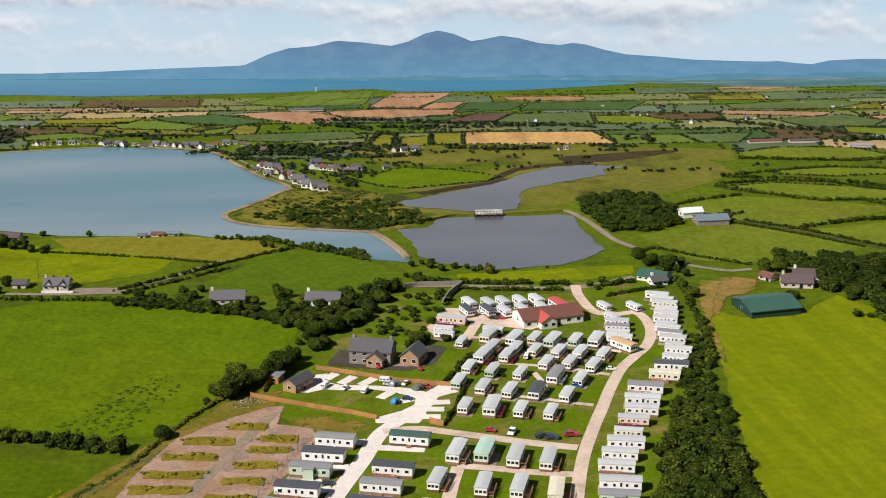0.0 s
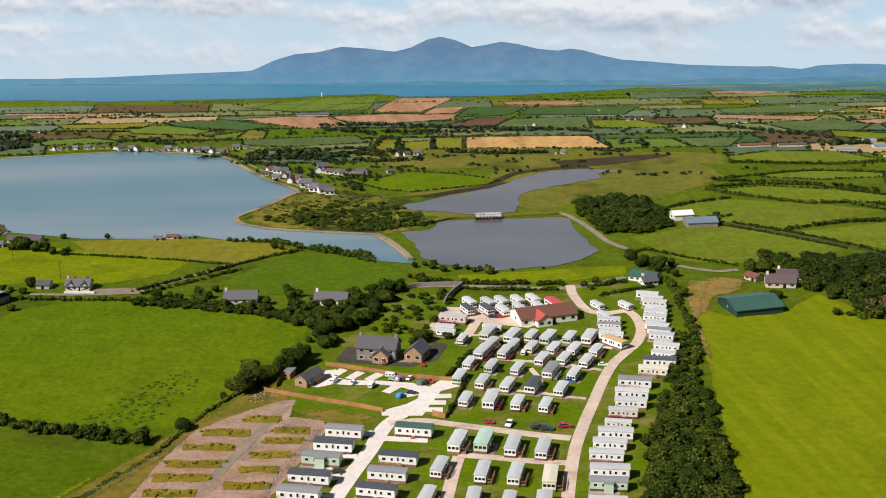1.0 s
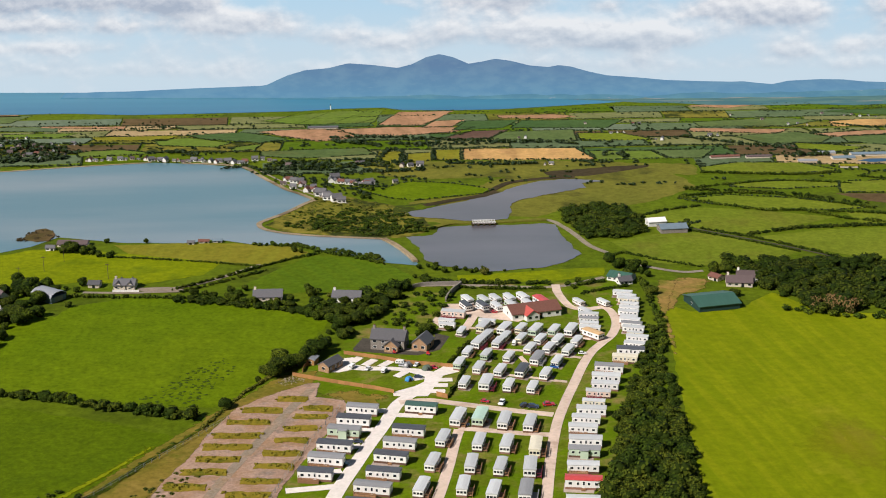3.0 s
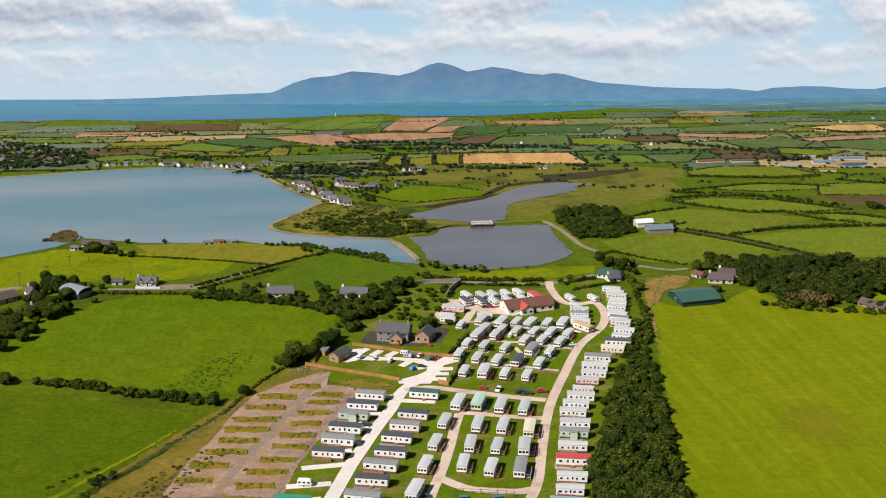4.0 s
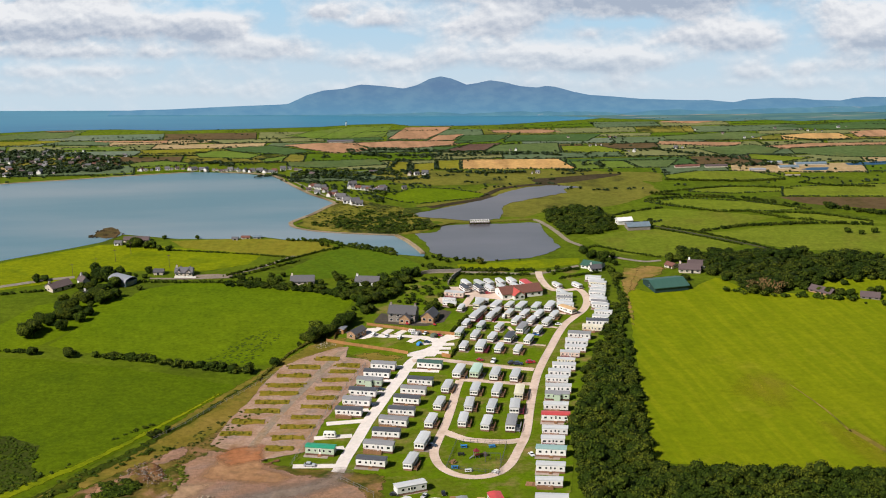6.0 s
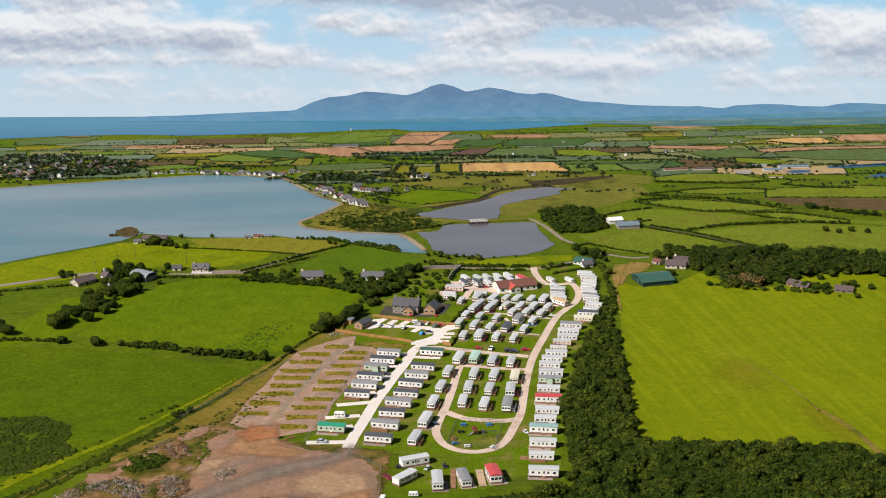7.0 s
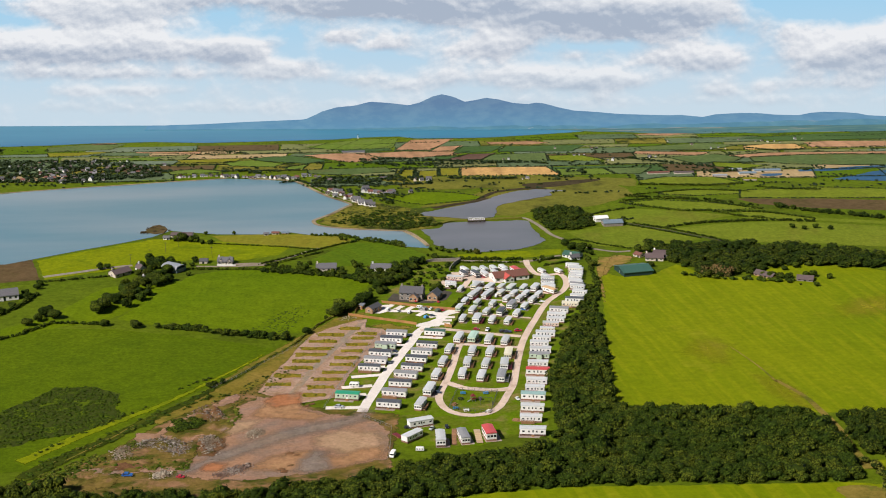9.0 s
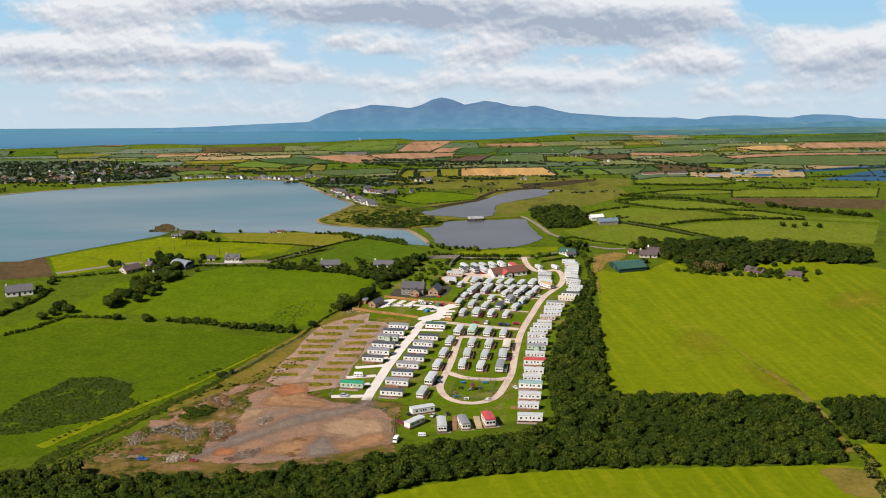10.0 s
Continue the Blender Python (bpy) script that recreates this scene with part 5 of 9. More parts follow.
row(["pale"], [(-2.0, 200.3)], 200)
row(["pale_deck"], [(-5.0, 189.1)], 228)
row(["pale"], [(4.3, 186.2)], 91, scale=1.0)
row(["grey"], [(12.0, 187.6)], 97, scale=0.98)
row(["redshort"], [(20.6, 189.2)], 97, scale=1.2)


def timber_deck(a, b, width, wood, label):
    """A low deck of boards laid across its length."""
    d = thing("timber_deck", label, "deck")
    ax, ay = a
    run, ang = hypot(b[0] - ax, b[1] - ay), atan2(b[1] - ay, b[0] - ax)
    d.matrix_basis = pose(ax, ay, 0.1, 0, 0, math.degrees(ang))
    for s in (-0.42, 0.42):
        part("joist", box(0, run, s * width - 0.06, s * width + 0.06, 0.0, 0.26), DECK, d)
    n = int(run / 0.42)
    for k in range(n):
        part("board", box(k * run / n, (k + 0.9) * run / n, -width / 2, width / 2, 0.26, 0.32), wood, d)
    return d


timber_deck((8.6, 183.2), (9.3, 196.4), 1.6, DECK, "long brown timber deck beside a caravan")
timber_deck((17.2, 184.0), (16.8, 195.4), 2.2, PALE_WOOD, "bleached timber deck beside a red-roofed caravan")
timber_deck((-10.9, 193.9), (-8.6, 190.0), 1.8, DECK_RED, "reddish timber deck beside a caravan")
timber_deck((29.6, 203.3), (33.4, 202.2), 2.2, DECK, "brown timber deck at a caravan's end")


# ---------- trees, woods and hedges ----------
def tree(seed, rad, high, material, name="tree", label="broad green tree with rounded crown", low=False):
    t = thing(name, label, "tree", group="trees")
    bm = bmesh.new()
    th = high * 0.4
    bmesh.ops.create_cone(bm, cap_ends=True, segments=8, radius1=rad * 0.10, radius2=rad * 0.05, depth=th, matrix=Matrix.Translation((0, 0, th / 2 - 0.2)))
    for k in range(4):
        a = k * 1.6 + seed
        m = Matrix.Translation((0, 0, th * 0.55)) @ Matrix.Rotation(a, 4, 'Z') @ Matrix.Rotation(0.7, 4, 'Y') @ Matrix.Translation((0, 0, high * 0.15))
        bmesh.ops.create_cone(bm, cap_ends=True, segments=5, radius1=rad * 0.045, radius2=rad * 0.02, depth=high * 0.3, matrix=m)
    part("trunk", bm, BARK, t)
    v, f, inner = crown(seed, 9, 1100, 0.085, low=False, squash=0.9)
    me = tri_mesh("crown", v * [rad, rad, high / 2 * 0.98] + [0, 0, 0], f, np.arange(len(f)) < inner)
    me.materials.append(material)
    me.materials.append(LEAF_SHADE)
    c = new("crown", me)
    c.parent = t
    return t


TREES = [tree(11, 4.0, 8.0, LEAF), tree(12, 4.4, 7.4, LEAF_DARK, label="dark green tree with dense crown"), tree(13, 3.4, 7.6, LEAF), tree(14, 3.8, 6.6, LEAF_OLIVE, label="olive green tree with loose crown"), tree(15, 2.2, 3.4, LEAF_DARK, "bush", "dark green rounded hedgerow bush")]
USED = set()


def put_tree(k, spot, scale, turn):
    m = pose(spot[0], spot[1], 0.05, 0, 0, turn) @ Matrix.Scale(scale, 4)
    if k in USED:
        return copy_thing(TREES[k], m)
    USED.add(k)
    TREES[k].matrix_basis = m
    return TREES[k]


def grove(spots, kinds, scale, seed):
    r = random.Random(seed)
    for p in spots:
        k = (1.0 if p[1] < 337 else 0.78 if p[1] < 430 else 0.62) * near(p[1])
        put_tree(r.choice(kinds), p, k * scale * r.uniform(0.8, 1.2), r.uniform(0, 360))


grove([(-116.4, 390.7), (-118.9, 380.7), (-110.3, 382.7), (-121.6, 368.0), (-120.8, 401.6), (-115.6, 399.9), (-127.5, 366.6), (-123.3, 391.2)], (0, 1, 2), 0.95, 71)
grove([(-23.1, 337.7), (-24.5, 330.9), (-29.9, 324.1), (-33.6, 320.5), (-27.2, 325.6), (-32.4, 328.2)], (0, 1), 1.0, 1)
grove([(8.2, 352.2), (10.7, 349.6), (-23.4, 364.7), (-19.2, 361.3), (-15.1, 356.1), (-12.2, 360.9), (-9.1, 370.2), (-4.9, 376.5), (-3.0, 367.8), (-17.3, 370.8), (-21.5, 374.2), (-24.6, 375.8)], (0, 1, 2), 0.85, 2)
grove([(-31.7, 374.9), (-28.6, 369.5), (-25.4, 366.8), (-22.4, 369.1), (-19.7, 366.4), (-16.8, 364.3), (-14.2, 367.3), (-12.2, 366.0), (-10.1, 363.9), (-7.5, 361.8), (-5.1, 365.4), (-15.3, 377.1), (-11.2, 374.8), (-7.4, 378.6), (-2.8, 378.2), (-0.3, 382.8)], (0, 1, 2, 1), 0.85, 22)
grove([(146.8, 356.9), (151.1, 354.1), (154.8, 352.6), (157.5, 351.2), (163.0, 349.6), (167.0, 346.2), (173.4, 344.0), (160.9, 355.9), (149.5, 363.1)], (1, 4, 0), 0.7, 23)
grove([(-44.2, 296.6)], (4, ), 1.5, 3)
grove([(-131.8, 327.8), (-130.2, 333.2), (-127.1, 341.4), (-124.4, 347.0), (-122.2, 355.8), (-118.0, 364.6), (-114.3, 368.7), (-119.1, 349.6), (-130.7, 344.5)], (0, 1), 1.45, 4)
grove([(-111.5, 381.0), (-114.5, 378.0), (-109.0, 385.8), (-118.8, 388.0), (-114.9, 394.4), (-120.8, 367.3), (-148.8, 322.3), (-154.7, 319.1), (-152.9, 325.8), (-131.4, 338.1), (-158.0, 314.0)], (0, 1, 2), 1.0, 41)
grove([(-126.5, 311.7), (-113.1, 308.3), (-114.5, 311.0)], (4, ), 1.6, 5)
grove([(-117.6, 397.3), (-115.0, 400.6), (-111.7, 400.3), (-107.4, 393.2), (-123.4, 394.2), (-141.4, 390.0), (-138.7, 391.8), (-123.0, 380.9), (-118.7, 374.1)], (0, 1), 0.8, 6)
grove([(-100.1, 401.0), (-96.5, 397.9), (-100.0, 431.1), (-96.6, 430.9), (-95.7, 432.4), (-102.5, 432.8), (-86.0, 445.2), (-99.8, 446.1)], (0, 1), 0.7, 7)
grove([(-110.2, 439.7), (-113.6, 439.9), (-107.9, 438.7), (-104.6, 440.0)], (1, 2), 0.7, 8)
grove([(-47.1, 391.3), (-26.4, 387.9), (-43.3, 378.9), (-50.9, 384.1), (-32.0, 380.2), (-36.0, 376.5), (-48.9, 385.9)], (0, 2), 0.7, 9)
grove([(103.5, 376.0), (100.0, 374.2), (107.0, 377.7), (107.4, 459.6), (105.8, 457.0)], (0, 1), 0.8, 10)
grove([(74.3, 408.1), (79.1, 403.4), (81.1, 401.8), (82.7, 398.1), (76.6, 400.7), (80.1, 387.7), (81.2, 380.8)], (0, 1, 2), 0.8, 11)
grove([(55.9, 390.7), (57.3, 387.9), (59.5, 394.0)], (0, 2), 0.65, 12)
grove([(104.9, 400.3), (110.3, 405.7), (115.0, 406.9), (118.9, 405.2), (114.5, 399.6), (120.6, 392.1), (121.2, 385.0), (122.9, 378.0)], (0, 1, 2), 0.95, 13)
grove([(187.2, 437.1), (192.2, 434.4), (198.3, 436.4), (204.9, 433.4)], (0, 1), 1.0, 14)
grove([(11.8, 412.3), (13.9, 409.2), (17.1, 406.1), (30.1, 403.7), (25.8, 405.5), (7.1, 401.0), (10.3, 399.3), (14.5, 396.2), (1.7, 395.0), (-2.6, 391.8)], (0, 2, 3), 0.55, 15)
grove([(-119.2, 373.4), (-115.5, 375.1), (-119.6, 366.4), (-100.5, 378.6), (-142.2, 393.2), (-138.3, 393.0), (-122.8, 362.2), (-126.2, 368.6), (-164.1, 363.1), (-167.6, 354.7), (-165.6, 350.4), (-169.3, 338.3), (-172.5, 330.6), (-163.7, 367.6)], (0, 1, 2), 0.8, 16)
grove([(14.4, 413.2), (20.4, 410.1), (23.9, 407.9), (27.6, 407.0), (30.1, 408.9), (36.8, 406.5), (46.1, 407.4), (8.7, 410.7), (10.8, 401.3), (-11.0, 508.0), (-9.3, 506.2)], (4, 2), 0.6, 18)
grove([(-10.8, 499.6), (-9.3, 502.4), (-12.6, 507.5), (-8.3, 498.6)], (0, 1), 0.7, 17)

TALL = random.Random(88)
for x, y, k in [(-114.4, 391.3, 1.38), (-118.9, 394.6, 0.95), (-110.7, 396.5, 0.86), (-110.5, 366.2, 1.05), (-108.0, 370.4, 0.91), (-112.4, 363.1, 0.82), (-120.6, 371.1, 0.73), (-122.1, 367.9, 0.59), (-121.5, 347.0, 1.04), (-116.5, 343.8, 0.87), (-125.6, 356.4, 0.87), (-114.5, 350.7, 0.74), (-121.3, 357.8, 0.67), (-121.1, 335.3, 0.94), (-115.4, 360.0, 0.53), (-109.6, 435.3, 0.97), (-105.1, 433.0, 0.77), (-112.6, 434.8, 0.72), (-103.1, 435.6, 0.58), (-99.8, 429.9, 0.46), (-96.2, 429.0, 0.51), (-104.3, 395.6, 0.29), (-99.9, 398.9, 0.40), (-100.5, 392.9, 0.43), (-63.1, 383.1, 0.43), (-58.8, 381.1, 0.48), (-54.9, 379.7, 0.48), (-48.3, 386.3, 0.43)]:   # about the farm and the shore houses
    put_tree(TALL.choice((0, 1, 1, 2)), (x, y), k, TALL.uniform(0, 360))
for x, y, k in [(-19.1, 359.9, 0.77), (-15.4, 357.0, 0.91), (-10.9, 358.9, 0.91), (-7.1, 362.4, 0.82), (-22.8, 363.3, 0.73), (-26.7, 368.5, 0.64), (-25.7, 384.4, 0.57), (-2.6, 372.7, 0.79), (0.5, 380.6, 0.81), (3.6, 388.6, 0.67), (-4.5, 366.1, 0.68), (-32.9, 318.2, 1.17), (-35.5, 319.6, 0.68), (-30.2, 322.6, 0.88), (-27.7, 325.9, 0.79), (-24.1, 329.8, 1.05), (-22.1, 334.2, 1.13), (-19.8, 339.5, 0.82), (-14.9, 346.6, 0.73), (-13.0, 349.6, 0.60), (9.3, 348.4, 0.85), (7.2, 347.0, 0.50), (16.0, 351.2, 0.41), (-37.3, 314.6, 0.39), (-44.9, 298.1, 0.55)]:   # about the bungalows and the stone house
    put_tree(TALL.choice((0, 1, 1, 2)), (x, y), k, TALL.uniform(0, 360))

for x, y, k in [(106.1, 452.2, 0.57), (75.3, 408.5, 0.84), (79.0, 404.9, 0.96), (72.7, 414.5, 0.77), (83.4, 408.0, 0.58), (105.3, 402.7, 0.83), (114.6, 405.0, 0.87), (108.9, 400.8, 0.78), (14.4, 413.3, 0.36), (20.6, 408.4, 0.39), (29.8, 410.1, 0.22), (-33.6, 432.4, 0.50), (-31.3, 430.4, 0.41), (-5.0, 422.1, 0.45), (-7.2, 425.3, 0.36)]:   # about the farms by the causeway
    put_tree(TALL.choice((0, 1, 1, 2)), (x, y), k, TALL.uniform(0, 360))

WOOD_EDGE = [(76.6, 354.2), (75.3, 320.6), (71.8, 275.4), (66.2, 216.5), (67.1, 210.4), (91.8, 207.7), (131.5, 202.6), (134.2, 195.4), (135.6, 174.3), (134.4, 148.9), (107.4, 148.7), (79.7, 149.5), (42.8, 150.0), (14.9, 146.2), (-1.5, 141.3), (-21.2, 133.4), (-26.3, 124.9), (-144.4, 132.0), (-149.4, 152.2), (-122.1, 157.8), (-105.9, 149.4), (-84.2, 148.1), (-62.6, 147.7), (-30.5, 154.5), (-12.2, 161.5), (5.1, 170.8), (16.8, 174.1), (30.6, 177.4), (42.2, 179.8), (45.7, 211.7), (46.7, 236.3), (51.5, 262.5), (56.9, 283.5), (62.9, 305.6)]
woodland = fill(WOOD_EDGE, 2.2, 1.9, 3.6, 21) + fill(WOOD_EDGE, 6.2, 2.6, 5.4, 29, 0.45)
woodland = [(x, y, r, h) if y < 286.4 else (x, y, r * 0.72, h * 0.55) for x, y, r, h in woodland]
thicket("woodland", woodland, LEAF_DARK, "dense belt of dark green young trees", "woodland", WOOD_CROWNS, 3)
thicket("woodland", fill([(141.5, 199.9), (163.7, 198.9), (193.4, 195.7), (179.7, 159.3), (152.0, 163.0), (142.3, 165.4), (139.6, 181.8)], 2.7, 2.0, 4.0, 22), LEAF_DARK, "dense block of dark green young trees", "woodland", WOOD_CROWNS, 4)
thicket("woodland_edge", along([(81.7, 362.8), (72.4, 320.8), (64.5, 290.3), (57.0, 262.2), (50.6, 236.1), (44.9, 192.1)], 2.2, 1.4, 2.0, 23, 1.5), LEAF, "scrubby edge of the tree belt", "woodland", BUSH_CROWNS, 5)
thicket("scrub_row", along([(139.1, 162.6), (140.4, 152.2), (140.2, 139.2), (140.5, 126.6), (140.1, 114.5)], 1.6, 1.8, 2.6, 24, 1.6), LEAF_OLIVE, "olive scrub along a field edge", "scrub", BUSH_CROWNS, 6)
thicket("woodland", fill([(109.5, 413.2), (118.5, 408.2), (128.2, 412.0), (152.4, 410.3), (173.0, 404.5), (186.9, 400.6), (218.5, 391.2), (209.4, 368.0), (178.6, 374.4), (168.7, 375.1), (151.7, 367.5), (143.6, 360.2), (127.1, 360.1), (123.2, 370.0), (120.8, 378.2), (118.3, 386.6), (114.5, 399.6)], 3.9, 3.0, 4.4, 25), LEAF_DARK, "dense dark wood behind the silage field", "woodland", WOOD_CROWNS, 7)
thicket("brown_thicket", fill([(127.5, 362.5), (140.3, 359.3), (142.1, 367.1), (137.8, 369.8), (130.1, 370.3)], 2.4, 2.0, 4.6, 26, 0.1), LEAF_BROWN, "browned trees at the edge of a wood", "woodland", WOOD_CROWNS, 8)
thicket("woodland", fill([(64.2, 474.0), (72.0, 482.6), (84.2, 481.7), (91.3, 463.3), (90.5, 449.6), (81.1, 442.0), (69.5, 441.1), (65.1, 453.9)], 3.2, 2.6, 3.9, 27, 0.06), LEAF_DARK, "dark wood beside the causeway road", "woodland", WOOD_CROWNS, 9)
thicket("scrub_clumps", fill([(-38.7, 467.0), (-25.8, 477.6), (-11.3, 485.7), (8.0, 475.2), (13.6, 461.7), (7.4, 450.3), (-16.0, 455.2), (-34.9, 460.7)], 2.8, 1.5, 1.2, 28, 0.35), LEAF_RUSH, "low scrub clumps on the headland", "scrub", BUSH_CROWNS, 10)
thicket("headland_scrub", fill([(-40.7, 469.1), (-34.7, 490.7), (-25.9, 497.8), (-9.5, 498.3), (3.7, 485.2), (13.1, 458.7), (12.9, 452.0), (-7.0, 450.5), (-28.0, 455.9), (-37.9, 461.9)], 1.5, 0.8, 0.4, 131, 0.62), LEAF_OLIVE, "low olive scrub over the headland", "scrub", MID_CROWNS, 132, inner_leaf=LEAF_RUSH)
thicket("headland_scrub", fill([(-40.0, 470.4), (-33.4, 484.6), (-17.4, 486.5), (2.7, 477.8), (12.0, 454.7), (2.4, 452.6), (-24.4, 459.7)], 2.6, 1.1, 0.8, 133, 0.68), LEAF, "dark gorse over the headland", "scrub", MID_CROWNS, 134)
thicket("village_trees", along([(-50.8, 543.1), (-46.1, 553.8), (-39.6, 559.0), (-31.6, 556.6), (-21.4, 554.0)], 1.6, 1.9, 2.6, 135, 1.6) + along([(-37.8, 545.9), (-27.9, 547.0), (-19.0, 549.2), (-7.9, 553.1)], 1.8, 1.9, 2.6, 136, 2.0) + along([(-6.8, 560.6), (1.0, 546.9), (8.9, 550.1), (16.7, 547.7)], 2.2, 1.7, 2.4, 137, 1.4, 0.2), LEAF_DARK, "dark trees behind the shore village", "trees", MID_CROWNS, 138)
thicket("village_trees", along([(-18.5, 526.9), (-11.9, 517.9), (-7.5, 511.0), (-6.5, 517.6)], 1.6, 1.5, 2.2, 139, 1.2), LEAF, "garden trees beside the village houses", "trees", MID_CROWNS, 140)
thicket("scrub_clumps", fill([(-39.6, 462.8), (-20.9, 468.4), (-15.9, 456.9), (9.0, 463.7), (14.1, 454.8), (-2.0, 449.3), (-25.3, 454.2)], 3.0, 1.5, 1.4, 29, 0.35), LEAF, "dark gorse clumps on the headland", "scrub", BUSH_CROWNS, 11)
GARDEN = fill([(-5.0, 373.2), (1.5, 386.1), (16.3, 388.5), (17.9, 378.3), (11.9, 356.2), (4.8, 353.7), (-3.1, 357.2)], 2.8, 1.3, 2.0, 30, 0.45)
thicket("garden_shrubs", GARDEN, LEAF, "mixed shrubs of a wild garden", "shrubs", WOOD_CROWNS, 12)
thicket("hedge_trees", along([(-25.6, 374.5), (-15.3, 373.9), (-4.9, 386.5), (3.7, 392.8)], 3.0, 2.6, 4.8, 31, 2.5), LEAF, "tall ragged hedge of trees", "hedge", WOOD_CROWNS, 13)

thicket("garden_trees", along([(119.0, 364.0), (133.3, 357.8), (148.2, 355.1), (165.3, 351.3)], 2.4, 1.8, 2.4, 33, 1.0), LEAF, "shrubs along the edge of a silage field", "shrubs", BUSH_CROWNS, 34)
grove([(153.9, 360.1), (157.1, 358.0), (160.4, 357.0), (164.3, 355.9), (172.3, 357.1), (175.6, 357.8), (182.1, 354.5), (147.7, 367.7), (153.3, 376.6), (165.6, 368.4), (159.3, 376.2), (171.4, 371.7)], (0, 1, 2), 0.85, 35)
thicket("hedge_trees", along([(-22.3, 362.3), (-15.8, 367.8), (-9.2, 374.3), (-2.4, 382.0), (4.2, 390.6)], 1.7, 1.9, 3.6, 36, 1.0), LEAF_DARK, "tall dense dark hedge beside the garden", "hedge", WOOD_CROWNS, 37)
thicket("hedge_trees", along([(-67.0, 381.8), (-56.6, 379.3), (-46.2, 376.4), (-35.9, 373.0), (-27.3, 368.3), (-19.7, 363.2)], 1.5, 1.6, 2.6, 38, 0.8), LEAF_DARK, "dense dark hedge below the bungalows", "hedge", WOOD_CROWNS, 39)
grove([(-19.2, 350.4), (-17.3, 353.9), (-14.9, 356.6), (-12.6, 359.6), (-21.4, 346.1)], (0, 1, 2), 0.6, 36)
grove([(-51.2, 388.8), (-51.7, 384.2), (-49.3, 382.1), (-27.2, 390.9), (-33.2, 377.3), (-36.1, 379.9), (-23.8, 386.0), (-20.0, 383.9), (-16.7, 379.6), (-30.3, 375.7), (-40.7, 381.2), (-59.2, 386.6), (-56.3, 384.4), (-62.7, 387.7)], (0, 1, 2, 3), 0.7, 37)
HEDGES = []


def field_hedge(pts, rad, high, mt):
    k = len(HEDGES)
    HEDGES.append(thicket("hedge", along(pts, rad * (0.8 if rad > 1.7 else 1.0), rad, high, 40 + k, rad * 0.35, 0.05), mt, "ragged green field hedge", "hedge", WOOD_CROWNS if rad > 1.7 else BUSH_CROWNS, 50 + k, "", "field hedges"))


field_hedge([(-3.0, 451.2), (3.6, 453.1), (10.4, 454.3), (16.3, 457.1)], 1.4, 1.8, LEAF_DARK)
field_hedge([(-22.4, 432.8), (-13.8, 428.7), (-7.4, 423.4), (-2.2, 418.2)], 1.3, 1.9, LEAF)
field_hedge([(-103.9, 307.7), (-94.6, 305.6), (-83.2, 301.5)], 1.9, 3.8, LEAF_DARK)
field_hedge([(-81.0, 298.8), (-69.9, 295.7), (-57.1, 291.6), (-52.5, 289.3)], 2.0, 4.0, LEAF_DARK)
field_hedge([(-105.6, 308.2), (-92.6, 305.2), (-80.5, 299.2)], 1.4, 2.4, LEAF)
field_hedge([(-171.2, 293.1), (-159.6, 301.8), (-148.3, 316.3), (-128.7, 313.5)], 1.0, 1.8, LEAF)
field_hedge([(-177.2, 319.5), (-166.9, 338.2), (-162.6, 354.5)], 1.3, 2.4, LEAF)
field_hedge([(-163.2, 373.0), (-137.8, 379.1), (-123.0, 384.6)], 0.9, 1.4, LEAF_DARK)
field_hedge([(-103.6, 388.9), (-86.6, 386.4), (-65.6, 385.0), (-48.7, 381.3), (-31.9, 376.2)], 1.1, 1.8, LEAF)
field_hedge([(-70.5, 392.8), (-58.6, 402.5), (-46.3, 413.3), (-33.5, 424.3), (-24.8, 429.2)], 0.75, 1.4, LEAF_DARK)
field_hedge([(-67.2, 390.6), (-56.3, 399.5), (-41.8, 411.5)], 0.75, 1.3, LEAF_DARK)
field_hedge([(-95.3, 429.3), (-85.0, 427.1), (-62.3, 421.8), (-44.2, 416.0)], 0.7, 1.0, LEAF)
field_hedge([(-47.8, 440.2), (-31.8, 438.3), (-24.8, 431.5), (-13.4, 424.6), (-2.4, 416.2)], 1.2, 2.0, LEAF)
field_hedge([(8.2, 398.8), (18.8, 395.3), (33.7, 393.6), (50.7, 392.4)], 1.3, 2.2, LEAF_DARK)
field_hedge([(21.8, 390.2), (33.4, 388.7), (48.1, 387.8)], 0.9, 1.5, LEAF_DARK)
field_hedge([(57.9, 389.8), (68.1, 394.1)], 1.2, 2.0, LEAF_DARK)
field_hedge([(15.0, 325.1), (18.1, 332.2), (21.7, 340.6)], 0.8, 1.9, LEAF_DARK)
field_hedge([(19.0, 321.3), (16.7, 310.5), (13.7, 300.6)], 0.55, 1.5, LEAF_DARK)
field_hedge([(59.2, 382.2), (67.1, 385.8), (75.6, 389.4)], 0.8, 1.3, LEAF_DARK)
field_hedge([(80.0, 394.7), (79.8, 374.2), (78.8, 351.9), (77.2, 334.2)], 1.1, 1.9, LEAF)
field_hedge([(125.6, 443.0), (146.0, 450.0), (167.8, 451.9), (186.8, 451.5), (201.8, 447.9)], 1.1, 1.8, LEAF_DARK)
field_hedge([(110.7, 493.0), (121.7, 484.7), (139.1, 473.3), (153.8, 473.2), (165.6, 461.7), (182.8, 454.3)], 1.1, 1.8, LEAF)
field_hedge([(113.7, 495.7), (132.1, 499.2), (149.1, 496.1), (170.6, 481.3), (181.0, 474.1)], 1.0, 1.7, LEAF)
field_hedge([(118.3, 507.1), (137.3, 512.7), (153.6, 516.7), (168.8, 514.5), (183.3, 510.5)], 0.9, 1.5, LEAF)
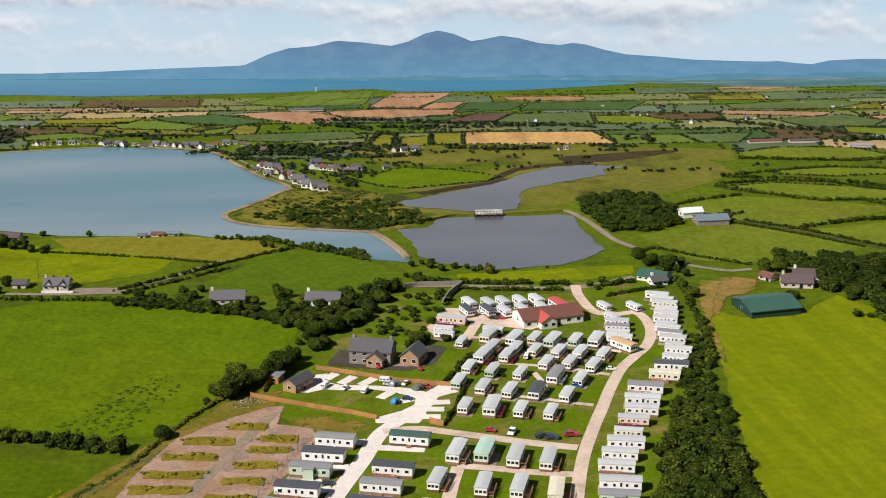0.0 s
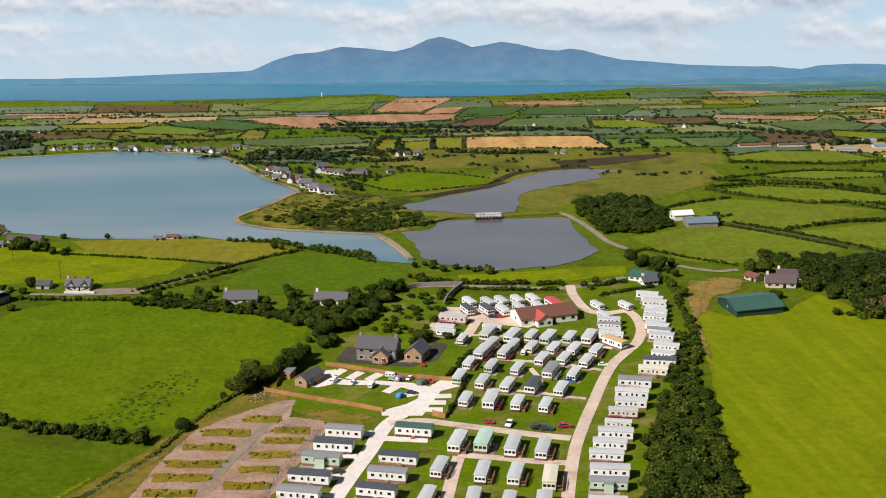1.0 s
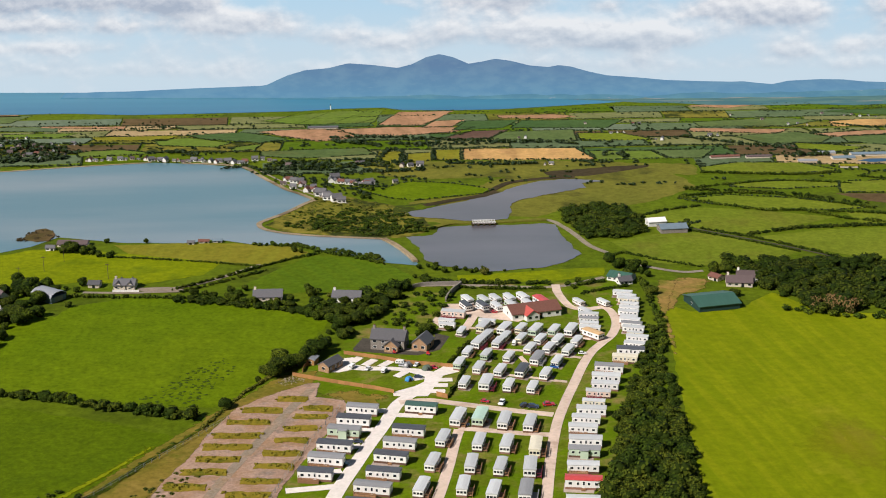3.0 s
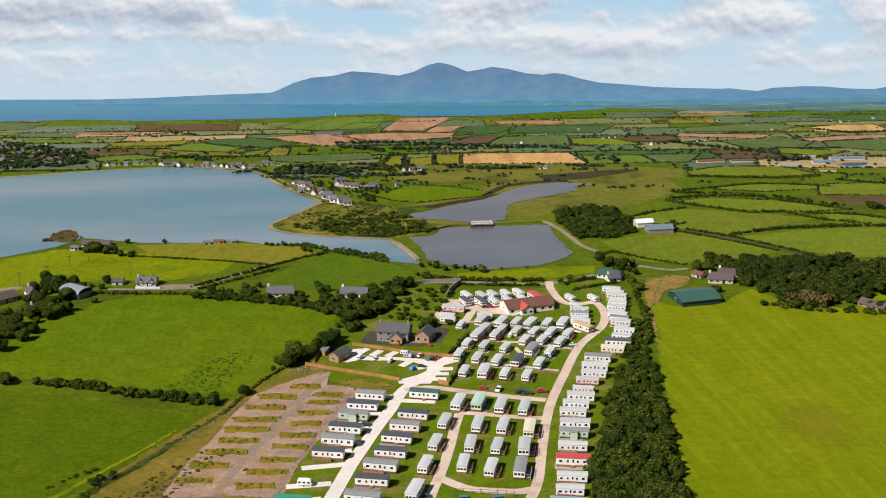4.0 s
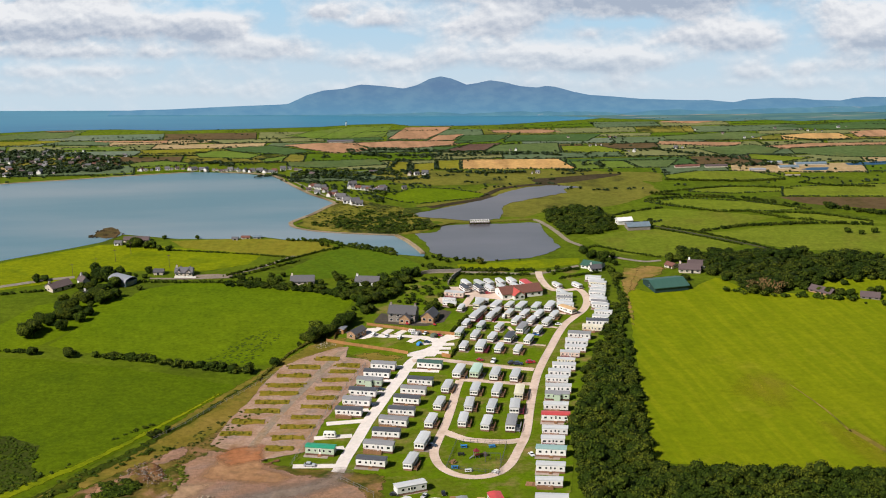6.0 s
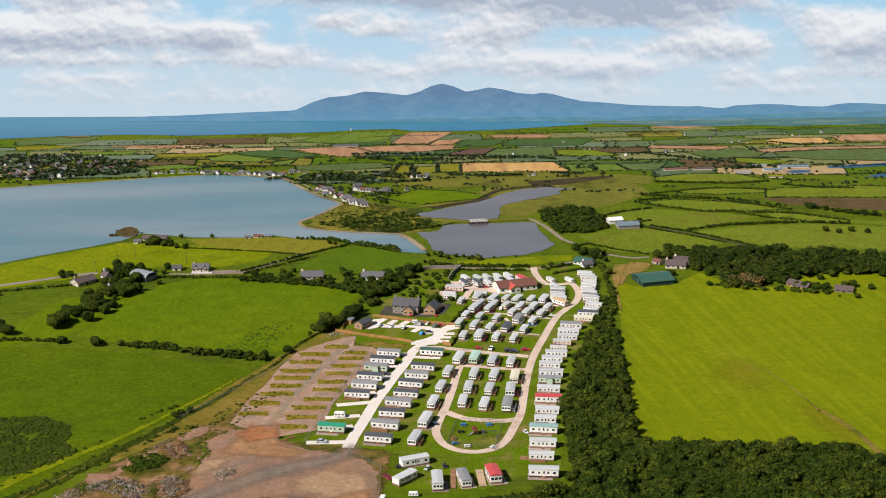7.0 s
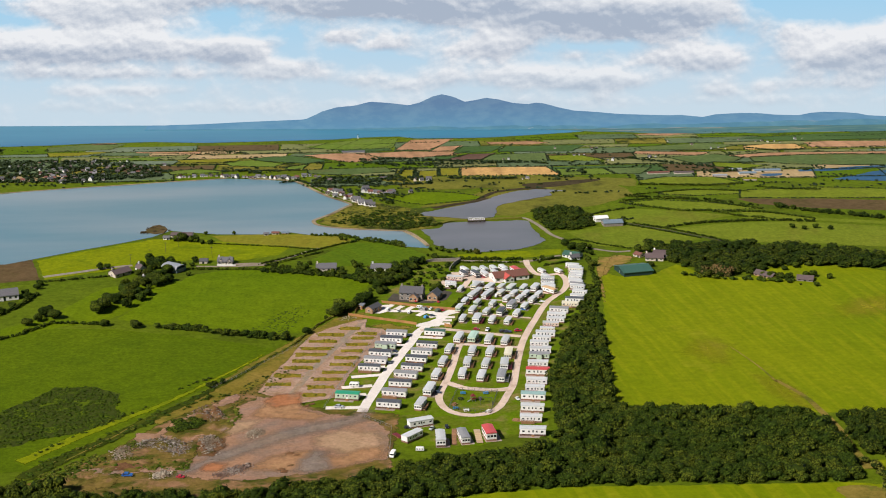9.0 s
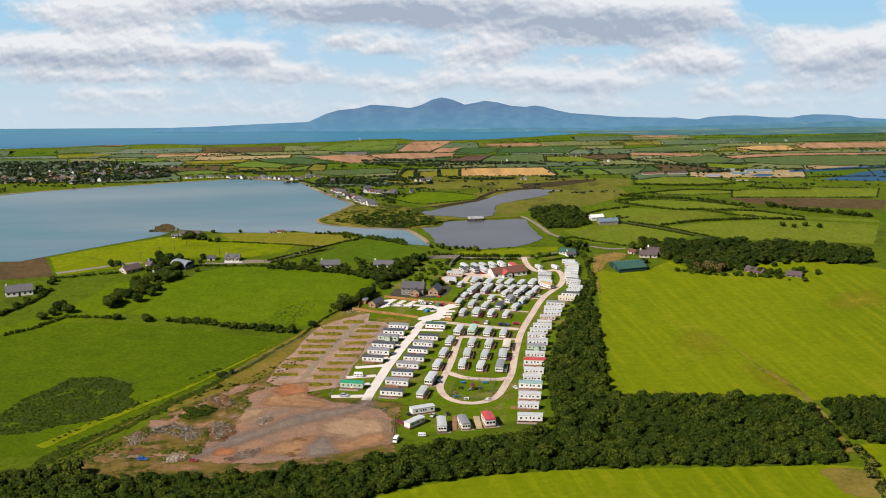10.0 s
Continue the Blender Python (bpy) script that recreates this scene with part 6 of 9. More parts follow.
field_hedge([(126.5, 531.2), (145.5, 527.6), (166.1, 525.1), (184.0, 528.0)], 1.0, 1.7, LEAF_DARK)
field_hedge([(163.0, 470.7), (181.7, 467.6), (203.4, 452.9)], 0.9, 1.5, LEAF)
field_hedge([(188.8, 521.4), (205.0, 514.0), (222.1, 511.8)], 1.0, 1.6, LEAF_DARK)
field_hedge([(189.6, 478.1), (207.6, 465.9), (237.2, 451.9)], 2.0, 3.4, LEAF_DARK)
field_hedge([(73.8, 421.0), (78.7, 424.5), (88.8, 416.1), (102.7, 407.0)], 0.8, 1.3, LEAF)
field_hedge([(110.8, 451.6), (127.3, 439.6), (142.4, 424.9), (153.0, 412.6)], 0.8, 1.3, LEAF_DARK)
field_hedge([(106.9, 449.4), (124.2, 435.8), (139.4, 421.9)], 0.7, 1.1, LEAF_DARK)
field_hedge([(88.2, 467.0), (102.9, 475.9), (116.2, 481.3)], 0.9, 1.5, LEAF_DARK)
field_hedge([(27.3, 347.9), (34.0, 345.5), (38.8, 342.5)], 0.6, 1.1, LEAF_DARK)
field_hedge([(43.4, 342.0), (49.2, 339.6), (53.0, 336.8)], 0.6, 1.1, LEAF_DARK)
field_hedge([(20.0, 333.0), (23.6, 329.9), (28.5, 327.2)], 0.5, 0.9, LEAF_DARK)
field_hedge([(45.9, 334.6), (50.5, 330.5)], 0.5, 0.9, LEAF_DARK)
field_hedge([(-49.4, 282.6), (-40.3, 306.4), (-33.5, 318.9)], 0.7, 1.0, LEAF_OLIVE)


tufts = []
for k, (a, b) in enumerate(zip(WEED_ENDS[::2], WEED_ENDS[1::2])):
    tufts += along([a, b], 0.6, 0.6, 0.85, 500 + k, 1.3, 0.15)
thicket("pitch_weeds", tufts, LEAF_WEED, "rank yellow-green weeds between pitches", "weeds", MID_CROWNS, 85, inner_leaf=LEAF_WEED)
thicket("tussocks", fill([(-67.9, 304.0), (-62.3, 313.7), (-54.9, 325.1), (-48.5, 333.2), (-44.0, 324.6), (-48.4, 310.6), (-51.6, 299.6), (-60.6, 298.2)], 1.1, 0.6, 0.16, 83, 0.55), LEAF_RUSH, "dark tussocks in the pasture", "rushes", FAR_CROWNS, 84, inner_leaf=LEAF_RUSH)
RUSH_PATCH = [(-154.3, 188.1), (-158.7, 206.1), (-151.5, 209.3), (-146.4, 222.5), (-140.3, 232.2), (-132.1, 243.9), (-119.5, 244.3), (-110.2, 236.0), (-107.2, 228.9), (-108.5, 222.2), (-103.7, 217.5), (-104.6, 212.1), (-111.1, 205.1), (-119.9, 199.4), (-130.9, 195.6), (-139.5, 190.6)]
slab("rush_bed", RUSH_PATCH, 0.105, RUSHES, "dark rushy hollow in the pasture", "rushes", ragged=2.6)
thicket("rushes", fill(RUSH_PATCH, 1.15, 0.75, 0.42, 81, 0.30), LEAF_RUSH, "dark green rushes in the pasture", "rushes", FAR_CROWNS, 82, inner_leaf=LEAF_RUSH)
DITCH = [(-128.6, 164.4), (-119.9, 177.5), (-113.2, 186.0), (-106.1, 194.8), (-99.0, 204.8), (-91.6, 215.3), (-83.8, 225.8), (-75.8, 238.1), (-67.4, 251.1), (-58.8, 267.1), (-49.6, 282.7)]
frayed("ditch", ribbon(DITCH, (8.5, 2.6)), 0.20, DITCH_F, "dark rank ditch between bank and spoil", "ditch", 2.2, 0.8)
frayed("grass_bank", ribbon([(-131.7, 177.3), (-122.6, 189.8), (-115.7, 198.8), (-108.3, 206.7), (-100.7, 215.4), (-92.8, 223.9), (-84.9, 234.7), (-76.7, 247.0), (-68.2, 259.8), (-59.4, 274.5)], (6.2, 2.2)), 0.17, BANK_F, "bright grassy bank along the field edge", "bank", 1.6, 0.8)
strip("ditch_path", [(-116.8, 178.5), (-114.8, 181.2), (-110.2, 188.3), (-104.7, 196.4), (-99.3, 206.6)], 0.55, 0.26, DRY, "thin trodden path in the ditch", "path")
thicket("ditch_growth", along(DITCH[:8], 0.75, 0.95, 0.55, 91, 3.0, 0.25) + along(DITCH[7:], 1.2, 0.7, 0.5, 95, 0.8, 0.3), LEAF_RUSH, "rank green growth in a ditch", "scrub", MID_CROWNS, 92, inner_leaf=LEAF_RUSH)
thicket("ditch_growth", along(DITCH[:6], 1.5, 0.9, 0.8, 93, 3.2, 0.4), LEAF_OLIVE, "olive weeds on the ditch side", "scrub", MID_CROWNS, 94, inner_leaf=LEAF_RUSH)
thicket("bank_bushes", along([(-96.0, 223.1), (-101.2, 218.7), (-108.9, 210.4), (-114.7, 202.7), (-121.4, 192.3), (-127.9, 182.7)], 1.6, 0.8, 0.8, 96, 0.9, 0.35), LEAF, "low dark bushes along the grassy bank", "scrub", BUSH_CROWNS, 97)
thicket("bank_bushes", along([(-87.7, 238.9), (-84.1, 243.8), (-80.6, 246.7), (-76.8, 251.2)], 1.2, 0.8, 0.9, 98, 0.7, 0.2), LEAF, "low dark bushes along the grassy bank", "scrub", BUSH_CROWNS, 99)
thicket("bank_bushes", along([(-78.4, 240.9), (-76.6, 242.3), (-74.8, 243.7), (-73.1, 245.2)], 0.9, 1.3, 2.1, 101, 0.9), LEAF_DARK, "dark bush clump by the ditch", "scrub", BUSH_CROWNS, 102)
thicket("bank_bushes", along([(-83.3, 221.9), (-81.8, 224.7), (-78.4, 227.9), (-75.1, 231.6), (-68.5, 231.7)], 1.0, 1.0, 1.1, 103, 1.2, 0.15), LEAF, "green bushes along the spoil", "scrub", BUSH_CROWNS, 104)
frayed("dry_margin", [(-20.8, 322.5), (-31.6, 319.2), (-47.7, 293.5), (-66.6, 261.5), (-81.7, 231.4), (-94.2, 211.5), (-90.9, 205.1), (-76.8, 221.9), (-60.9, 237.6), (-50.8, 255.1), (-33.7, 289.0), (-22.1, 307.0)], 0.146, DRY_F, "dry grass margin along a fence", "verge", 2.0)
frayed("worn_lawn", [(-22.0, 305.2), (-12.9, 308.8), (-0.1, 303.9), (-4.0, 294.1), (-11.1, 275.6), (-14.5, 266.9), (-19.7, 276.2), (-14.7, 297.2)], 0.125, DRY_F, "worn tan grass beside the timber fence", "lawn", 5.0)
frayed("cut_swath", [(95.0, 265.4), (104.7, 282.0), (116.8, 284.3), (123.7, 272.2), (116.0, 245.2), (106.5, 253.7)], 0.10, PALE_F, "pale cut patch in the silage field", "field", 14.0, 1.4)
frayed("cut_swath", [(169.0, 314.9), (182.8, 330.3), (205.0, 335.7), (206.8, 308.8), (183.7, 298.6), (170.4, 302.3)], 0.10, PALE_F, "pale cut patch in the silage field", "field", 14.0, 1.4)
frayed("cut_swath", [(118.2, 245.0), (128.2, 240.5), (136.0, 219.5), (137.9, 205.7), (130.0, 203.2), (121.5, 219.3)], 0.10, PALE_F, "pale worn patch by the field gate", "field", 8.0, 1.2)
frayed("dry_margin", [(84.9, 396.0), (92.8, 394.3), (86.6, 374.6), (83.3, 360.1), (81.8, 338.2), (79.7, 324.5), (78.3, 324.6), (78.6, 334.8), (80.0, 356.3), (81.2, 374.9)], 0.17, ORANGE_F, "dry orange earth beside the tree belt", "verge", 2.0)
frayed("dry_patch", [(83.4, 387.5), (92.5, 398.2), (103.5, 396.0), (99.9, 383.7), (91.4, 378.8), (86.1, 364.7), (81.2, 364.9)], 0.16, ORANGE_F, "dry orange grass beside the barn", "verge", 3.0)
strip("worn_track", [(119.4, 271.0), (122.4, 260.4), (125.5, 248.0), (127.9, 233.0)], (0.35, 0.9), 0.15, DRY, "thin trodden line across the silage field", "track")
frayed("cut_swath", [(125.0, 233.2), (129.8, 236.5), (135.9, 223.4), (135.6, 214.1), (130.2, 217.8)], 0.14, PALE_F, "pale worn patch by the field gate", "field", 3.0, 0.8)
strip("worn_track", [(128.1, 234.6), (134.0, 219.2), (136.1, 206.0), (137.8, 189.9), (137.5, 174.2), (138.4, 156.9)], (1.6, 3.6), 0.15, DRY, "worn dry track through the wood gap", "track")
slab("worn_corner", [(122.4, 143.6), (130.6, 145.6), (138.2, 143.5), (141.2, 134.1), (139.2, 122.6), (127.2, 123.3), (125.5, 135.9)], 0.12, DRY, "dry worn corner of a field", "verge", soft=1)

# ---------- the far country: patchwork, hedges and trees ----------
WATERS = [BAY_EDGE, [(6.2, 477.2), (14.5, 487.6), (48.1, 516.1), (83.1, 520.7), (52.4, 498.1), (44.7, 473.6), (29.8, 465.7)], COAST + [(400, 990), (-1100, 990), (-1100, COAST[0][1])]]
OPEN = WATERS + [f[2] for f in FIELDS]
rng = random.Random(77)


def half_width(y):
    return (y + 310) * 0.33


def dry_land(x, y):
    return not any(inside(x, y, w) for w in WATERS)


# Field colours for the patchwork, several already tinted for haze.
PARCELS = [GRASS_MID, GRASS_HAZY_BLUE, GRASS_DEEP, GRASS_PALE, GRASS_HAZY_BLUE, MARSH, GRASS_PALE, GRASS_HAZY_BLUE, FAR_HAZE, SCRUB, HEATH, GRASS_PALE, FAR_STRAW]
far_hedge_spots = []
y = 540.0
while y < 671:
    deep = rng.uniform(7.5, 13) * (1 + (706 - y) / 235)
    w = half_width(y)
    x = -w
    while x < w:
        wide = rng.uniform(30, 70)
        skew = rng.uniform(-3, 3)
        quad = [(x, y + skew), (x + wide - 1, y + rng.uniform(-2, 2)), (x + wide - 1 + skew, y + deep - 1), (x + skew, y + deep - 1 + rng.uniform(-2, 2))]
        if all(dry_land(*p) for p in quad) and not (-45 < x < 112 and y < 559):
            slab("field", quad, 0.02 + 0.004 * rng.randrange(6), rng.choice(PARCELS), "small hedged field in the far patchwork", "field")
            far_hedge_spots += along(quad[:2], 0.85, 0.85, 1.25, rng.random(), 0.3, 0.12)
            far_hedge_spots += along([quad[1], quad[2]], 0.85, 0.7, 1.0, rng.random(), 0.3, 0.15)
        x += wide
    y += deep
FIELD_SHAPES = [f[2] for f in FIELDS]
far_hedge_spots = [q for q in far_hedge_spots if not any(inside(q[0], q[1], f) for f in FIELD_SHAPES)]
edge_spots = []
for nm, mt, poly, lab in FIELDS:
    if min(p[1] for p in poly) > 470:
        for a, b in zip(poly, poly[1:] + poly[:1]):
            edge_spots += along([a, b], 0.85, 0.65, 1.0, a[0] + b[1], 0.4, 0.22)


def dwindle(spots):
    """The growth of the far country, ever smaller towards the horizon."""
    return [(x, y, r * k, h * k) for x, y, r, h in spots for k in (min(1.0, max(0.36, 1 - (y - 596) / 115)),)]


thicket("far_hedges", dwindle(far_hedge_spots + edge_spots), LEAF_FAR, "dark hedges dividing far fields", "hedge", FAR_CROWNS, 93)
far_trees = []
for _ in range(900):
    y = rng.uniform(513, 672)
    x = rng.uniform(-1, 1) * half_width(y)
    if not any(inside(x, y, w) for w in OPEN):
        for _ in range(rng.randrange(1, 6)):
            a, b = x + rng.uniform(-5, 5), y + rng.uniform(-1.3, 1.3)
            if dry_land(a, b):
                far_trees.append((a, b, rng.uniform(0.6, 1.25), rng.uniform(0.9, 1.8)))


def copse(pts, rad, high):
    far_trees.extend(along(pts, rad * 0.8, rad, high, high * 31 + pts[0][0], rad * 0.6, 0.1))


far_trees.extend(along([(-56.9, 634.7), (-40.9, 660.1)], 0.8, 0.5, 0.75, 600, 0.15, 0.1))
far_trees.extend(along([(-43.3, 630.5), (-27.4, 658.0)], 0.8, 0.5, 0.75, 601, 0.15, 0.1))
far_trees.extend(along([(-29.7, 627.4), (-11.0, 657.0)], 0.8, 0.5, 0.75, 602, 0.15, 0.1))
far_trees.extend(along([(-17.0, 628.9), (4.5, 653.6)], 0.8, 0.5, 0.75, 603, 0.15, 0.1))
far_trees.extend(along([(-56.5, 635.9), (-26.2, 627.1), (-7.7, 628.3)], 0.8, 0.5, 0.75, 604, 0.15, 0.1))
far_trees.extend(along([(-48.3, 645.9), (-26.9, 643.4), (1.6, 648.9)], 0.8, 0.5, 0.75, 605, 0.15, 0.1))
copse([(-48.4, 557.4), (-35.7, 554.6), (-25.3, 550.8), (-14.7, 547.1)], 2.2, 3.0)
copse([(-23.4, 593.5), (-12.8, 589.4), (-2.8, 584.3)], 2.2, 3.0)
copse([(-15.2, 559.7), (0.3, 554.5), (10.7, 556.0)], 1.6, 2.4)
copse([(-25.7, 600.8), (-17.1, 602.6), (-2.9, 601.6), (5.7, 600.9), (28.2, 594.3), (50.4, 587.7), (73.0, 588.5), (83.7, 582.9)], 1.7, 2.6)
copse([(-0.2, 587.9), (11.1, 588.3), (27.8, 587.0), (44.7, 586.9)], 1.7, 2.4)
copse([(5.2, 576.8), (6.1, 562.9), (4.7, 554.1)], 1.2, 2.0)
copse([(19.1, 578.1), (18.6, 557.5)], 1.0, 1.8)
copse([(-0.3, 578.4), (-6.0, 556.0)], 1.2, 2.0)
copse([(92.4, 563.4), (97.8, 563.0), (101.1, 557.1)], 2.0, 3.4)
copse([(130.7, 594.1), (148.6, 582.9), (163.7, 574.5), (176.1, 567.7)], 1.6, 2.4)
copse([(167.2, 553.4), (176.4, 557.2), (187.2, 556.4)], 2.0, 3.0)
copse([(23.6, 552.7), (42.1, 549.1), (61.0, 550.0)], 1.5, 2.2)
copse([(76.2, 553.3), (93.3, 549.8)], 1.3, 2.0)
copse([(-53.7, 545.2), (-37.9, 546.2), (-21.9, 542.9), (-0.8, 539.3), (15.2, 542.4)], 1.5, 2.4)
copse([(-51.4, 551.5), (-27.4, 549.8), (-11.4, 553.0), (-0.7, 547.9)], 1.6, 2.6)
copse([(-188.7, 561.5), (-178.8, 565.2), (-162.5, 564.0)], 1.6, 2.6)
copse([(-158.2, 584.2), (-150.8, 589.5), (-138.3, 580.4)], 2.0, 3.2)
copse([(-190.7, 570.5), (-175.2, 573.9), (-149.3, 565.2), (-137.1, 573.4)], 1.5, 2.4)
copse([(-96.7, 577.3), (-90.1, 579.1), (-82.5, 571.7)], 1.8, 3.0)
copse([(-119.4, 625.6), (-105.3, 629.7), (-93.0, 623.6)], 1.3, 2.0)
copse([(-183.2, 612.6), (-174.1, 609.4)], 1.6, 2.6)
copse([(97.3, 455.9), (112.2, 459.2)], 0.9, 1.5)
copse([(194.5, 558.2), (192.9, 547.0)], 1.4, 2.0)
copse([(205.4, 616.7), (220.7, 607.7), (238.7, 608.9)], 1.4, 2.0)
copse([(-69.8, 548.6), (-59.4, 552.1), (-48.2, 540.6), (-37.4, 531.4)], 1.3, 2.0)
for y in (647, 656, 663, 669):   # belts of wood below the far hills
    x = -15.0
    while x < 345:
        run = rng.uniform(10, 44)
        if dry_land(x, y) and dry_land(x + run, y):
            far_trees += along([(x, y + rng.uniform(-2, 2)), (x + run, y + rng.uniform(-2, 2))], 1.3, 1.2, rng.uniform(1.2, 2.2), x + y, 1.5, 0.15)
        x += run + rng.uniform(6, 36)
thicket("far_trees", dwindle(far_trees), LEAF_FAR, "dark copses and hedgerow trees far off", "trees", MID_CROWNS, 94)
thicket("reeds", along([(115.4, 505.3), (137.4, 500.8), (156.6, 495.6), (171.5, 484.9), (180.4, 480.5)], 1.6, 1.5, 1.8, 95, 1.2, 0.15), LEAF_DARK, "dark scrub line across rough pasture", "scrub", BUSH_CROWNS, 95)
thicket("shore_scrub", along([(-28.8, 499.0), (-16.2, 488.8), (-4.0, 480.6), (8.0, 474.4)], 2.4, 1.4, 1.2, 96, 2.5, 0.3), LEAF_OLIVE, "olive scrub on the headland", "scrub", BUSH_CROWNS, 96)


# ---------- houses and farm buildings ----------
def by_edge(a, b, depth):
    """The pose of a building whose front base edge runs from a to b, and its length."""
    ax, ay = a
    bx, by = b
    ang, run = atan2(by - ay, bx - ax), hypot(bx - ax, by - ay)
    cx, cy = (ax + bx) / 2 - sin(ang) * depth / 2, (ay + by) / 2 + cos(ang) * depth / 2
    return pose(cx, cy, 0.1, 0, 0, math.degrees(ang)), run


def house(name, label, edge, depth, eave, ridge, wall, roof, windows=3, storeys=1, chimneys=1, across=False, category="house", door=True, over=0.25, group=""):
    """A gabled building; its ridge runs along the front edge, or back from it when across is set."""
    if not group:
        k = near(edge[0][1])
        depth *= k
        k *= 0.88 if edge[0][1] < 350 else 0.72 if edge[0][1] < 387 else 0.62
        eave, ridge = eave * k, ridge * k
    m, L = by_edge(edge[0], edge[1], depth)
    D = depth
    h = thing(name, label, category, m, group)
    if across:
        part("wall", prism([(-L / 2, 0), (-L / 2, eave), (0, ridge - 0.12), (L / 2, eave), (L / 2, 0)], -D / 2, D / 2), wall, h)
        half, run, turn = L / 2, D / 2, None
    else:
        bm = prism([(-D / 2, 0), (-D / 2, eave), (0, ridge - 0.12), (D / 2, eave), (D / 2, 0)], -L / 2, L / 2)
        bmesh.ops.rotate(bm, verts=bm.verts, matrix=Matrix.Rotation(-pi / 2, 3, 'Z'))
        part("wall", bm, wall, h)
        half, run, turn = D / 2, L / 2, -pi / 2
    t = 0.16
    for s in (-1, 1):
        k = (ridge - eave) / half
        bm = prism([(0, ridge - 0.05), (s * (half + over), eave - k * over - 0.05), (s * (half + over), eave - k * over + t), (0, ridge + t)], -run - over, run + over)
        if turn:
            bmesh.ops.rotate(bm, verts=bm.verts, matrix=Matrix.Rotation(turn, 3, 'Z'))
        part("roof", bm, roof, h)
    for c in range(chimneys):
        x = (-L / 2 + 0.5, L / 2 - 0.5)[c % 2] if not across else 0.0
        y = 0.0 if not across else D / 2 - 0.6
        ch = part("chimney", box(x - 0.35, x + 0.35, y - 0.3, y + 0.3, ridge - 0.6, ridge + 0.9, bevel=0.04), wall, h)
        part("pot", box(x - 0.12, x + 0.12, y - 0.1, y + 0.1, ridge + 0.9, ridge + 1.2), TILE_RED, ch)
    high = eave / storeys
    for st in range(storeys):
        for k in range(windows):
            x = -L / 2 + L * (k + 0.5) / windows
            z0 = st * high + high * 0.35
            if door and st == 0 and k == windows // 2:
                part("door", box(x - 0.45, x + 0.45, -D / 2 - 0.03, -D / 2 + 0.03, 0.0, min(2.0, eave * 0.8)), GLASS, h, "dark front door")
                continue
            w = min(0.55, L / windows * 0.3)
            if eave < 1.2:
                part("window", box(x - w, x + w, -D / 2 - 0.03, -D / 2 + 0.03, z0, z0 + high * 0.42), GLASS, h)
                continue
            p = part("window", box(x - w, x + w, -D / 2 - 0.03, -D / 2 + 0.03, z0, z0 + high * 0.42), FRAME, h)
            part("pane", box(x - w + 0.06, x + w - 0.06, -D / 2 - 0.05, -D / 2 - 0.03, z0 + 0.06, z0 + high * 0.42 - 0.06), GLASS, p)
        for s in (-1, 1) if eave > 1.2 else ():
            z0 = st * high + high * 0.35
            p = part("window", box(s * L / 2 - 0.03, s * L / 2 + 0.03, -0.5, 0.5, z0, z0 + high * 0.42), FRAME, h)
            part("pane", box(s * (L / 2 + 0.04) - 0.01, s * (L / 2 + 0.04) + 0.01, -0.44, 0.44, z0 + 0.06, z0 + high * 0.42 - 0.06), GLASS, p)
    return h


house("stone_house", "two-storey grey stone house with slate roof", [(-6.9, 337.2), (2.6, 334.9)], 6.6, 4.1, 6.7, STONE, SLATE, 4, 2, 2)
house("stone_porch", "tan stone gabled porch of the house", [(-3.0, 334.7), (0.7, 333.3)], 3.6, 2.6, 4.6, STONE_TAN, SLATE, 2, 1, 0, True, "house", False)
house("stone_annexe", "tan stone gabled annexe with slate roof", [(4.8, 335.9), (9.0, 334.2)], 6.6, 2.7, 5.0, STONE_TAN, SLATE, 2, 1, 0, True, "house", False)
house("cabin", "tan cabin with a dark slate roof", [(-18.3, 319.4), (-14.6, 324.8)], 3.8, 2.4, 3.7, STONE_TAN, SLATE, 3, 1, 0, False, "cabin")
house("lean_to", "low timber lean-to with a grey roof", [(-22.5, 325.3), (-21.4, 328.6)], 2.6, 2.0, 2.5, TIMBER, SHEET_GREY, 0, 1, 0, False, "shed", False)
house("clubhouse", "white clubhouse with red-brown tiled roof", [(35.5, 358.5), (50.6, 362.8)], 9.5, 3.0, 5.6, RENDER_WHITE, TILE_RED, 6, 1, 0, False, "clubhouse")
house("clubhouse_wing", "white club wing with bright red roof", [(39.8, 357.6), (43.7, 359.1)], 7.0, 2.8, 5.0, RENDER_WHITE, TILE_BRIGHT, 2, 1, 0, True, "clubhouse", False)
house("white_house", "white building with a broad dark green roof", [(69.1, 395.5), (75.5, 391.5)], 7.0, 2.6, 4.6, RENDER_WHITE, BARN_GREEN, 4, 1, 0)
house("white_house", "white house with a grey roof", [(72.5, 389.7), (76.7, 390.8)], 4.2, 2.4, 4.4, RENDER_WHITE, SLATE, 3, 1, 1)
house("green_barn", "long low dark green metal barn", [(92.8, 362.9), (105.9, 366.0)], 13.0, 2.8, 5.0, BARN_WALL, BARN_GREEN, 0, 1, 0, False, "barn", False, 0.4)
house("farm_shed", "blue-grey farm shed with open front", [(95.7, 445.9), (105.3, 446.9)], 7.0, 3.2, 5.2, STONE, BARN_BLUE, 0, 1, 0, False, "barn", False)
house("farm_shed", "white farm shed with a pale roof", [(92.8, 454.6), (99.2, 455.8)], 5.0, 3.4, 5.2, RENDER_WHITE, FRAME, 0, 1, 0, False, "barn", False)
house("farmhouse", "farmhouse with mauve-brown tiled roof", [(106.2, 386.7), (114.3, 385.5)], 6.0, 2.4, 4.8, RENDER_CREAM, DARK_TILE, 4)
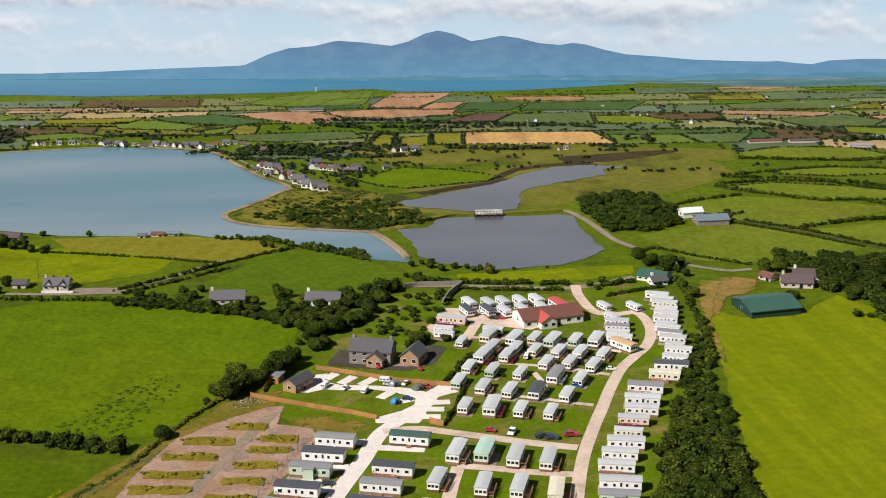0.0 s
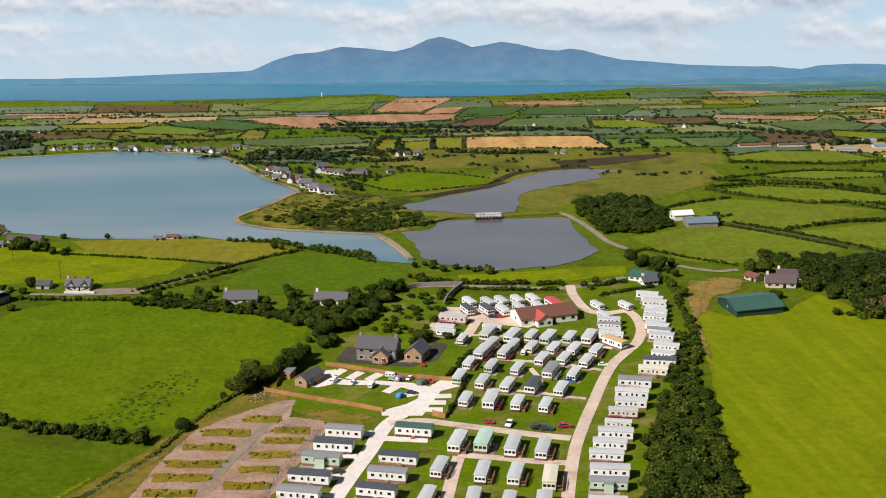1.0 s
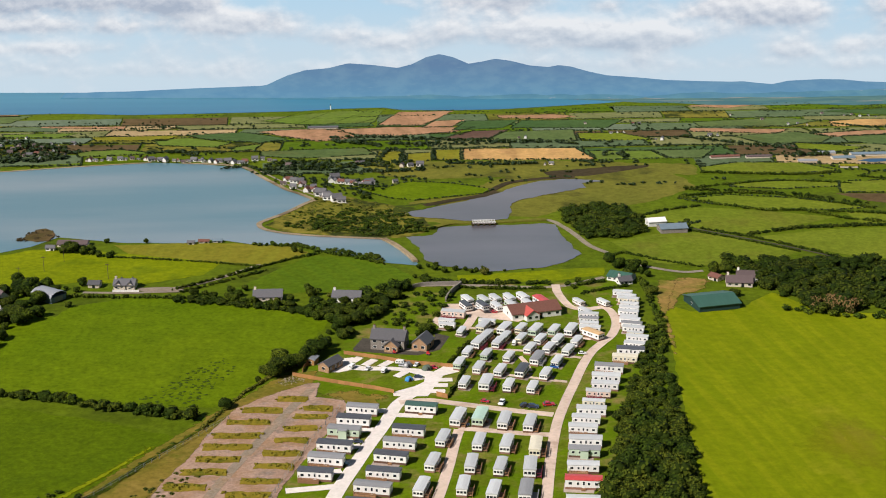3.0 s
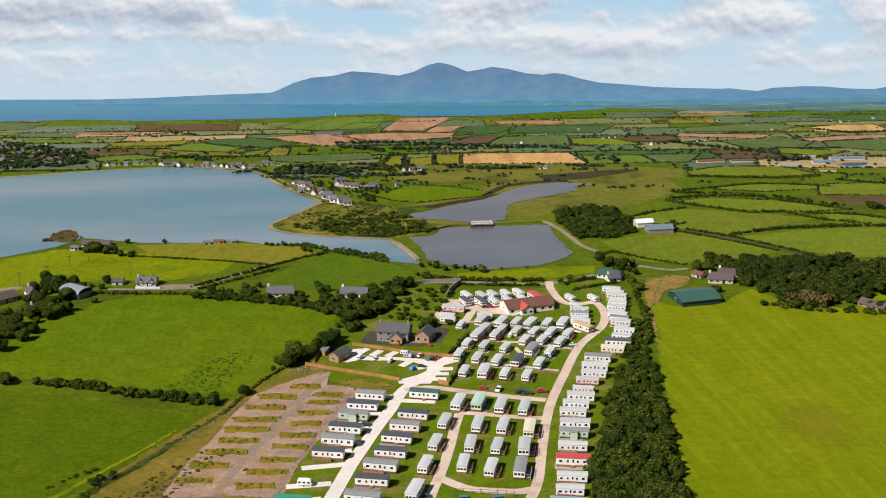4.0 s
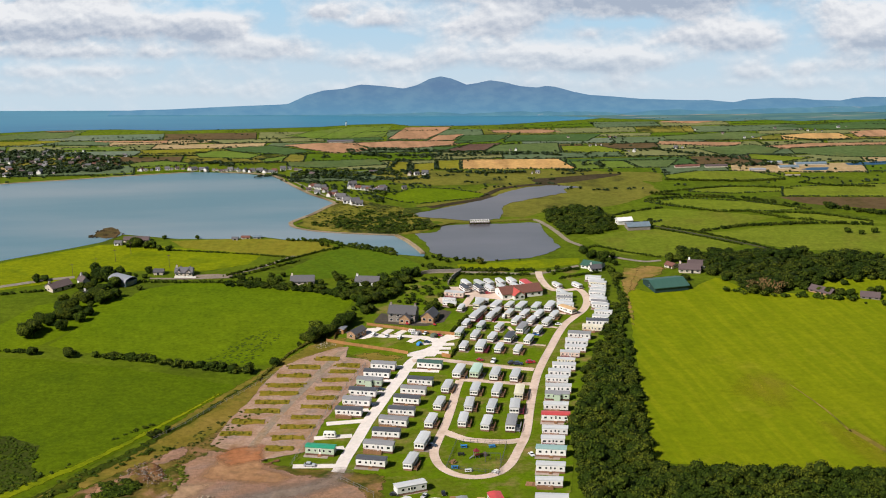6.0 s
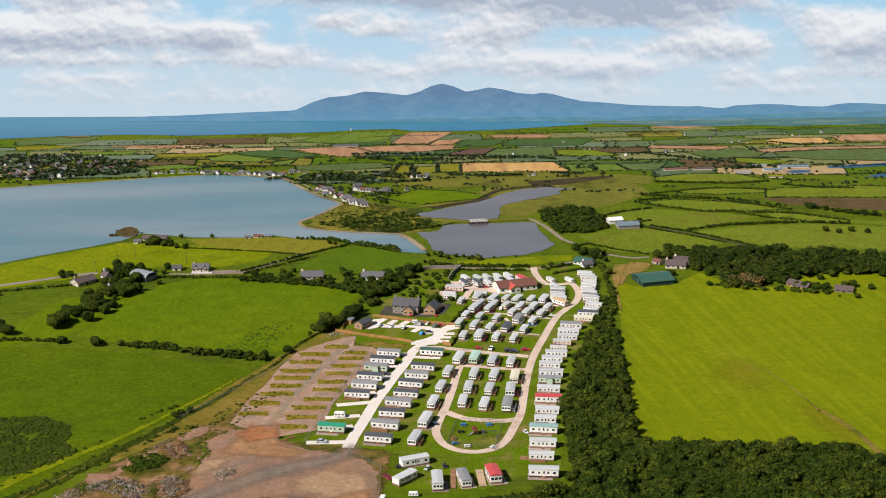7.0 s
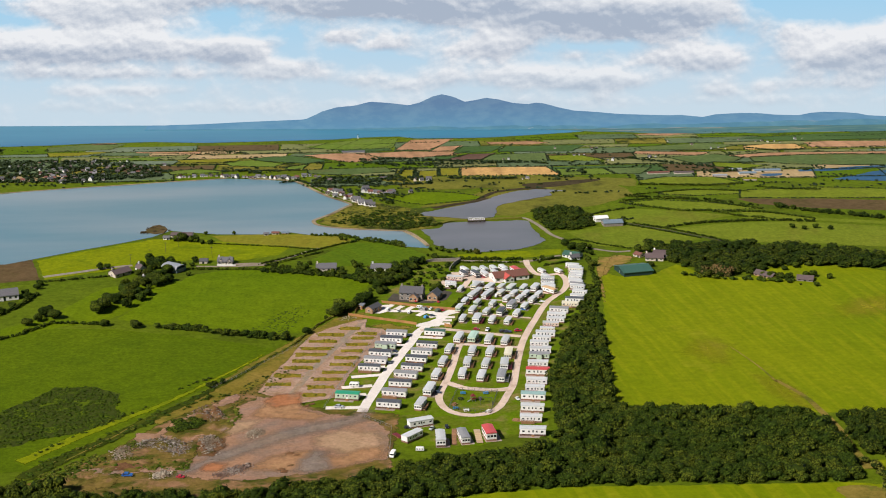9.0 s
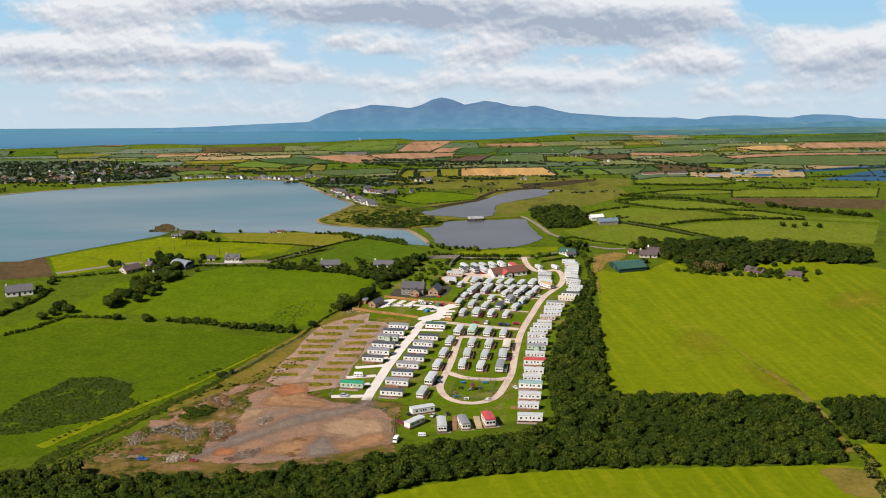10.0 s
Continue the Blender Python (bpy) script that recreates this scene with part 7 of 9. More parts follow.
house("farmhouse", "white gabled farmhouse with mauve-brown roof", [(110.5, 392.0), (118.7, 390.1)], 6.0, 2.8, 5.4, RENDER_WHITE, DARK_TILE, 4)
house("shed", "small tan shed with a red-brown roof", [(101.9, 394.7), (104.4, 391.7)], 4.0, 2.2, 3.6, RENDER_CREAM, TILE_RED, 2, 1, 0)
house("bungalow", "low bungalow with mauve-brown roof", [(150.2, 361.8), (156.5, 355.0)], 5.0, 1.5, 3.4, STONE_TAN, DARK_TILE, 4, 1, 0)
house("bungalow", "low bungalow with grey slate roof", [(166.9, 352.4), (173.4, 350.1)], 6.0, 1.3, 3.0, STONE, DARK_TILE, 3, 1, 0)
house("dormer_house", "white house with grey roof and dormers", [(-89.1, 394.7), (-82.4, 394.3)], 5.4, 2.6, 5.2, RENDER_CREAM, SLATE, 4)
house("dormer", "white gabled dormer wing", [(-88.7, 394.7), (-86.7, 394.5)], 5.6, 2.9, 4.6, RENDER_CREAM, SLATE, 1, 2, 0, True, "house", False)
house("dormer", "white gabled dormer wing", [(-84.9, 394.4), (-82.9, 394.3)], 5.6, 2.9, 4.6, RENDER_CREAM, SLATE, 1, 2, 0, True, "house", False)
house("garage", "small garage with a grey roof", [(-97.6, 396.7), (-94.0, 396.4)], 4.2, 2.2, 3.6, RENDER_CREAM, SLATE, 1, 1, 0)
house("cottage", "cottage with a brown tiled roof", [(-132.5, 376.9), (-126.3, 383.0)], 6.0, 2.4, 4.8, RENDER_CREAM, DARK_TILE, 3)
house("cottage", "white cottage with a steep roof", [(-122.8, 384.1), (-120.2, 385.9)], 5.0, 2.8, 5.2, RENDER_WHITE, DARK_TILE, 2, 1, 1, True)
house("cottage", "white cottage behind dark trees", [(-118.9, 367.8), (-115.7, 368.8)], 5.0, 2.4, 4.4, RENDER_WHITE, SLATE, 2)
house("bungalow", "white bungalow with a grey roof", [(-180.1, 345.5), (-169.0, 348.9)], 7.0, 2.8, 5.4, RENDER_WHITE, SLATE, 5)
house("bungalow", "grey-roofed bungalow among hedges", [(-43.6, 380.3), (-34.7, 380.3)], 6.5, 2.4, 4.8, RENDER_CREAM, SLATE, 4)
house("bungalow", "grey-roofed bungalow behind tall trees", [(-19.1, 378.7), (-10.3, 377.4)], 6.0, 2.6, 4.8, RENDER_WHITE, SLATE, 4)
house("beach_house", "small white house on the point", [(-119.4, 437.9), (-116.5, 437.7)], 3.0, 2.0, 3.2, RENDER_WHITE, SLATE, 2, 1, 0)
house("beach_house", "low dark-roofed house behind the point", [(-116.3, 442.4), (-106.0, 441.7)], 5.0, 1.8, 3.4, RENDER_CREAM, DARK_TILE, 4, 1, 0)
house("shore_hut", "white hut by the bay", [(-71.3, 442.6), (-69.0, 442.4)], 2.0, 1.4, 2.2, RENDER_WHITE, SLATE, 1, 1, 0)
house("shore_hut", "red-roofed hut by the bay", [(-67.5, 443.9), (-64.0, 443.7)], 2.0, 1.4, 2.2, RENDER_WHITE, TILE_RED, 2, 1, 0)
house("shore_hut", "pale hut by the bay", [(-62.7, 444.4), (-59.5, 444.2)], 2.0, 1.3, 2.0, RENDER_CREAM, BARN_BLUE, 2, 1, 0)


def curved_barn():
    m, L = by_edge(*[(-106.2, 381.7), (-102.4, 386.8)], 9.0)
    b = thing("curved_barn", "grey barn with a curved metal roof", "barn", m)
    W, arc = L / 2, []
    for k in range(13):
        a = pi * k / 12
        arc.append((W * 1.05 * cos(a), 1.7 + 1.6 * sin(a)))
    part("roof", prism(arc + [(-W * 0.98, 1.7)] + [(W * 0.98 * cos(pi - pi * k / 12), 1.6 + 1.5 * sin(pi * k / 12)) for k in range(1, 12)] + [(W * 0.98, 1.7)], -4.6, 4.6), SHEET_GREY, b)
    part("wall", box(-W * 0.95, W * 0.95, -4.4, 4.4, 0, 1.8), BARN_BLUE, b)
    part("door", box(-1.6, 1.6, -4.46, -4.38, 0, 1.7), METAL, b, "grey sliding door")


curved_barn()

# the village and far farms: small houses along the shore and on the slope
VILLAGE = []
VILLAGE += [(-42.0, 550.9), (-42.5, 528.7), (-40.6, 527.5), (-38.4, 525.3), (-35.6, 519.0), (-33.0, 515.9), (-30.8, 511.8), (-29.0, 508.6), (-26.9, 504.6), (-24.8, 502.5), (-23.7, 525.3), (-21.7, 524.1), (-19.5, 522.9), (-16.4, 521.7), (-13.9, 520.5), (-11.4, 518.3), (-9.3, 519.2), (-7.2, 521.1), (-20.7, 496.6), (-18.7, 494.5), (-13.5, 555.4), (-11.3, 554.1), (8.6, 548.3), (2.1, 522.4)]
VILLAGE += [(-56.9, 563.0), (-53.9, 563.9), (-50.6, 561.4), (-48.4, 560.1), (-80.3, 562.5), (-77.8, 561.2), (-75.4, 561.0), (-72.8, 559.7), (-70.4, 559.5), (-68.0, 559.4), (-65.5, 558.1), (-63.0, 557.9), (-60.7, 558.8), (-102.2, 565.2), (-99.8, 565.0), (-97.2, 563.7), (-94.7, 563.5), (-90.9, 563.3), (-126.6, 565.9), (-124.1, 565.7), (-121.6, 565.5), (-119.3, 566.4), (-111.9, 567.0), (-109.3, 568.0)]
VILLAGE += [(-106.4, 566.6), (-86.9, 560.8), (-84.3, 561.7), (-149.4, 597.8), (-145.6, 595.1), (-139.5, 597.0), (-193.6, 608.4), (-189.4, 608.1), (-186.7, 609.1), (-166.9, 608.8), (-162.8, 609.8), (64.8, 547.5), (67.6, 548.4), (100.6, 603.8), (103.6, 604.9), (106.5, 604.7), (5.2, 548.5), (12.7, 549.1), (184.8, 616.9), (189.5, 617.9), (193.2, 615.0), (215.9, 633.5), (219.7, 634.6), (222.8, 631.6)]
VILLAGE += [(227.1, 632.6), (229.9, 629.7), (206.5, 638.4), (175.2, 627.1), (162.4, 637.6), (241.5, 638.5), (246.3, 639.6), (118.6, 590.0), (121.4, 589.8), (143.9, 595.6), (147.5, 595.3), (113.4, 622.4), (116.4, 622.1), (91.5, 624.1), (58.2, 597.0), (61.1, 596.8)]
VILLAGE += [(q[0], q[1]) for q in along([(-129.3, 566.1), (-109.2, 566.8), (-95.2, 563.6), (-81.7, 562.6), (-59.8, 557.6)], 3.4, 1, 1, 61, 0.5, 0.2)]
VILLAGE += [(q[0], q[1]) for q in fill([(-45.6, 540.4), (-37.3, 529.4), (-26.5, 510.4), (-13.8, 494.2), (-23.7, 494.9), (-34.1, 511.0), (-43.4, 521.6)], 5.6, 1, 1, 62, 0.3)]
VILLAGE += [(q[0], q[1]) for q in fill([(-25.6, 530.5), (-11.3, 527.4), (-3.6, 516.7), (-13.9, 513.5), (-22.8, 520.1)], 5.6, 1, 1, 63, 0.35)]
vr = random.Random(5)
VTYPES = []
for k, (w, rf, lab) in enumerate(((RENDER_WHITE, SLATE, "small white village house with slate roof"), (RENDER_CREAM, SLATE, "small cream village house with slate roof"), (RENDER_WHITE, TILE_RED, "small white village house with red roof"), (RENDER_CREAM, DARK_TILE, "small cream village house with brown roof"))):
    VTYPES.append(house("village_house", lab, [(-1.3, 0), (1.3, 0)], 1.6, 1.0, 1.8, w, rf, 2, 1, 0, False, "house", False, 0.08, "village houses"))
TOWN_AREA = [(-252.1, 562.6), (-264.3, 612.5), (-217.2, 614.7), (-182.5, 612.5), (-151.4, 598.7), (-133.6, 583.2), (-136.8, 569.6), (-162.7, 563.2), (-192.9, 557.1)]
TOWN = fill(TOWN_AREA, 7.4, 1, 1, 17, 0.40)
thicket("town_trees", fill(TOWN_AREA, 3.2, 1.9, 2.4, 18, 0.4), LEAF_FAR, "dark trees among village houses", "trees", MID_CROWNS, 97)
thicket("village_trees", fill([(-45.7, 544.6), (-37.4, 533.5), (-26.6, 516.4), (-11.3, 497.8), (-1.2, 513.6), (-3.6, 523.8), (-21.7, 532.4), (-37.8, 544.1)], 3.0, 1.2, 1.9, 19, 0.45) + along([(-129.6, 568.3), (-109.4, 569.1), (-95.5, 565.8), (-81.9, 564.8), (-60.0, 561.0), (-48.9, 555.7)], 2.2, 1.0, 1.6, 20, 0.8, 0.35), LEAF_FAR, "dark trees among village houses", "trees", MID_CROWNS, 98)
first = [True] * 4
for n, p in enumerate(list(VILLAGE) + [(q[0], q[1]) for q in TOWN]):
    k = vr.choice((0, 0, 1, 2, 3, 1) if n < len(VILLAGE) else (3, 3, 1, 0, 0, 2))
    m = pose(p[0], p[1], 0.05, 0, 0, vr.uniform(-25, 25) + vr.choice((0, 0, 90))) @ Matrix.Scale(max(0.42, min(1.0, 1 - (p[1] - 500) / 190)) * (vr.uniform(0.85, 1.45) if n < len(VILLAGE) else vr.uniform(1.0, 1.7)), 4)
    if first[k]:
        VTYPES[k].matrix_basis = m
        first[k] = False
    else:
        copy_thing(VTYPES[k], m)
for e, d, lab, rf in (([(-37.0, 620.6), (-23.1, 620.9)], 4, "long dark farm sheds on the rise", SLATE), ([(186.6, 548.6), (196.2, 549.0)], 5, "long blue-grey farm shed far off", BARN_BLUE), ([(196.3, 554.6), (211.5, 554.7)], 5, "long blue-grey farm shed far off", BARN_BLUE), ([(183.5, 557.9), (190.4, 558.5)], 4, "far farm shed with pale roof", SHEET_GREY), ([(135.9, 553.4), (148.4, 554.8)], 3, "far red-roofed farm buildings", TILE_RED), ([(150.9, 553.4), (161.9, 553.8)], 3, "far brown-roofed farm buildings", DARK_TILE), ([(185.8, 535.4), (193.0, 534.9)], 4, "far pale green farm shed", GRASS_YELLOW), ([(170.9, 545.3), (178.8, 544.7)], 3, "far grey farm shed", SHEET_GREY)):
    house("far_shed", lab, e, d, 1.5, 2.4, RENDER_CREAM, rf, 0, 1, 0, False, "barn", False, 0.1)


def lighthouse():
    spot = (-27.7, 662.1)
    t = thing("lighthouse", "slim white lighthouse on the far shore", "lighthouse", pose(*spot, 0.1) @ Matrix.Scale(near(spot[1]), 4))
    bm = bmesh.new()
    bmesh.ops.create_cone(bm, cap_ends=True, segments=12, radius1=0.42, radius2=0.27, depth=3.2, matrix=Matrix.Translation((0, 0, 1.6)))
    part("tower", bm, RENDER_WHITE, t)
    bm = bmesh.new()
    bmesh.ops.create_cone(bm, cap_ends=True, segments=12, radius1=0.32, radius2=0.15, depth=0.7, matrix=Matrix.Translation((0, 0, 3.55)))
    part("lantern", bm, GLASS, t)


lighthouse()


def causeway_bridge():
    (ax, ay), (bx, by) = [(29.5, 460.6), (37.6, 460.9)]
    ang, L = atan2(by - ay, bx - ax), hypot(bx - ax, by - ay)
    b = thing("causeway_bridge", "low bridge with white rails over the sluice", "bridge", pose((ax + bx) / 2, (ay + by) / 2, 0.1, 0, 0, math.degrees(ang)) @ Matrix.Diagonal((1, 1, 0.6, 1)))
    part("deck", box(-L / 2, L / 2, -1.4, 1.4, 1.3, 1.7), STONE, b)
    for k in range(5):
        x = -L / 2 + L * k / 4
        part("pier", box(x - 0.35, x + 0.35, -1.3, 1.3, -0.1, 1.3), MUD, b)
    for s in (-1.3, 1.3):
        for z in (2.1, 2.6):
            part("rail", box(-L / 2, L / 2, s - 0.08, s + 0.08, z, z + 0.16), FRAME, b)
        for k in range(9):
            x = -L / 2 + L * k / 8
            part("post", box(x - 0.08, x + 0.08, s - 0.08, s + 0.08, 1.7, 2.7), FRAME, b)


causeway_bridge()
strip("causeway", [(15.1, 458.1), (21.9, 462.8), (29.6, 463.2), (37.7, 463.5), (45.9, 464.7), (56.8, 465.7)], 3.0, 0.55, MARSH, "grassy causeway between the ponds", "bank", thick=0.5)
strip("causeway", [(-2.7, 444.4), (1.3, 436.9), (5.6, 425.6), (7.8, 417.8)], 2.0, 0.8, SHORE, "stone causeway between bay and pond", "bank", thick=0.7)
strip("parapet", [(6.3, 391.2), (10.1, 393.0), (16.5, 393.3), (21.9, 393.7)], 0.5, 1.3, STONE, "dark stone parapet wall of the road", "wall", thick=1.2)
strip("boundary_wall", [(21.8, 392.2), (18.3, 384.9), (16.2, 377.1)], 0.5, 1.6, STONE, "dark stone boundary wall by the entrance", "wall", thick=1.5)
strip("boundary_wall", [(-89.1, 392.7), (-85.3, 392.4), (-80.7, 392.1)], 0.4, 0.7, RENDER_WHITE, "low white garden wall by the house", "wall", thick=0.6)


# ---------- fences ----------
def panel_fence(pts, high, material, label, step=1.9):
    f = thing("timber_fence", label, "fence")
    for a, b in zip(pts, pts[1:]):
        ax, ay = a
        d = hypot(b[0] - ax, b[1] - ay)
        n = max(1, round(d / step))
        ang = atan2(b[1] - ay, b[0] - ax)
        for k in range(n):
            m = pose(ax + (b[0] - ax) * k / n, ay + (b[1] - ay) * k / n, 0.1, 0, 0, math.degrees(ang))
            p = part("panel", box(0.08, d / n - 0.02, -0.03, 0.03, 0.05, high - 0.1), material, f)
            p.matrix_basis = m
            q = part("post", box(-0.06, 0.06, -0.06, 0.06, 0, high), material, f)
            q.matrix_basis = m
    return f


panel_fence([(-28.1, 318.1), (-22.2, 315.0), (-13.8, 310.9), (-5.6, 307.2), (-0.5, 304.3)], 1.2, TIMBER, "orange timber panel fence beside the pitches")
panel_fence([(-25.5, 320.4), (-25.0, 324.4), (-23.3, 327.0)], 1.2, TIMBER, "orange timber screen beside the cabin")
panel_fence([(-14.4, 333.7), (-5.3, 329.8), (4.0, 325.3), (16.4, 321.8)], 1.2, TIMBER, "orange timber panel fence behind the touring area")


def rail_fence(pts, label, high=1.3, step=2.6, metal=METAL):
    f = thing("wire_fence", label, "fence")
    for a, b in zip(pts, pts[1:]):
        d = hypot(b[0] - a[0], b[1] - a[1])
        n = max(1, round(d / step))
        ang = math.degrees(atan2(b[1] - a[1], b[0] - a[0]))
        for k in range(n):
            q = part("post", box(-0.05, 0.05, -0.05, 0.05, 0, high), metal, f)
            q.matrix_basis = pose(a[0] + (b[0] - a[0]) * k / n, a[1] + (b[1] - a[1]) * k / n, 0.1, 0, 0, ang)
        for z in (0.5, high - 0.05):
            q = part("rail", box(0, d, -0.025, 0.025, z - 0.03, z + 0.03), metal, f)
            q.matrix_basis = pose(a[0], a[1], 0.1, 0, 0, ang)
    return f


panel_fence([(10.7, 301.7), (13.5, 299.8)], 1.5, TIMBER, "short orange timber screen by the pads")
rail_fence([(-20.9, 208.9), (-11.8, 198.5), (-12.2, 184.8), (-13.3, 171.8)], "weathered post and wire fence beside the yard", 1.2, 3.0)
PLAY = [(12.0, 231.9), (26.4, 229.5), (22.6, 209.5), (8.4, 214.5)]
rail_fence(PLAY + PLAY[:1], "dark metal fence round the playground", 1.2, 2.0, DARK_METAL)
rail_fence([(-14.7, 294.7), (-21.4, 274.0), (-25.9, 256.9), (-30.1, 239.0), (-35.3, 217.1)], "wire fence between pitches and waste ground")
rail_fence([(-42.9, 289.5), (-55.8, 269.0), (-68.1, 249.6), (-76.0, 238.5)], "old post fence along the waste ground", 1.1, 3.0)


# ---------- playground ----------
def play_tower(spot):
    t = thing("play_tower", "climbing tower with a dark red peaked roof", "playground", pose(*spot, 0.1, 0, 0, 20) @ Matrix.Scale(0.75, 4))
    for x in (-0.8, 0.8):
        for y in (-0.8, 0.8):
            part("post", box(x - 0.08, x + 0.08, y - 0.08, y + 0.08, 0, 2.9), METAL, t)
    part("platform", box(-0.95, 0.95, -0.95, 0.95, 1.2, 1.35), DECK, t)
    bm = bmesh.new()
    bmesh.ops.create_cone(bm, cap_ends=True, segments=4, radius1=1.6, radius2=0.05, depth=1.2, matrix=Matrix.Translation((0, 0, 3.4)) @ Matrix.Rotation(pi / 4, 4, 'Z'))
    part("roof", bm, DECK_RED, t, "dark red peaked roof")
    part("slide", prism([(-2.9, 0.1), (-0.9, 1.2), (-0.9, 1.35), (-2.9, 0.25)], -0.35, 0.35), METAL, t)
    part("bridge", box(0.9, 3.0, -0.4, 0.4, 1.15, 1.3), DECK, t)
    part("landing", box(3.0, 4.2, -0.8, 0.8, 0.1, 1.4), DARK_TILE, t)
    part("panel", box(-0.95, 0.95, -0.98, -0.9, 1.35, 2.0), DECK_RED, t)


def swing_set(spot, turn):
    s = thing("swing_set", "dark metal swing frame with two seats", "playground", pose(*spot, 0.1, 0, 0, turn))
    part("beam", box(-2.2, 2.2, -0.07, 0.07, 2.3, 2.44), DARK_METAL, s)
    for x in (-2.1, 2.1):
        for y in (-1, 1):
            bm = prism([(y * 0.95 - 0.06, 0), (y * 0.95 + 0.06, 0), (0.06, 2.35), (-0.06, 2.35)], x - 0.06, x + 0.06)
            bmesh.ops.rotate(bm, verts=bm.verts, matrix=Matrix.Rotation(-pi / 2, 3, 'Z'))
            part("leg", bm, DARK_METAL, s)
    for x in (-0.9, 0.9):
        part("seat", box(x - 0.25, x + 0.25, -0.12, 0.12, 0.5, 0.56), BLACK, s)
        for e in (-0.22, 0.22):
            part("chain", box(x + e - 0.015, x + e + 0.015, -0.015, 0.015, 0.55, 2.32), DARK_METAL, s)


def bench(spot, turn, material, label):
    b = thing("picnic_bench", label, "bench", pose(*spot, 0.1, 0, 0, turn), "picnic benches")
    part("tabletop", box(-0.95, 0.95, -0.38, 0.38, 0.70, 0.77), material, b)
    for s in (-0.75, 0.75):
        part("seat", box(-0.95, 0.95, s - 0.14, s + 0.14, 0.42, 0.47), material, b)
        part("leg", box(s - 0.06, s + 0.06, -0.8, 0.8, 0.3, 0.4), material, b)
        part("leg", box(s - 0.06, s + 0.06, -0.3, 0.3, 0, 0.72), material, b)


play_tower((17.2, 221.2))
swing_set((21.7, 218.8), -6)
bench((14.0, 228.3), 0, BLUE, "blue picnic bench on the grass")
bench((10.7, 214.4), -8, BLUE, "blue picnic bench on the grass")
bench((22.1, 227.9), 10, BLUE, "small blue play table on the grass")
bench((12.9, 222.9), 5, BLACK, "dark picnic bench on the grass")
bench((14.3, 212.1), 5, FRAME, "white play seat on the grass")
bench((21.9, 210.9), 60, FRAME, "white play seat on the grass")
bench((10.4, 218.0), 60, DECK, "brown play seat on the grass")


# ---------- vehicles ----------
def wheel(x, y, r, parent):
    bm = bmesh.new()
    m = Matrix.Translation((x, y, r)) @ Matrix.Rotation(pi / 2, 4, 'Y')
    bmesh.ops.create_cone(bm, cap_ends=True, segments=12, radius1=r, radius2=r, depth=0.2, matrix=m)
    w = part("wheel", bm, BLACK, parent)
    bm = bmesh.new()
    bmesh.ops.create_cone(bm, cap_ends=True, segments=8, radius1=r * 0.6, radius2=r * 0.6, depth=0.22, matrix=m)
    part("rim", bm, METAL, w)


def car(material, label, tall=0.0):
    c = thing("car", label, "car", group="parked cars")
    W = 0.88
    side = [(-2.1, 0.3), (-2.1, 0.75 + tall), (-1.9, 0.85 + tall), (-1.0, 0.92 + tall), (1.7, 0.92 + tall), (2.05, 0.8 + tall), (2.1, 0.3)]
    bm = prism(side, -W, W)
    bmesh.ops.rotate(bm, verts=bm.verts, matrix=Matrix.Rotation(pi / 2, 3, 'Z'))
    bmesh.ops.bevel(bm, geom=list(bm.edges), offset=0.07, segments=1, affect='EDGES')
    part("body", bm, material, c)
    top = [(-1.0, 0.9 + tall), (-0.35, 1.38 + tall), (1.1, 1.40 + tall), (1.75, 0.9 + tall)]
    bm = prism(top, -W + 0.1, W - 0.1)
    bmesh.ops.rotate(bm, verts=bm.verts, matrix=Matrix.Rotation(pi / 2, 3, 'Z'))
    part("cabin_glass", bm, GLASS, c, "dark car windows")
    bm = prism([(-0.38, 1.36 + tall), (-0.3, 1.44 + tall), (1.08, 1.46 + tall), (1.2, 1.36 + tall)], -W + 0.08, W - 0.08)
    bmesh.ops.rotate(bm, verts=bm.verts, matrix=Matrix.Rotation(pi / 2, 3, 'Z'))
    part("roof", bm, material, c)
    for x in (-W + 0.05, W - 0.05):
        for y in (-1.3, 1.3):
            wheel(x, y, 0.31, c)
        part("headlight", box(x - 0.16, x + 0.12, -2.12, -2.05, 0.55, 0.7), FRAME, c)
    return c


def coat(name, rgb):
    return paint(name, rgb, 0.25, 0.5, 0.1, 1.0)


CARS = {"red": (coat("red_car_paint", (0.40, 0.015, 0.03)), "red parked hatchback car"), "black": (coat("black_car_paint", (0.02, 0.02, 0.022)), "black parked hatchback car"),
        "white": (coat("white_car_paint", (0.75, 0.75, 0.75)), "white parked hatchback car"), "silver": (coat("silver_car_paint", (0.45, 0.46, 0.48)), "silver parked estate car"),
        "blue": (coat("blue_car_paint", (0.02, 0.10, 0.35)), "blue parked hatchback car"), "navy": (coat("navy_car_paint", (0.02, 0.03, 0.06)), "dark blue parked car")}
car_done = {}


def put_car(k, spot, turn):
    m = pose(spot[0], spot[1], 0.2, 0, 0, turn) @ Matrix.Scale(0.8 * near(spot[1]), 4)
    if k in car_done:
        return copy_thing(car_done[k], m)
    car_done[k] = car(*CARS[k])
    car_done[k].matrix_basis = m
    return car_done[k]


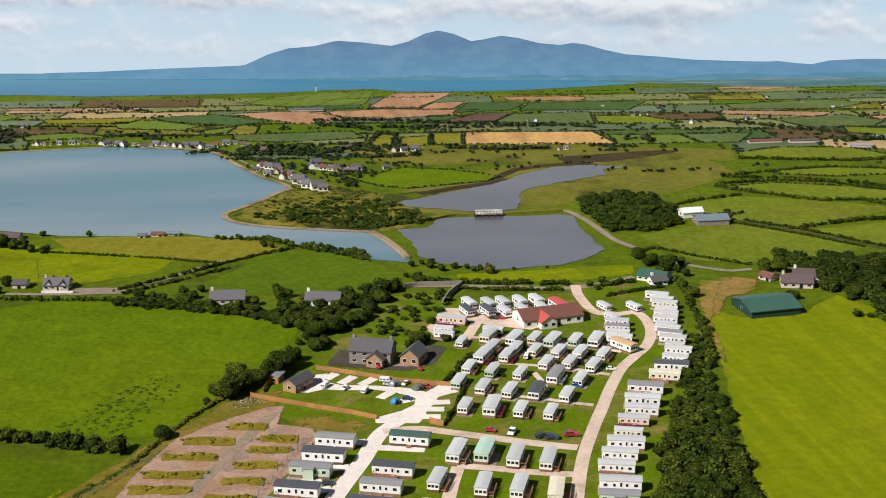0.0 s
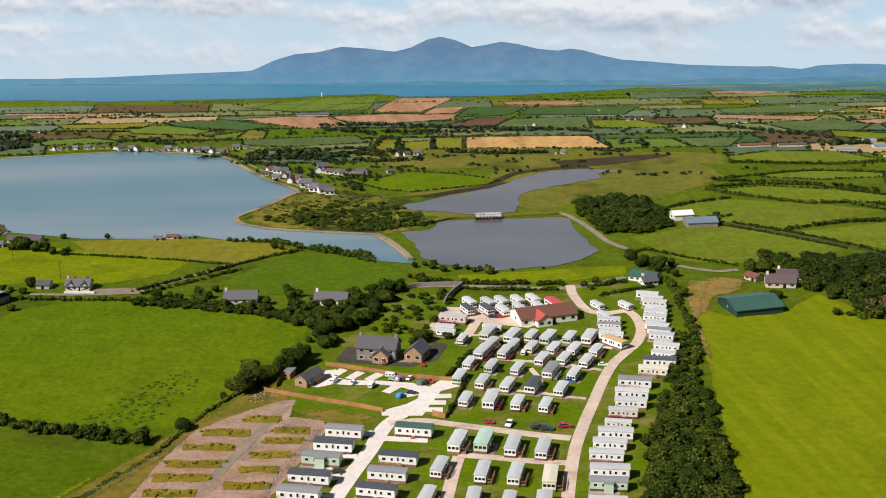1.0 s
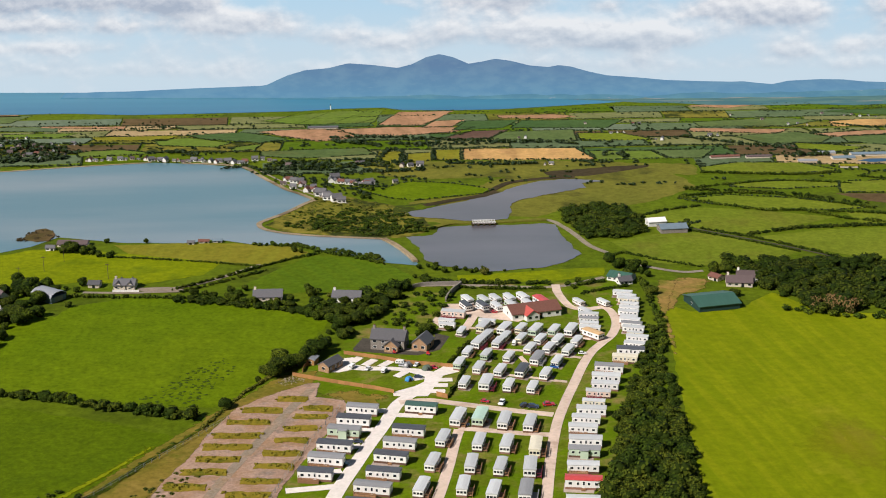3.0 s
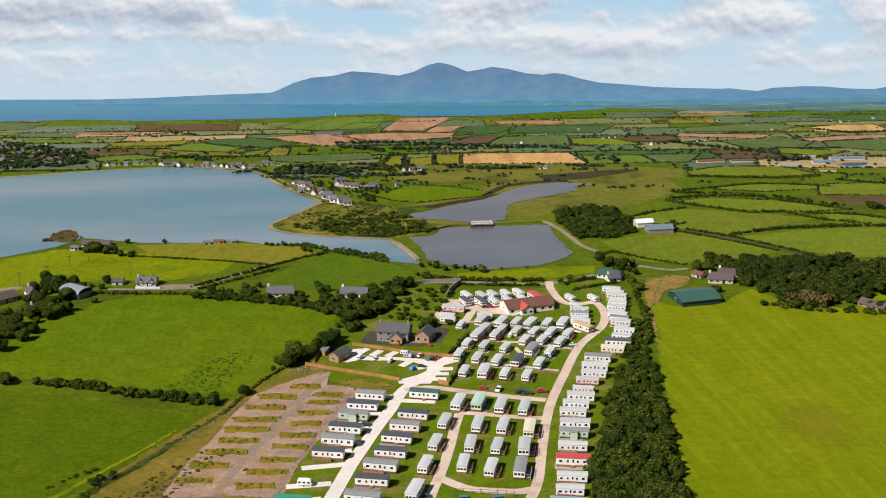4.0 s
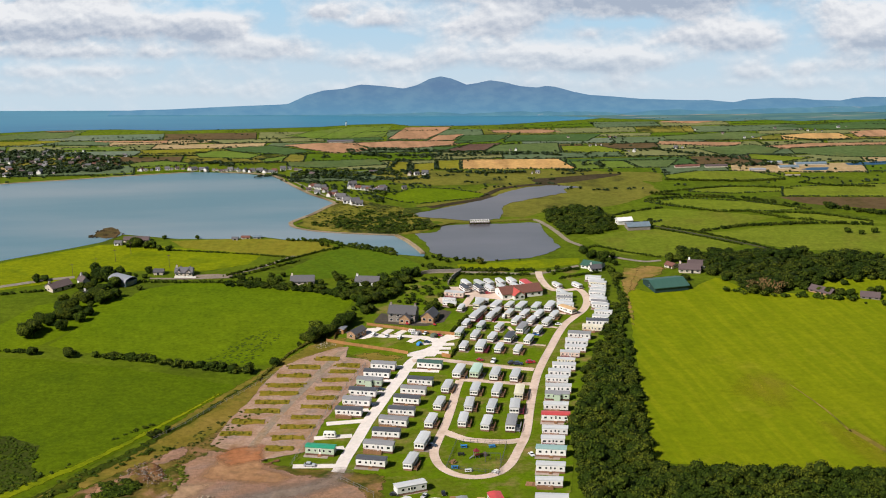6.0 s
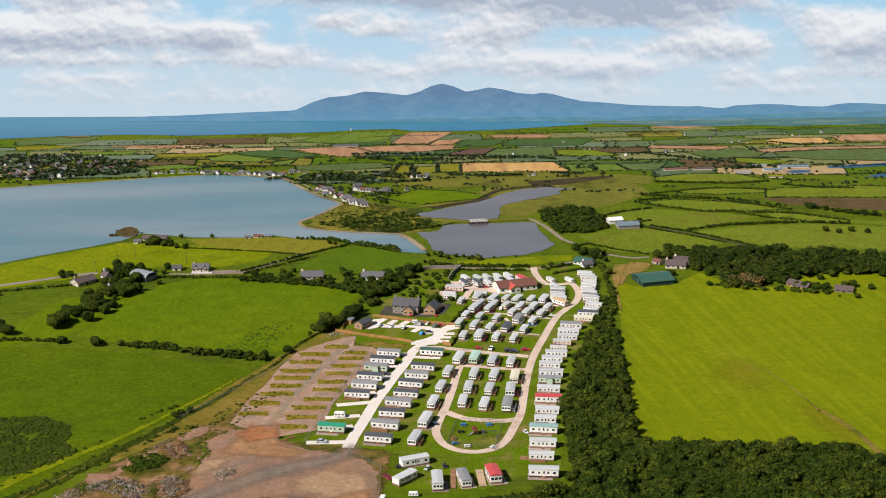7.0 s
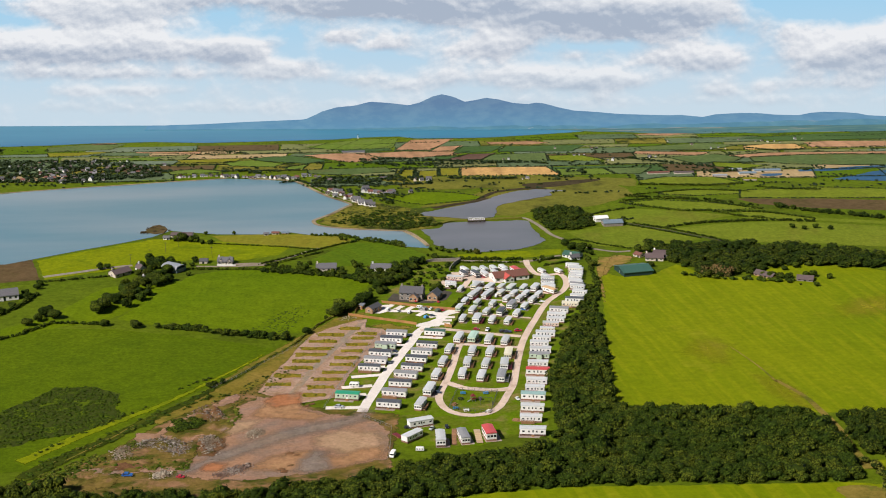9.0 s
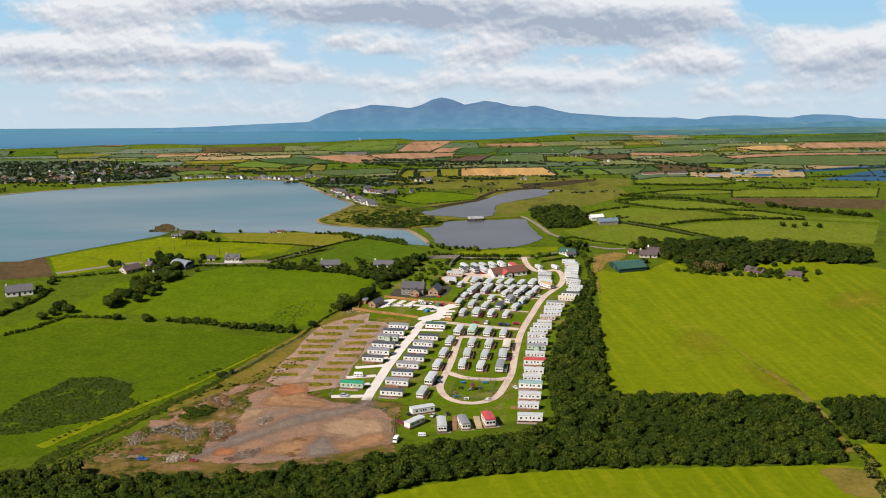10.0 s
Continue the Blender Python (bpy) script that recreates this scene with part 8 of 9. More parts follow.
for k, spot, turn in (("red", (39.5, 293.8), 92), ("red", (-78.2, 163.1), 80), ("blue", (-95.1, 165.3), 85), ("black", (33.5, 293.3), 100), ("navy", (35.3, 292.6), 80), ("white", (27.5, 295.6), -20), ("red", (23.1, 296.9), 70), ("navy", (17.1, 282.2), 75), ("navy", (5.1, 229.6), 75), ("silver", (-29.8, 217.9), 80), ("blue", (43.9, 320.1), 70), ("white", (32.9, 221.7), 20), ("white", (5.9, 323.6), -30), ("red", (10.6, 321.4), 60), ("navy", (6.2, 314.7), 80), ("white", (-7.5, 321.4), -30), ("silver", (2.1, 323.3), 80), ("black", (6.9, 198.0), 5), ("silver", (1.8, 196.8), -30), ("black", (-6.3, 198.2), 80), ("white", (26.1, 369.7), 80), ("white", (29.2, 370.4), 50), ("silver", (17.7, 367.1), 85), ("black", (28.5, 365.9), 85), ("navy", (-12.7, 260.4), 80), ("navy", (-9.7, 273.3), 80), ("white", (52.9, 330.0), 85), ("red", (30.4, 365.9), 80), ("silver", (37.2, 350.1), 70)):
    put_car(k, spot, turn)


def white_van(spot, turn):
    c = thing("panel_van", "white panel van on the grass", "van", pose(*spot, 0.15, 0, 0, turn) @ Matrix.Scale(0.75, 4))
    bm = prism([(-2.5, 0.35), (-2.5, 0.9), (-2.1, 1.05), (-1.5, 1.9), (-1.3, 2.1), (2.5, 2.1), (2.5, 0.35)], -0.95, 0.95)
    bmesh.ops.rotate(bm, verts=bm.verts, matrix=Matrix.Rotation(pi / 2, 3, 'Z'))
    part("body", bm, VAN_WHITE, c)
    part("windscreen", box(-0.85, 0.85, -2.05, -1.6, 1.2, 1.75), GLASS, c)
    for x in (-0.9, 0.9):
        for y in (-1.6, 1.6):
            wheel(x, y, 0.34, c)


white_van((-11.6, 175.7), -15)


def touring_caravan():
    c = thing("touring_caravan", "small white touring caravan on its pitch", "caravan", group="touring caravans")
    side = [(-2.5, 0.5), (-2.6, 1.1), (-2.3, 2.1), (-1.9, 2.4), (2.0, 2.4), (2.4, 2.1), (2.5, 1.1), (2.5, 0.5)]
    bm = prism(side, -1.05, 1.05)
    bmesh.ops.rotate(bm, verts=bm.verts, matrix=Matrix.Rotation(pi / 2, 3, 'Z'))
    bmesh.ops.bevel(bm, geom=list(bm.edges), offset=0.08, segments=1, affect='EDGES')
    part("body", bm, VAN_WHITE, c)
    for s in (-1, 1):
        for y in (-1.5, 0.1, 1.6):
            part("window", box(s * 1.06 - 0.02, s * 1.06 + 0.02, y - 0.45, y + 0.45, 1.25, 1.85), GLASS, c)
        wheel(s * 0.95, 0.3, 0.32, c)
    part("window", box(-0.8, 0.8, -2.56, -2.40, 1.2, 1.8), GLASS, c)
    part("drawbar", box(-0.05, 0.05, -3.6, -2.4, 0.45, 0.55), METAL, c)
    return c


tourer = None
for spot, turn in (((-24.7, 237.5), 82), ((-3.1, 319.3), -20), ((-12.0, 322.8), -25), ((34.3, 338.4), -15), ((1.3, 325.3), 80), ((-2.7, 179.2), 85)):
    m = pose(spot[0], spot[1], 0.2, 0, 0, turn) @ Matrix.Scale(0.74 * near(spot[1]), 4)
    if tourer is None:
        tourer = touring_caravan()
        tourer.matrix_basis = m
    else:
        copy_thing(tourer, m)


def tent(spot, material, label, r=1.7, high=1.9):
    bm = bmesh.new()
    bmesh.ops.create_uvsphere(bm, u_segments=12, v_segments=8, radius=1)
    bmesh.ops.delete(bm, geom=[v for v in bm.verts if v.co.z < -0.01], context='VERTS')
    for v in bm.verts:
        v.co = (v.co.x * r * 1.25, v.co.y * r, v.co.z * high * (1 - 0.08 * cos(4 * atan2(v.co.y, v.co.x))))
    t = thing("tent", label, "tent", pose(*spot, 0.2, 0, 0, 20) @ Matrix.Scale(0.85, 4))
    part("canopy", bm, material, t)
    part("doorway", prism([(-0.6, 0), (0, 1.3), (0.6, 0)], -r - 0.02, -r + 0.5), BLACK, t)


tent((3.6, 313.0), BLUE, "blue dome tent on the grass", 1.15, 1.4)
tent((8.7, 320.7), LAWN_CANVAS, "grey-green dome tent on the pitch", 1.4, 1.6)
tent((3.4, 323.3), METAL, "grey dome tent on the pitch", 1.4, 1.6)


def digger(spot, material, label):
    d = thing("garden_tractor", label, "tractor", pose(*spot, 0.2, 0, 0, 60) @ Matrix.Scale(0.48, 4))
    part("body", box(-0.6, 0.6, -1.2, 1.2, 0.5, 1.2, bevel=0.1), material, d)
    part("cab", box(-0.5, 0.5, -0.2, 0.7, 1.2, 2.0, bevel=0.08), material, d)
    for x in (-0.65, 0.65):
        for y in (-0.8, 0.8):
            wheel(x, y, 0.4, d)


digger((-0.1, 333.3), RED, "small red garden machine by the fence")
digger((9.4, 331.8), RED, "small red garden machine by the fence")


# ---------- rubble, poles ----------
def heap(name, spots, size, material, label, seed, high=1.0):
    r = np.random.RandomState(seed)
    V, F, n = [], [], 0
    v0, f0 = ICO1
    for x, y in spots:
        for _ in range(r.randint(30, 55)):
            s = size * 0.5 * (0.3 + r.rand() ** 2 * 1.5)
            v = v0 * (1 + 0.3 * r.randn(len(v0), 1).clip(-1, 1)) * s * [1.2, 0.9, 0.7]
            a = r.rand() * 6.3
            v = np.stack([v[:, 0] * cos(a) - v[:, 1] * sin(a), v[:, 0] * sin(a) + v[:, 1] * cos(a), v[:, 2]], 1)
            dx, dy = r.randn(2) * 1.15
            V.append(v + [x + dx, y + dy, 0.15 + high * r.rand() * 0.9 * exp(-(dx * dx + dy * dy) / 2.2)])
            F.append(f0 + n)
            n += len(v0)
    me = tri_mesh(name, np.concatenate(V), np.concatenate(F))
    me.materials.append(material)
    return tagged(new(name, me), label, "rubble", "", "stuff")


heap("rubble_heap", [p[:2] for p in fill([(-60.0, 194.2), (-58.3, 198.0), (-55.5, 199.6), (-55.6, 196.1), (-57.8, 192.4)], 1.3, 1, 1, 1)], 0.42, RUBBLE, "dense heap of broken concrete on bare earth", 1, 1.5)
heap("rubble_heap", [p[:2] for p in fill([(-75.0, 190.8), (-73.7, 195.0), (-69.6, 194.4), (-67.7, 186.6), (-70.3, 180.6), (-73.3, 182.4)], 1.5, 1, 1, 2)], 0.4, RUBBLE, "dense heap of broken concrete on bare earth", 2, 1.7)
heap("rubble_heap", [p[:2] for p in fill([(-97.1, 188.8), (-92.1, 194.8), (-88.6, 194.6), (-78.5, 189.8), (-77.5, 181.8), (-83.3, 181.4), (-89.0, 185.4)], 1.9, 1, 1, 3)], 0.38, RUBBLE, "long bank of broken concrete and stones", 3, 1.5)
heap("rubble_heap", [p[:2] for p in fill([(-102.8, 181.7), (-99.9, 188.9), (-96.3, 184.6), (-96.8, 177.3), (-100.7, 177.5)], 1.8, 1, 1, 13)], 0.38, RUBBLE, "pale rubble among weeds", 13, 1.2)
heap("rubble_heap", [p[:2] for p in fill([(-80.5, 217.5), (-76.0, 223.4), (-73.2, 221.3), (-69.6, 211.7), (-72.1, 208.2), (-76.6, 212.6)], 2.6, 1, 1, 14)], 0.34, RUBBLE, "stones in a heap of brown earth", 14, 1.8)
heap("boulder_heap", [p[:2] for p in fill([(-86.2, 164.6), (-84.9, 168.8), (-83.0, 167.1), (-82.8, 163.3)], 1.3, 1, 1, 15)], 0.6, RUBBLE, "grey boulders at the edge of the yard", 15, 0.9)
heap("scrap_heap", [p[:2] for p in fill([(-67.4, 164.3), (-64.8, 168.4), (-57.0, 171.4), (-56.6, 168.3), (-65.1, 163.0)], 1.6, 1, 1, 5)], 0.42, SCRAP, "long stack of grey and rusty scrap", 5, 0.8)
heap("boulder_heap", [(-30.6, 313.4), (-29.3, 314.9), (-27.9, 315.9), (-26.8, 314.9)], 0.28, RUBBLE, "pale boulders beside the pitches", 7, 0.3)
heap("rock_shore", [(-130.3, 451.6), (-127.5, 459.0), (-124.9, 461.0), (-121.5, 455.3), (-125.4, 452.4)], 0.7, MUD, "dark weedy rocks in the bay", 9, 0.5)
thicket("yard_weeds", fill([(-87.2, 199.7), (-86.8, 209.5), (-82.1, 212.9), (-76.6, 208.9), (-76.5, 204.0), (-82.1, 199.0)], 1.3, 1.2, 1.2, 71, 0.1), LEAF, "dark green scrub on the spoil", "scrub", BUSH_CROWNS, 72)
thicket("yard_weeds", fill([(-69.5, 207.1), (-69.7, 220.1), (-65.0, 220.8), (-62.7, 209.5), (-65.6, 203.8)], 1.2, 0.8, 0.55, 73, 0.2), LEAF_OLIVE, "olive weeds on the spoil", "scrub", MID_CROWNS, 74, inner_leaf=LEAF_RUSH)
thicket("yard_weeds", fill([(-124.2, 166.4), (-107.6, 183.6), (-102.5, 179.2), (-97.2, 193.8), (-92.0, 196.1), (-96.0, 186.2), (-89.5, 177.7), (-75.9, 176.9), (-76.5, 168.3), (-88.2, 169.0), (-100.3, 171.2), (-112.4, 165.0)], 1.15, 0.8, 0.5, 75, 0.3), LEAF_OLIVE, "olive weeds on waste ground", "scrub", MID_CROWNS, 76, inner_leaf=LEAF_RUSH)
thicket("yard_weeds", fill([(-120.8, 166.3), (-107.1, 181.1), (-101.1, 176.0), (-87.8, 177.6), (-75.9, 176.9), (-76.7, 169.8), (-88.2, 169.0), (-100.4, 172.0), (-112.5, 165.8)], 2.2, 1.0, 0.7, 77, 0.35), LEAF, "dark weeds on waste ground", "scrub", MID_CROWNS, 78, inner_leaf=LEAF_RUSH)
thicket("yard_weeds", fill([(-75.9, 226.7), (-63.9, 242.9), (-51.0, 260.5), (-45.9, 258.1), (-55.3, 236.6), (-65.7, 218.9)], 1.5, 0.7, 0.4, 79, 0.5), LEAF_OLIVE, "clumps of weeds on waste ground", "scrub", BUSH_CROWNS, 73)


def pole(spot, high):
    p = thing("utility_pole", "dark wooden utility pole in a field", "pole", pose(*spot, 0), "utility poles")
    bm = bmesh.new()
    bmesh.ops.create_cone(bm, cap_ends=True, segments=8, radius1=0.09, radius2=0.06, depth=high, matrix=Matrix.Translation((0, 0, high / 2)))
    part("shaft", bm, BARK, p)
    part("crossarm", box(-0.7, 0.7, -0.06, 0.06, high - 0.6, high - 0.45), BARK, p)


for sp in [(-128.7, 396.6), (-120.8, 403.7), (-115.2, 414.9), (-110.6, 425.0), (-92.7, 406.2)]:
    pole(sp, 5.5)

# ---------- mountains and sky ----------
RIDGE = [(-165.0, 0.2), (-150.0, 1.2), (-131.7, 1.6), (-97.9, 3.1), (-64.2, 4.3), (-61.2, 4.8), (-51.0, 9.3), (-41.6, 11.9), (-30.3, 12.8), (-19.8, 15.2), (-7.9, 14.4), (5.2, 12.9), (12.7, 14.7), (20.2, 18.2), (26.6, 19.6), (33.3, 18.2), (41.4, 14.9), (48.2, 15.9), (54.9, 17.3), (63.1, 16.2), (72.3, 14.0), (81.6, 13.2), (87.3, 14.1), (92.8, 13.5), (102.1, 11.0), (111.4, 9.1), (126.2, 8.1), (141.1, 6.8), (159.6, 6.2), (174.5, 5.9), (180.1, 6.1), (187.5, 5.3), (194.9, 4.7), (202.4, 6.3), (219.1, 7.1), (230.2, 6.9), (241.3, 5.9), (256.1, 5.5), (263.5, 6.9), (271.0, 7.5), (282.1, 7.3), (293.1, 6.7), (300.5, 5.2), (318.2, 4.4), (337.5, 5.8), (367.0, 3.8)]


def hills(name, label, near_foot, deep, lows, highs, seed, foot, top, rock, fine, fields):
    """A range along the horizon: lows and highs give the heights of its foot and its crest along x."""
    xs = [p[0] for p in RIDGE]
    n, rows_deep = 420, 30
    bm = bmesh.new()
    grid = []
    for i in range(n + 1):
        x = xs[0] + (xs[-1] - xs[0]) * i / n
        low, crest = lows(x), max(lows(x) + 0.05, highs(x))
        col = []
        for j in range(rows_deep + 1):
            d = j / rows_deep                      # 0 at the foot, 1 on the far side
            s = min(d / 0.6, 1.0) if d <= 0.6 else max(0.0, 1 - (d - 0.6) / 0.4)
            s = s * s * (3 - 2 * s) if d > 0.6 else s ** 0.8
            g = noise.ridged_multi_fractal(Vector((x * fine + 0.4 * d, d * 1.6, seed)), 0.9, 2.1, 5, 1.0, 2.0) - 1.0
            z = low + (crest - low) * s * (1 + 0.16 * g * (1 - s) * 2)
            col.append(bm.verts.new((x, near_foot - 0.0584 * x + deep * d + 0.295 * z, z)))
        grid.append(col)
    for a, b in zip(grid, grid[1:]):
        for j in range(rows_deep):
            bm.faces.new((a[j], b[j], b[j + 1], a[j + 1]))
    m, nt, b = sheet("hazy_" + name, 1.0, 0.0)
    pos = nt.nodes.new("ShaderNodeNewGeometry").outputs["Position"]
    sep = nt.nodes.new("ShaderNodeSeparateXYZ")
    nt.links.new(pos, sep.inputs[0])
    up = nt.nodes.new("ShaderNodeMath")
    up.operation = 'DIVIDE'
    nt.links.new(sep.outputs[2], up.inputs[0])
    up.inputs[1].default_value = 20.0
    # Haze in front of the hills, painted as emission graded from foot to crest.
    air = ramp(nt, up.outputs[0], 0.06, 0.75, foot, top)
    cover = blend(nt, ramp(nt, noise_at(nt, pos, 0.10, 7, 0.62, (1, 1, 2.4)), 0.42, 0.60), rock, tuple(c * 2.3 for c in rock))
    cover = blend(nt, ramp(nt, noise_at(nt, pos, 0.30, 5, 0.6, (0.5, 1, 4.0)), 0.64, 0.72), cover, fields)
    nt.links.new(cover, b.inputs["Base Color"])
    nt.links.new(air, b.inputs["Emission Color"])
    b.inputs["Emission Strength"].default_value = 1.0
    return tagged(make(name, bm, m, smooth=True), label, "mountain", "", "structure")


def crest_line(x):
    return float(np.interp(x, [p[0] for p in RIDGE], [p[1] for p in RIDGE]))


def inland(x):
    """How far the land has risen along the foot of the hills."""
    return 0.15 + 4.3 * min(1.0, max(0.0, (x - 130) / 190)) ** 1.3


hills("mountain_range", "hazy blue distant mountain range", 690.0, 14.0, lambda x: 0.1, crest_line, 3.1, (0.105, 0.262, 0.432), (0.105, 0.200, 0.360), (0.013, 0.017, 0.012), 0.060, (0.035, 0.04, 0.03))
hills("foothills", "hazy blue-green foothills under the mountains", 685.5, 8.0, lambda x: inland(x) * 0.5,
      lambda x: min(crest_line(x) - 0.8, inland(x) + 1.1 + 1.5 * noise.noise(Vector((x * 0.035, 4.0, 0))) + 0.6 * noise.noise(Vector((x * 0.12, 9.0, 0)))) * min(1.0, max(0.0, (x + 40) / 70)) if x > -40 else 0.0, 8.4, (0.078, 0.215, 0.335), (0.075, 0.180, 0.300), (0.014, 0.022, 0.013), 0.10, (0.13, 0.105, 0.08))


def far_lowland():
    """The hazy plain below the hills."""
    bm = bmesh.new()
    n, deep = 160, 14
    grid = []
    for i in range(n + 1):
        col = []
        x = 84 + 380 * i / n
        fore = 663 - 0.02 * x + 4 * noise.noise(Vector((i * 0.09, 3.0, 0))) + max(0.0, 36 - i) * 0.55
        for j in range(deep + 1):
            d = j / deep
            y = fore + (688.5 - 0.0584 * x + 0.295 * inland(x) - fore) * d
            lift = inland(x) * 0.62 * d + 0.35 * max(0.0, noise.fractal(Vector((x * 0.03, y * 0.08, 5.0)), 0.8, 2.0, 4)) * min(1.0, j / 3)
            col.append(bm.verts.new((x, y, 0.14 + lift)))
        grid.append(col)
    for a, b in zip(grid, grid[1:]):
        for j in range(deep):
            bm.faces.new((a[j], b[j], b[j + 1], a[j + 1]))
    m, nt, b = sheet("hazy_far_plain", 1.0, 0.0)
    pos = nt.nodes.new("ShaderNodeNewGeometry").outputs["Position"]
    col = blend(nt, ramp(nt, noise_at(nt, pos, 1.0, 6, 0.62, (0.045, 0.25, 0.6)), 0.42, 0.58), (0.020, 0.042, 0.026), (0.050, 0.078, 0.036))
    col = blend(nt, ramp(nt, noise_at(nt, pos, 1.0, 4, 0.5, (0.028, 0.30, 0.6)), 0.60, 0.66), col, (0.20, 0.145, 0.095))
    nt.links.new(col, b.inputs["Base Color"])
    # The plain's blue glow stands in for the haze lying over it.
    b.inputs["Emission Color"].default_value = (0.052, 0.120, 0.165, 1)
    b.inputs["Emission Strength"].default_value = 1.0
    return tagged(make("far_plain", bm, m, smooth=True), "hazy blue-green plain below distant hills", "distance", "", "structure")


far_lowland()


def sky_backdrop():
    bm = bmesh.new()
    pts = [(-1020, 500), (-900, 680), (-700, 744.4), (-400, 726.9), (-200, 715.2), (0, 703.5), (200, 691.8), (400, 680.1), (700, 662.6), (900, 590), (1040, 450)]
    line = smooth_line(pts, 8)
    low = [bm.verts.new((p.x, p.y - 0.6, -2)) for p in line]   # leans back a little, like all that is far off
    top = [bm.verts.new((p.x, p.y + 0.295 * 300, 300)) for p in line]
    for i in range(len(line) - 1):
        bm.faces.new((low[i], low[i + 1], top[i + 1], top[i]))
    m = bpy.data.materials.new("cloudy_sky")
    m.use_nodes = True
    nt = m.node_tree
    nt.nodes.clear()
    out = nt.nodes.new("ShaderNodeOutputMaterial")
    em = nt.nodes.new("ShaderNodeEmission")
    nt.links.new(em.outputs[0], out.inputs[0])
    pos = nt.nodes.new("ShaderNodeNewGeometry").outputs["Position"]
    sep = nt.nodes.new("ShaderNodeSeparateXYZ")
    nt.links.new(pos, sep.inputs[0])

    def calc(op, a, b=0.0, c=0.0):
        k = nt.nodes.new("ShaderNodeMath")
        k.operation = op
        for sock, v in zip(k.inputs, (a, b, c)):
            if isinstance(v, (int, float)):
                sock.default_value = v
            else:
                nt.links.new(v, sock)
        return k.outputs[0]

    x, z = sep.outputs[0], sep.outputs[2]
    height = calc('DIVIDE', z, 85.0)
    clear = ramp(nt, height, 0.12, 0.95, (0.575, 0.70, 0.80), (0.36, 0.63, 0.85))

    def billows(dx, dz):
        mp = nt.nodes.new("ShaderNodeMapping")
        mp.inputs["Location"].default_value = (dx, 0, dz)
        nt.links.new(pos, mp.inputs["Vector"])
        big = noise_at(nt, mp.outputs[0], 1.0, 9, 0.54, (0.024, 0.001, 0.044))
        puff = noise_at(nt, mp.outputs[0], 1.0, 8, 0.56, (0.075, 0.001, 0.115))
        return calc('MULTIPLY_ADD', puff, 0.26, calc('MULTIPLY', big, 0.74))

    here, above = billows(11.0, 0.0), billows(12.2, 2.4)
    # banks of cloud: centre, half width, half height, weight; white on top, grey and flatter below
    bank = crest = None
    for cx, cz, wx, wz, wt in CLOUD_BANKS:
        dx = calc('POWER', calc('ABSOLUTE', calc('DIVIDE', calc('SUBTRACT', x, cx), wx)), 2.6)
        up = calc('DIVIDE', calc('SUBTRACT', z, cz), wz)
        high = calc('POWER', calc('MAXIMUM', up, calc('MULTIPLY', up, -1.25)), 2.2)
        g = calc('MULTIPLY', calc('EXPONENT', calc('MULTIPLY', calc('ADD', dx, high), -1.0)), wt)
        bank = g if bank is None else calc('ADD', bank, g)
        if wt > 0:
            c = calc('MULTIPLY', g, up)
            crest = c if crest is None else calc('ADD', crest, c)
    dens = calc('ADD', calc('MULTIPLY_ADD', here, 2.1, -1.05), calc('MULTIPLY', bank, 0.70))
    cover = ramp(nt, dens, 0.00, 0.50)
    lit = calc('ADD', calc('MULTIPLY', calc('SUBTRACT', here, above), 4.2), 0.52)
    lit = calc('ADD', lit, calc('MULTIPLY', crest, 0.85))
    body = calc('SUBTRACT', lit, calc('MULTIPLY', calc('MAXIMUM', calc('SUBTRACT', dens, 0.62), 0.0), 0.35))
    cloud = ramp(nt, body, -0.30, 0.85, (0.40, 0.455, 0.56), (0.87, 0.87, 0.89))
    col = blend(nt, calc('MULTIPLY', cover, 0.93), clear, cloud)
    haze = ramp(nt, height, 0.06, 0.50, (1, 1, 1), (0, 0, 0))
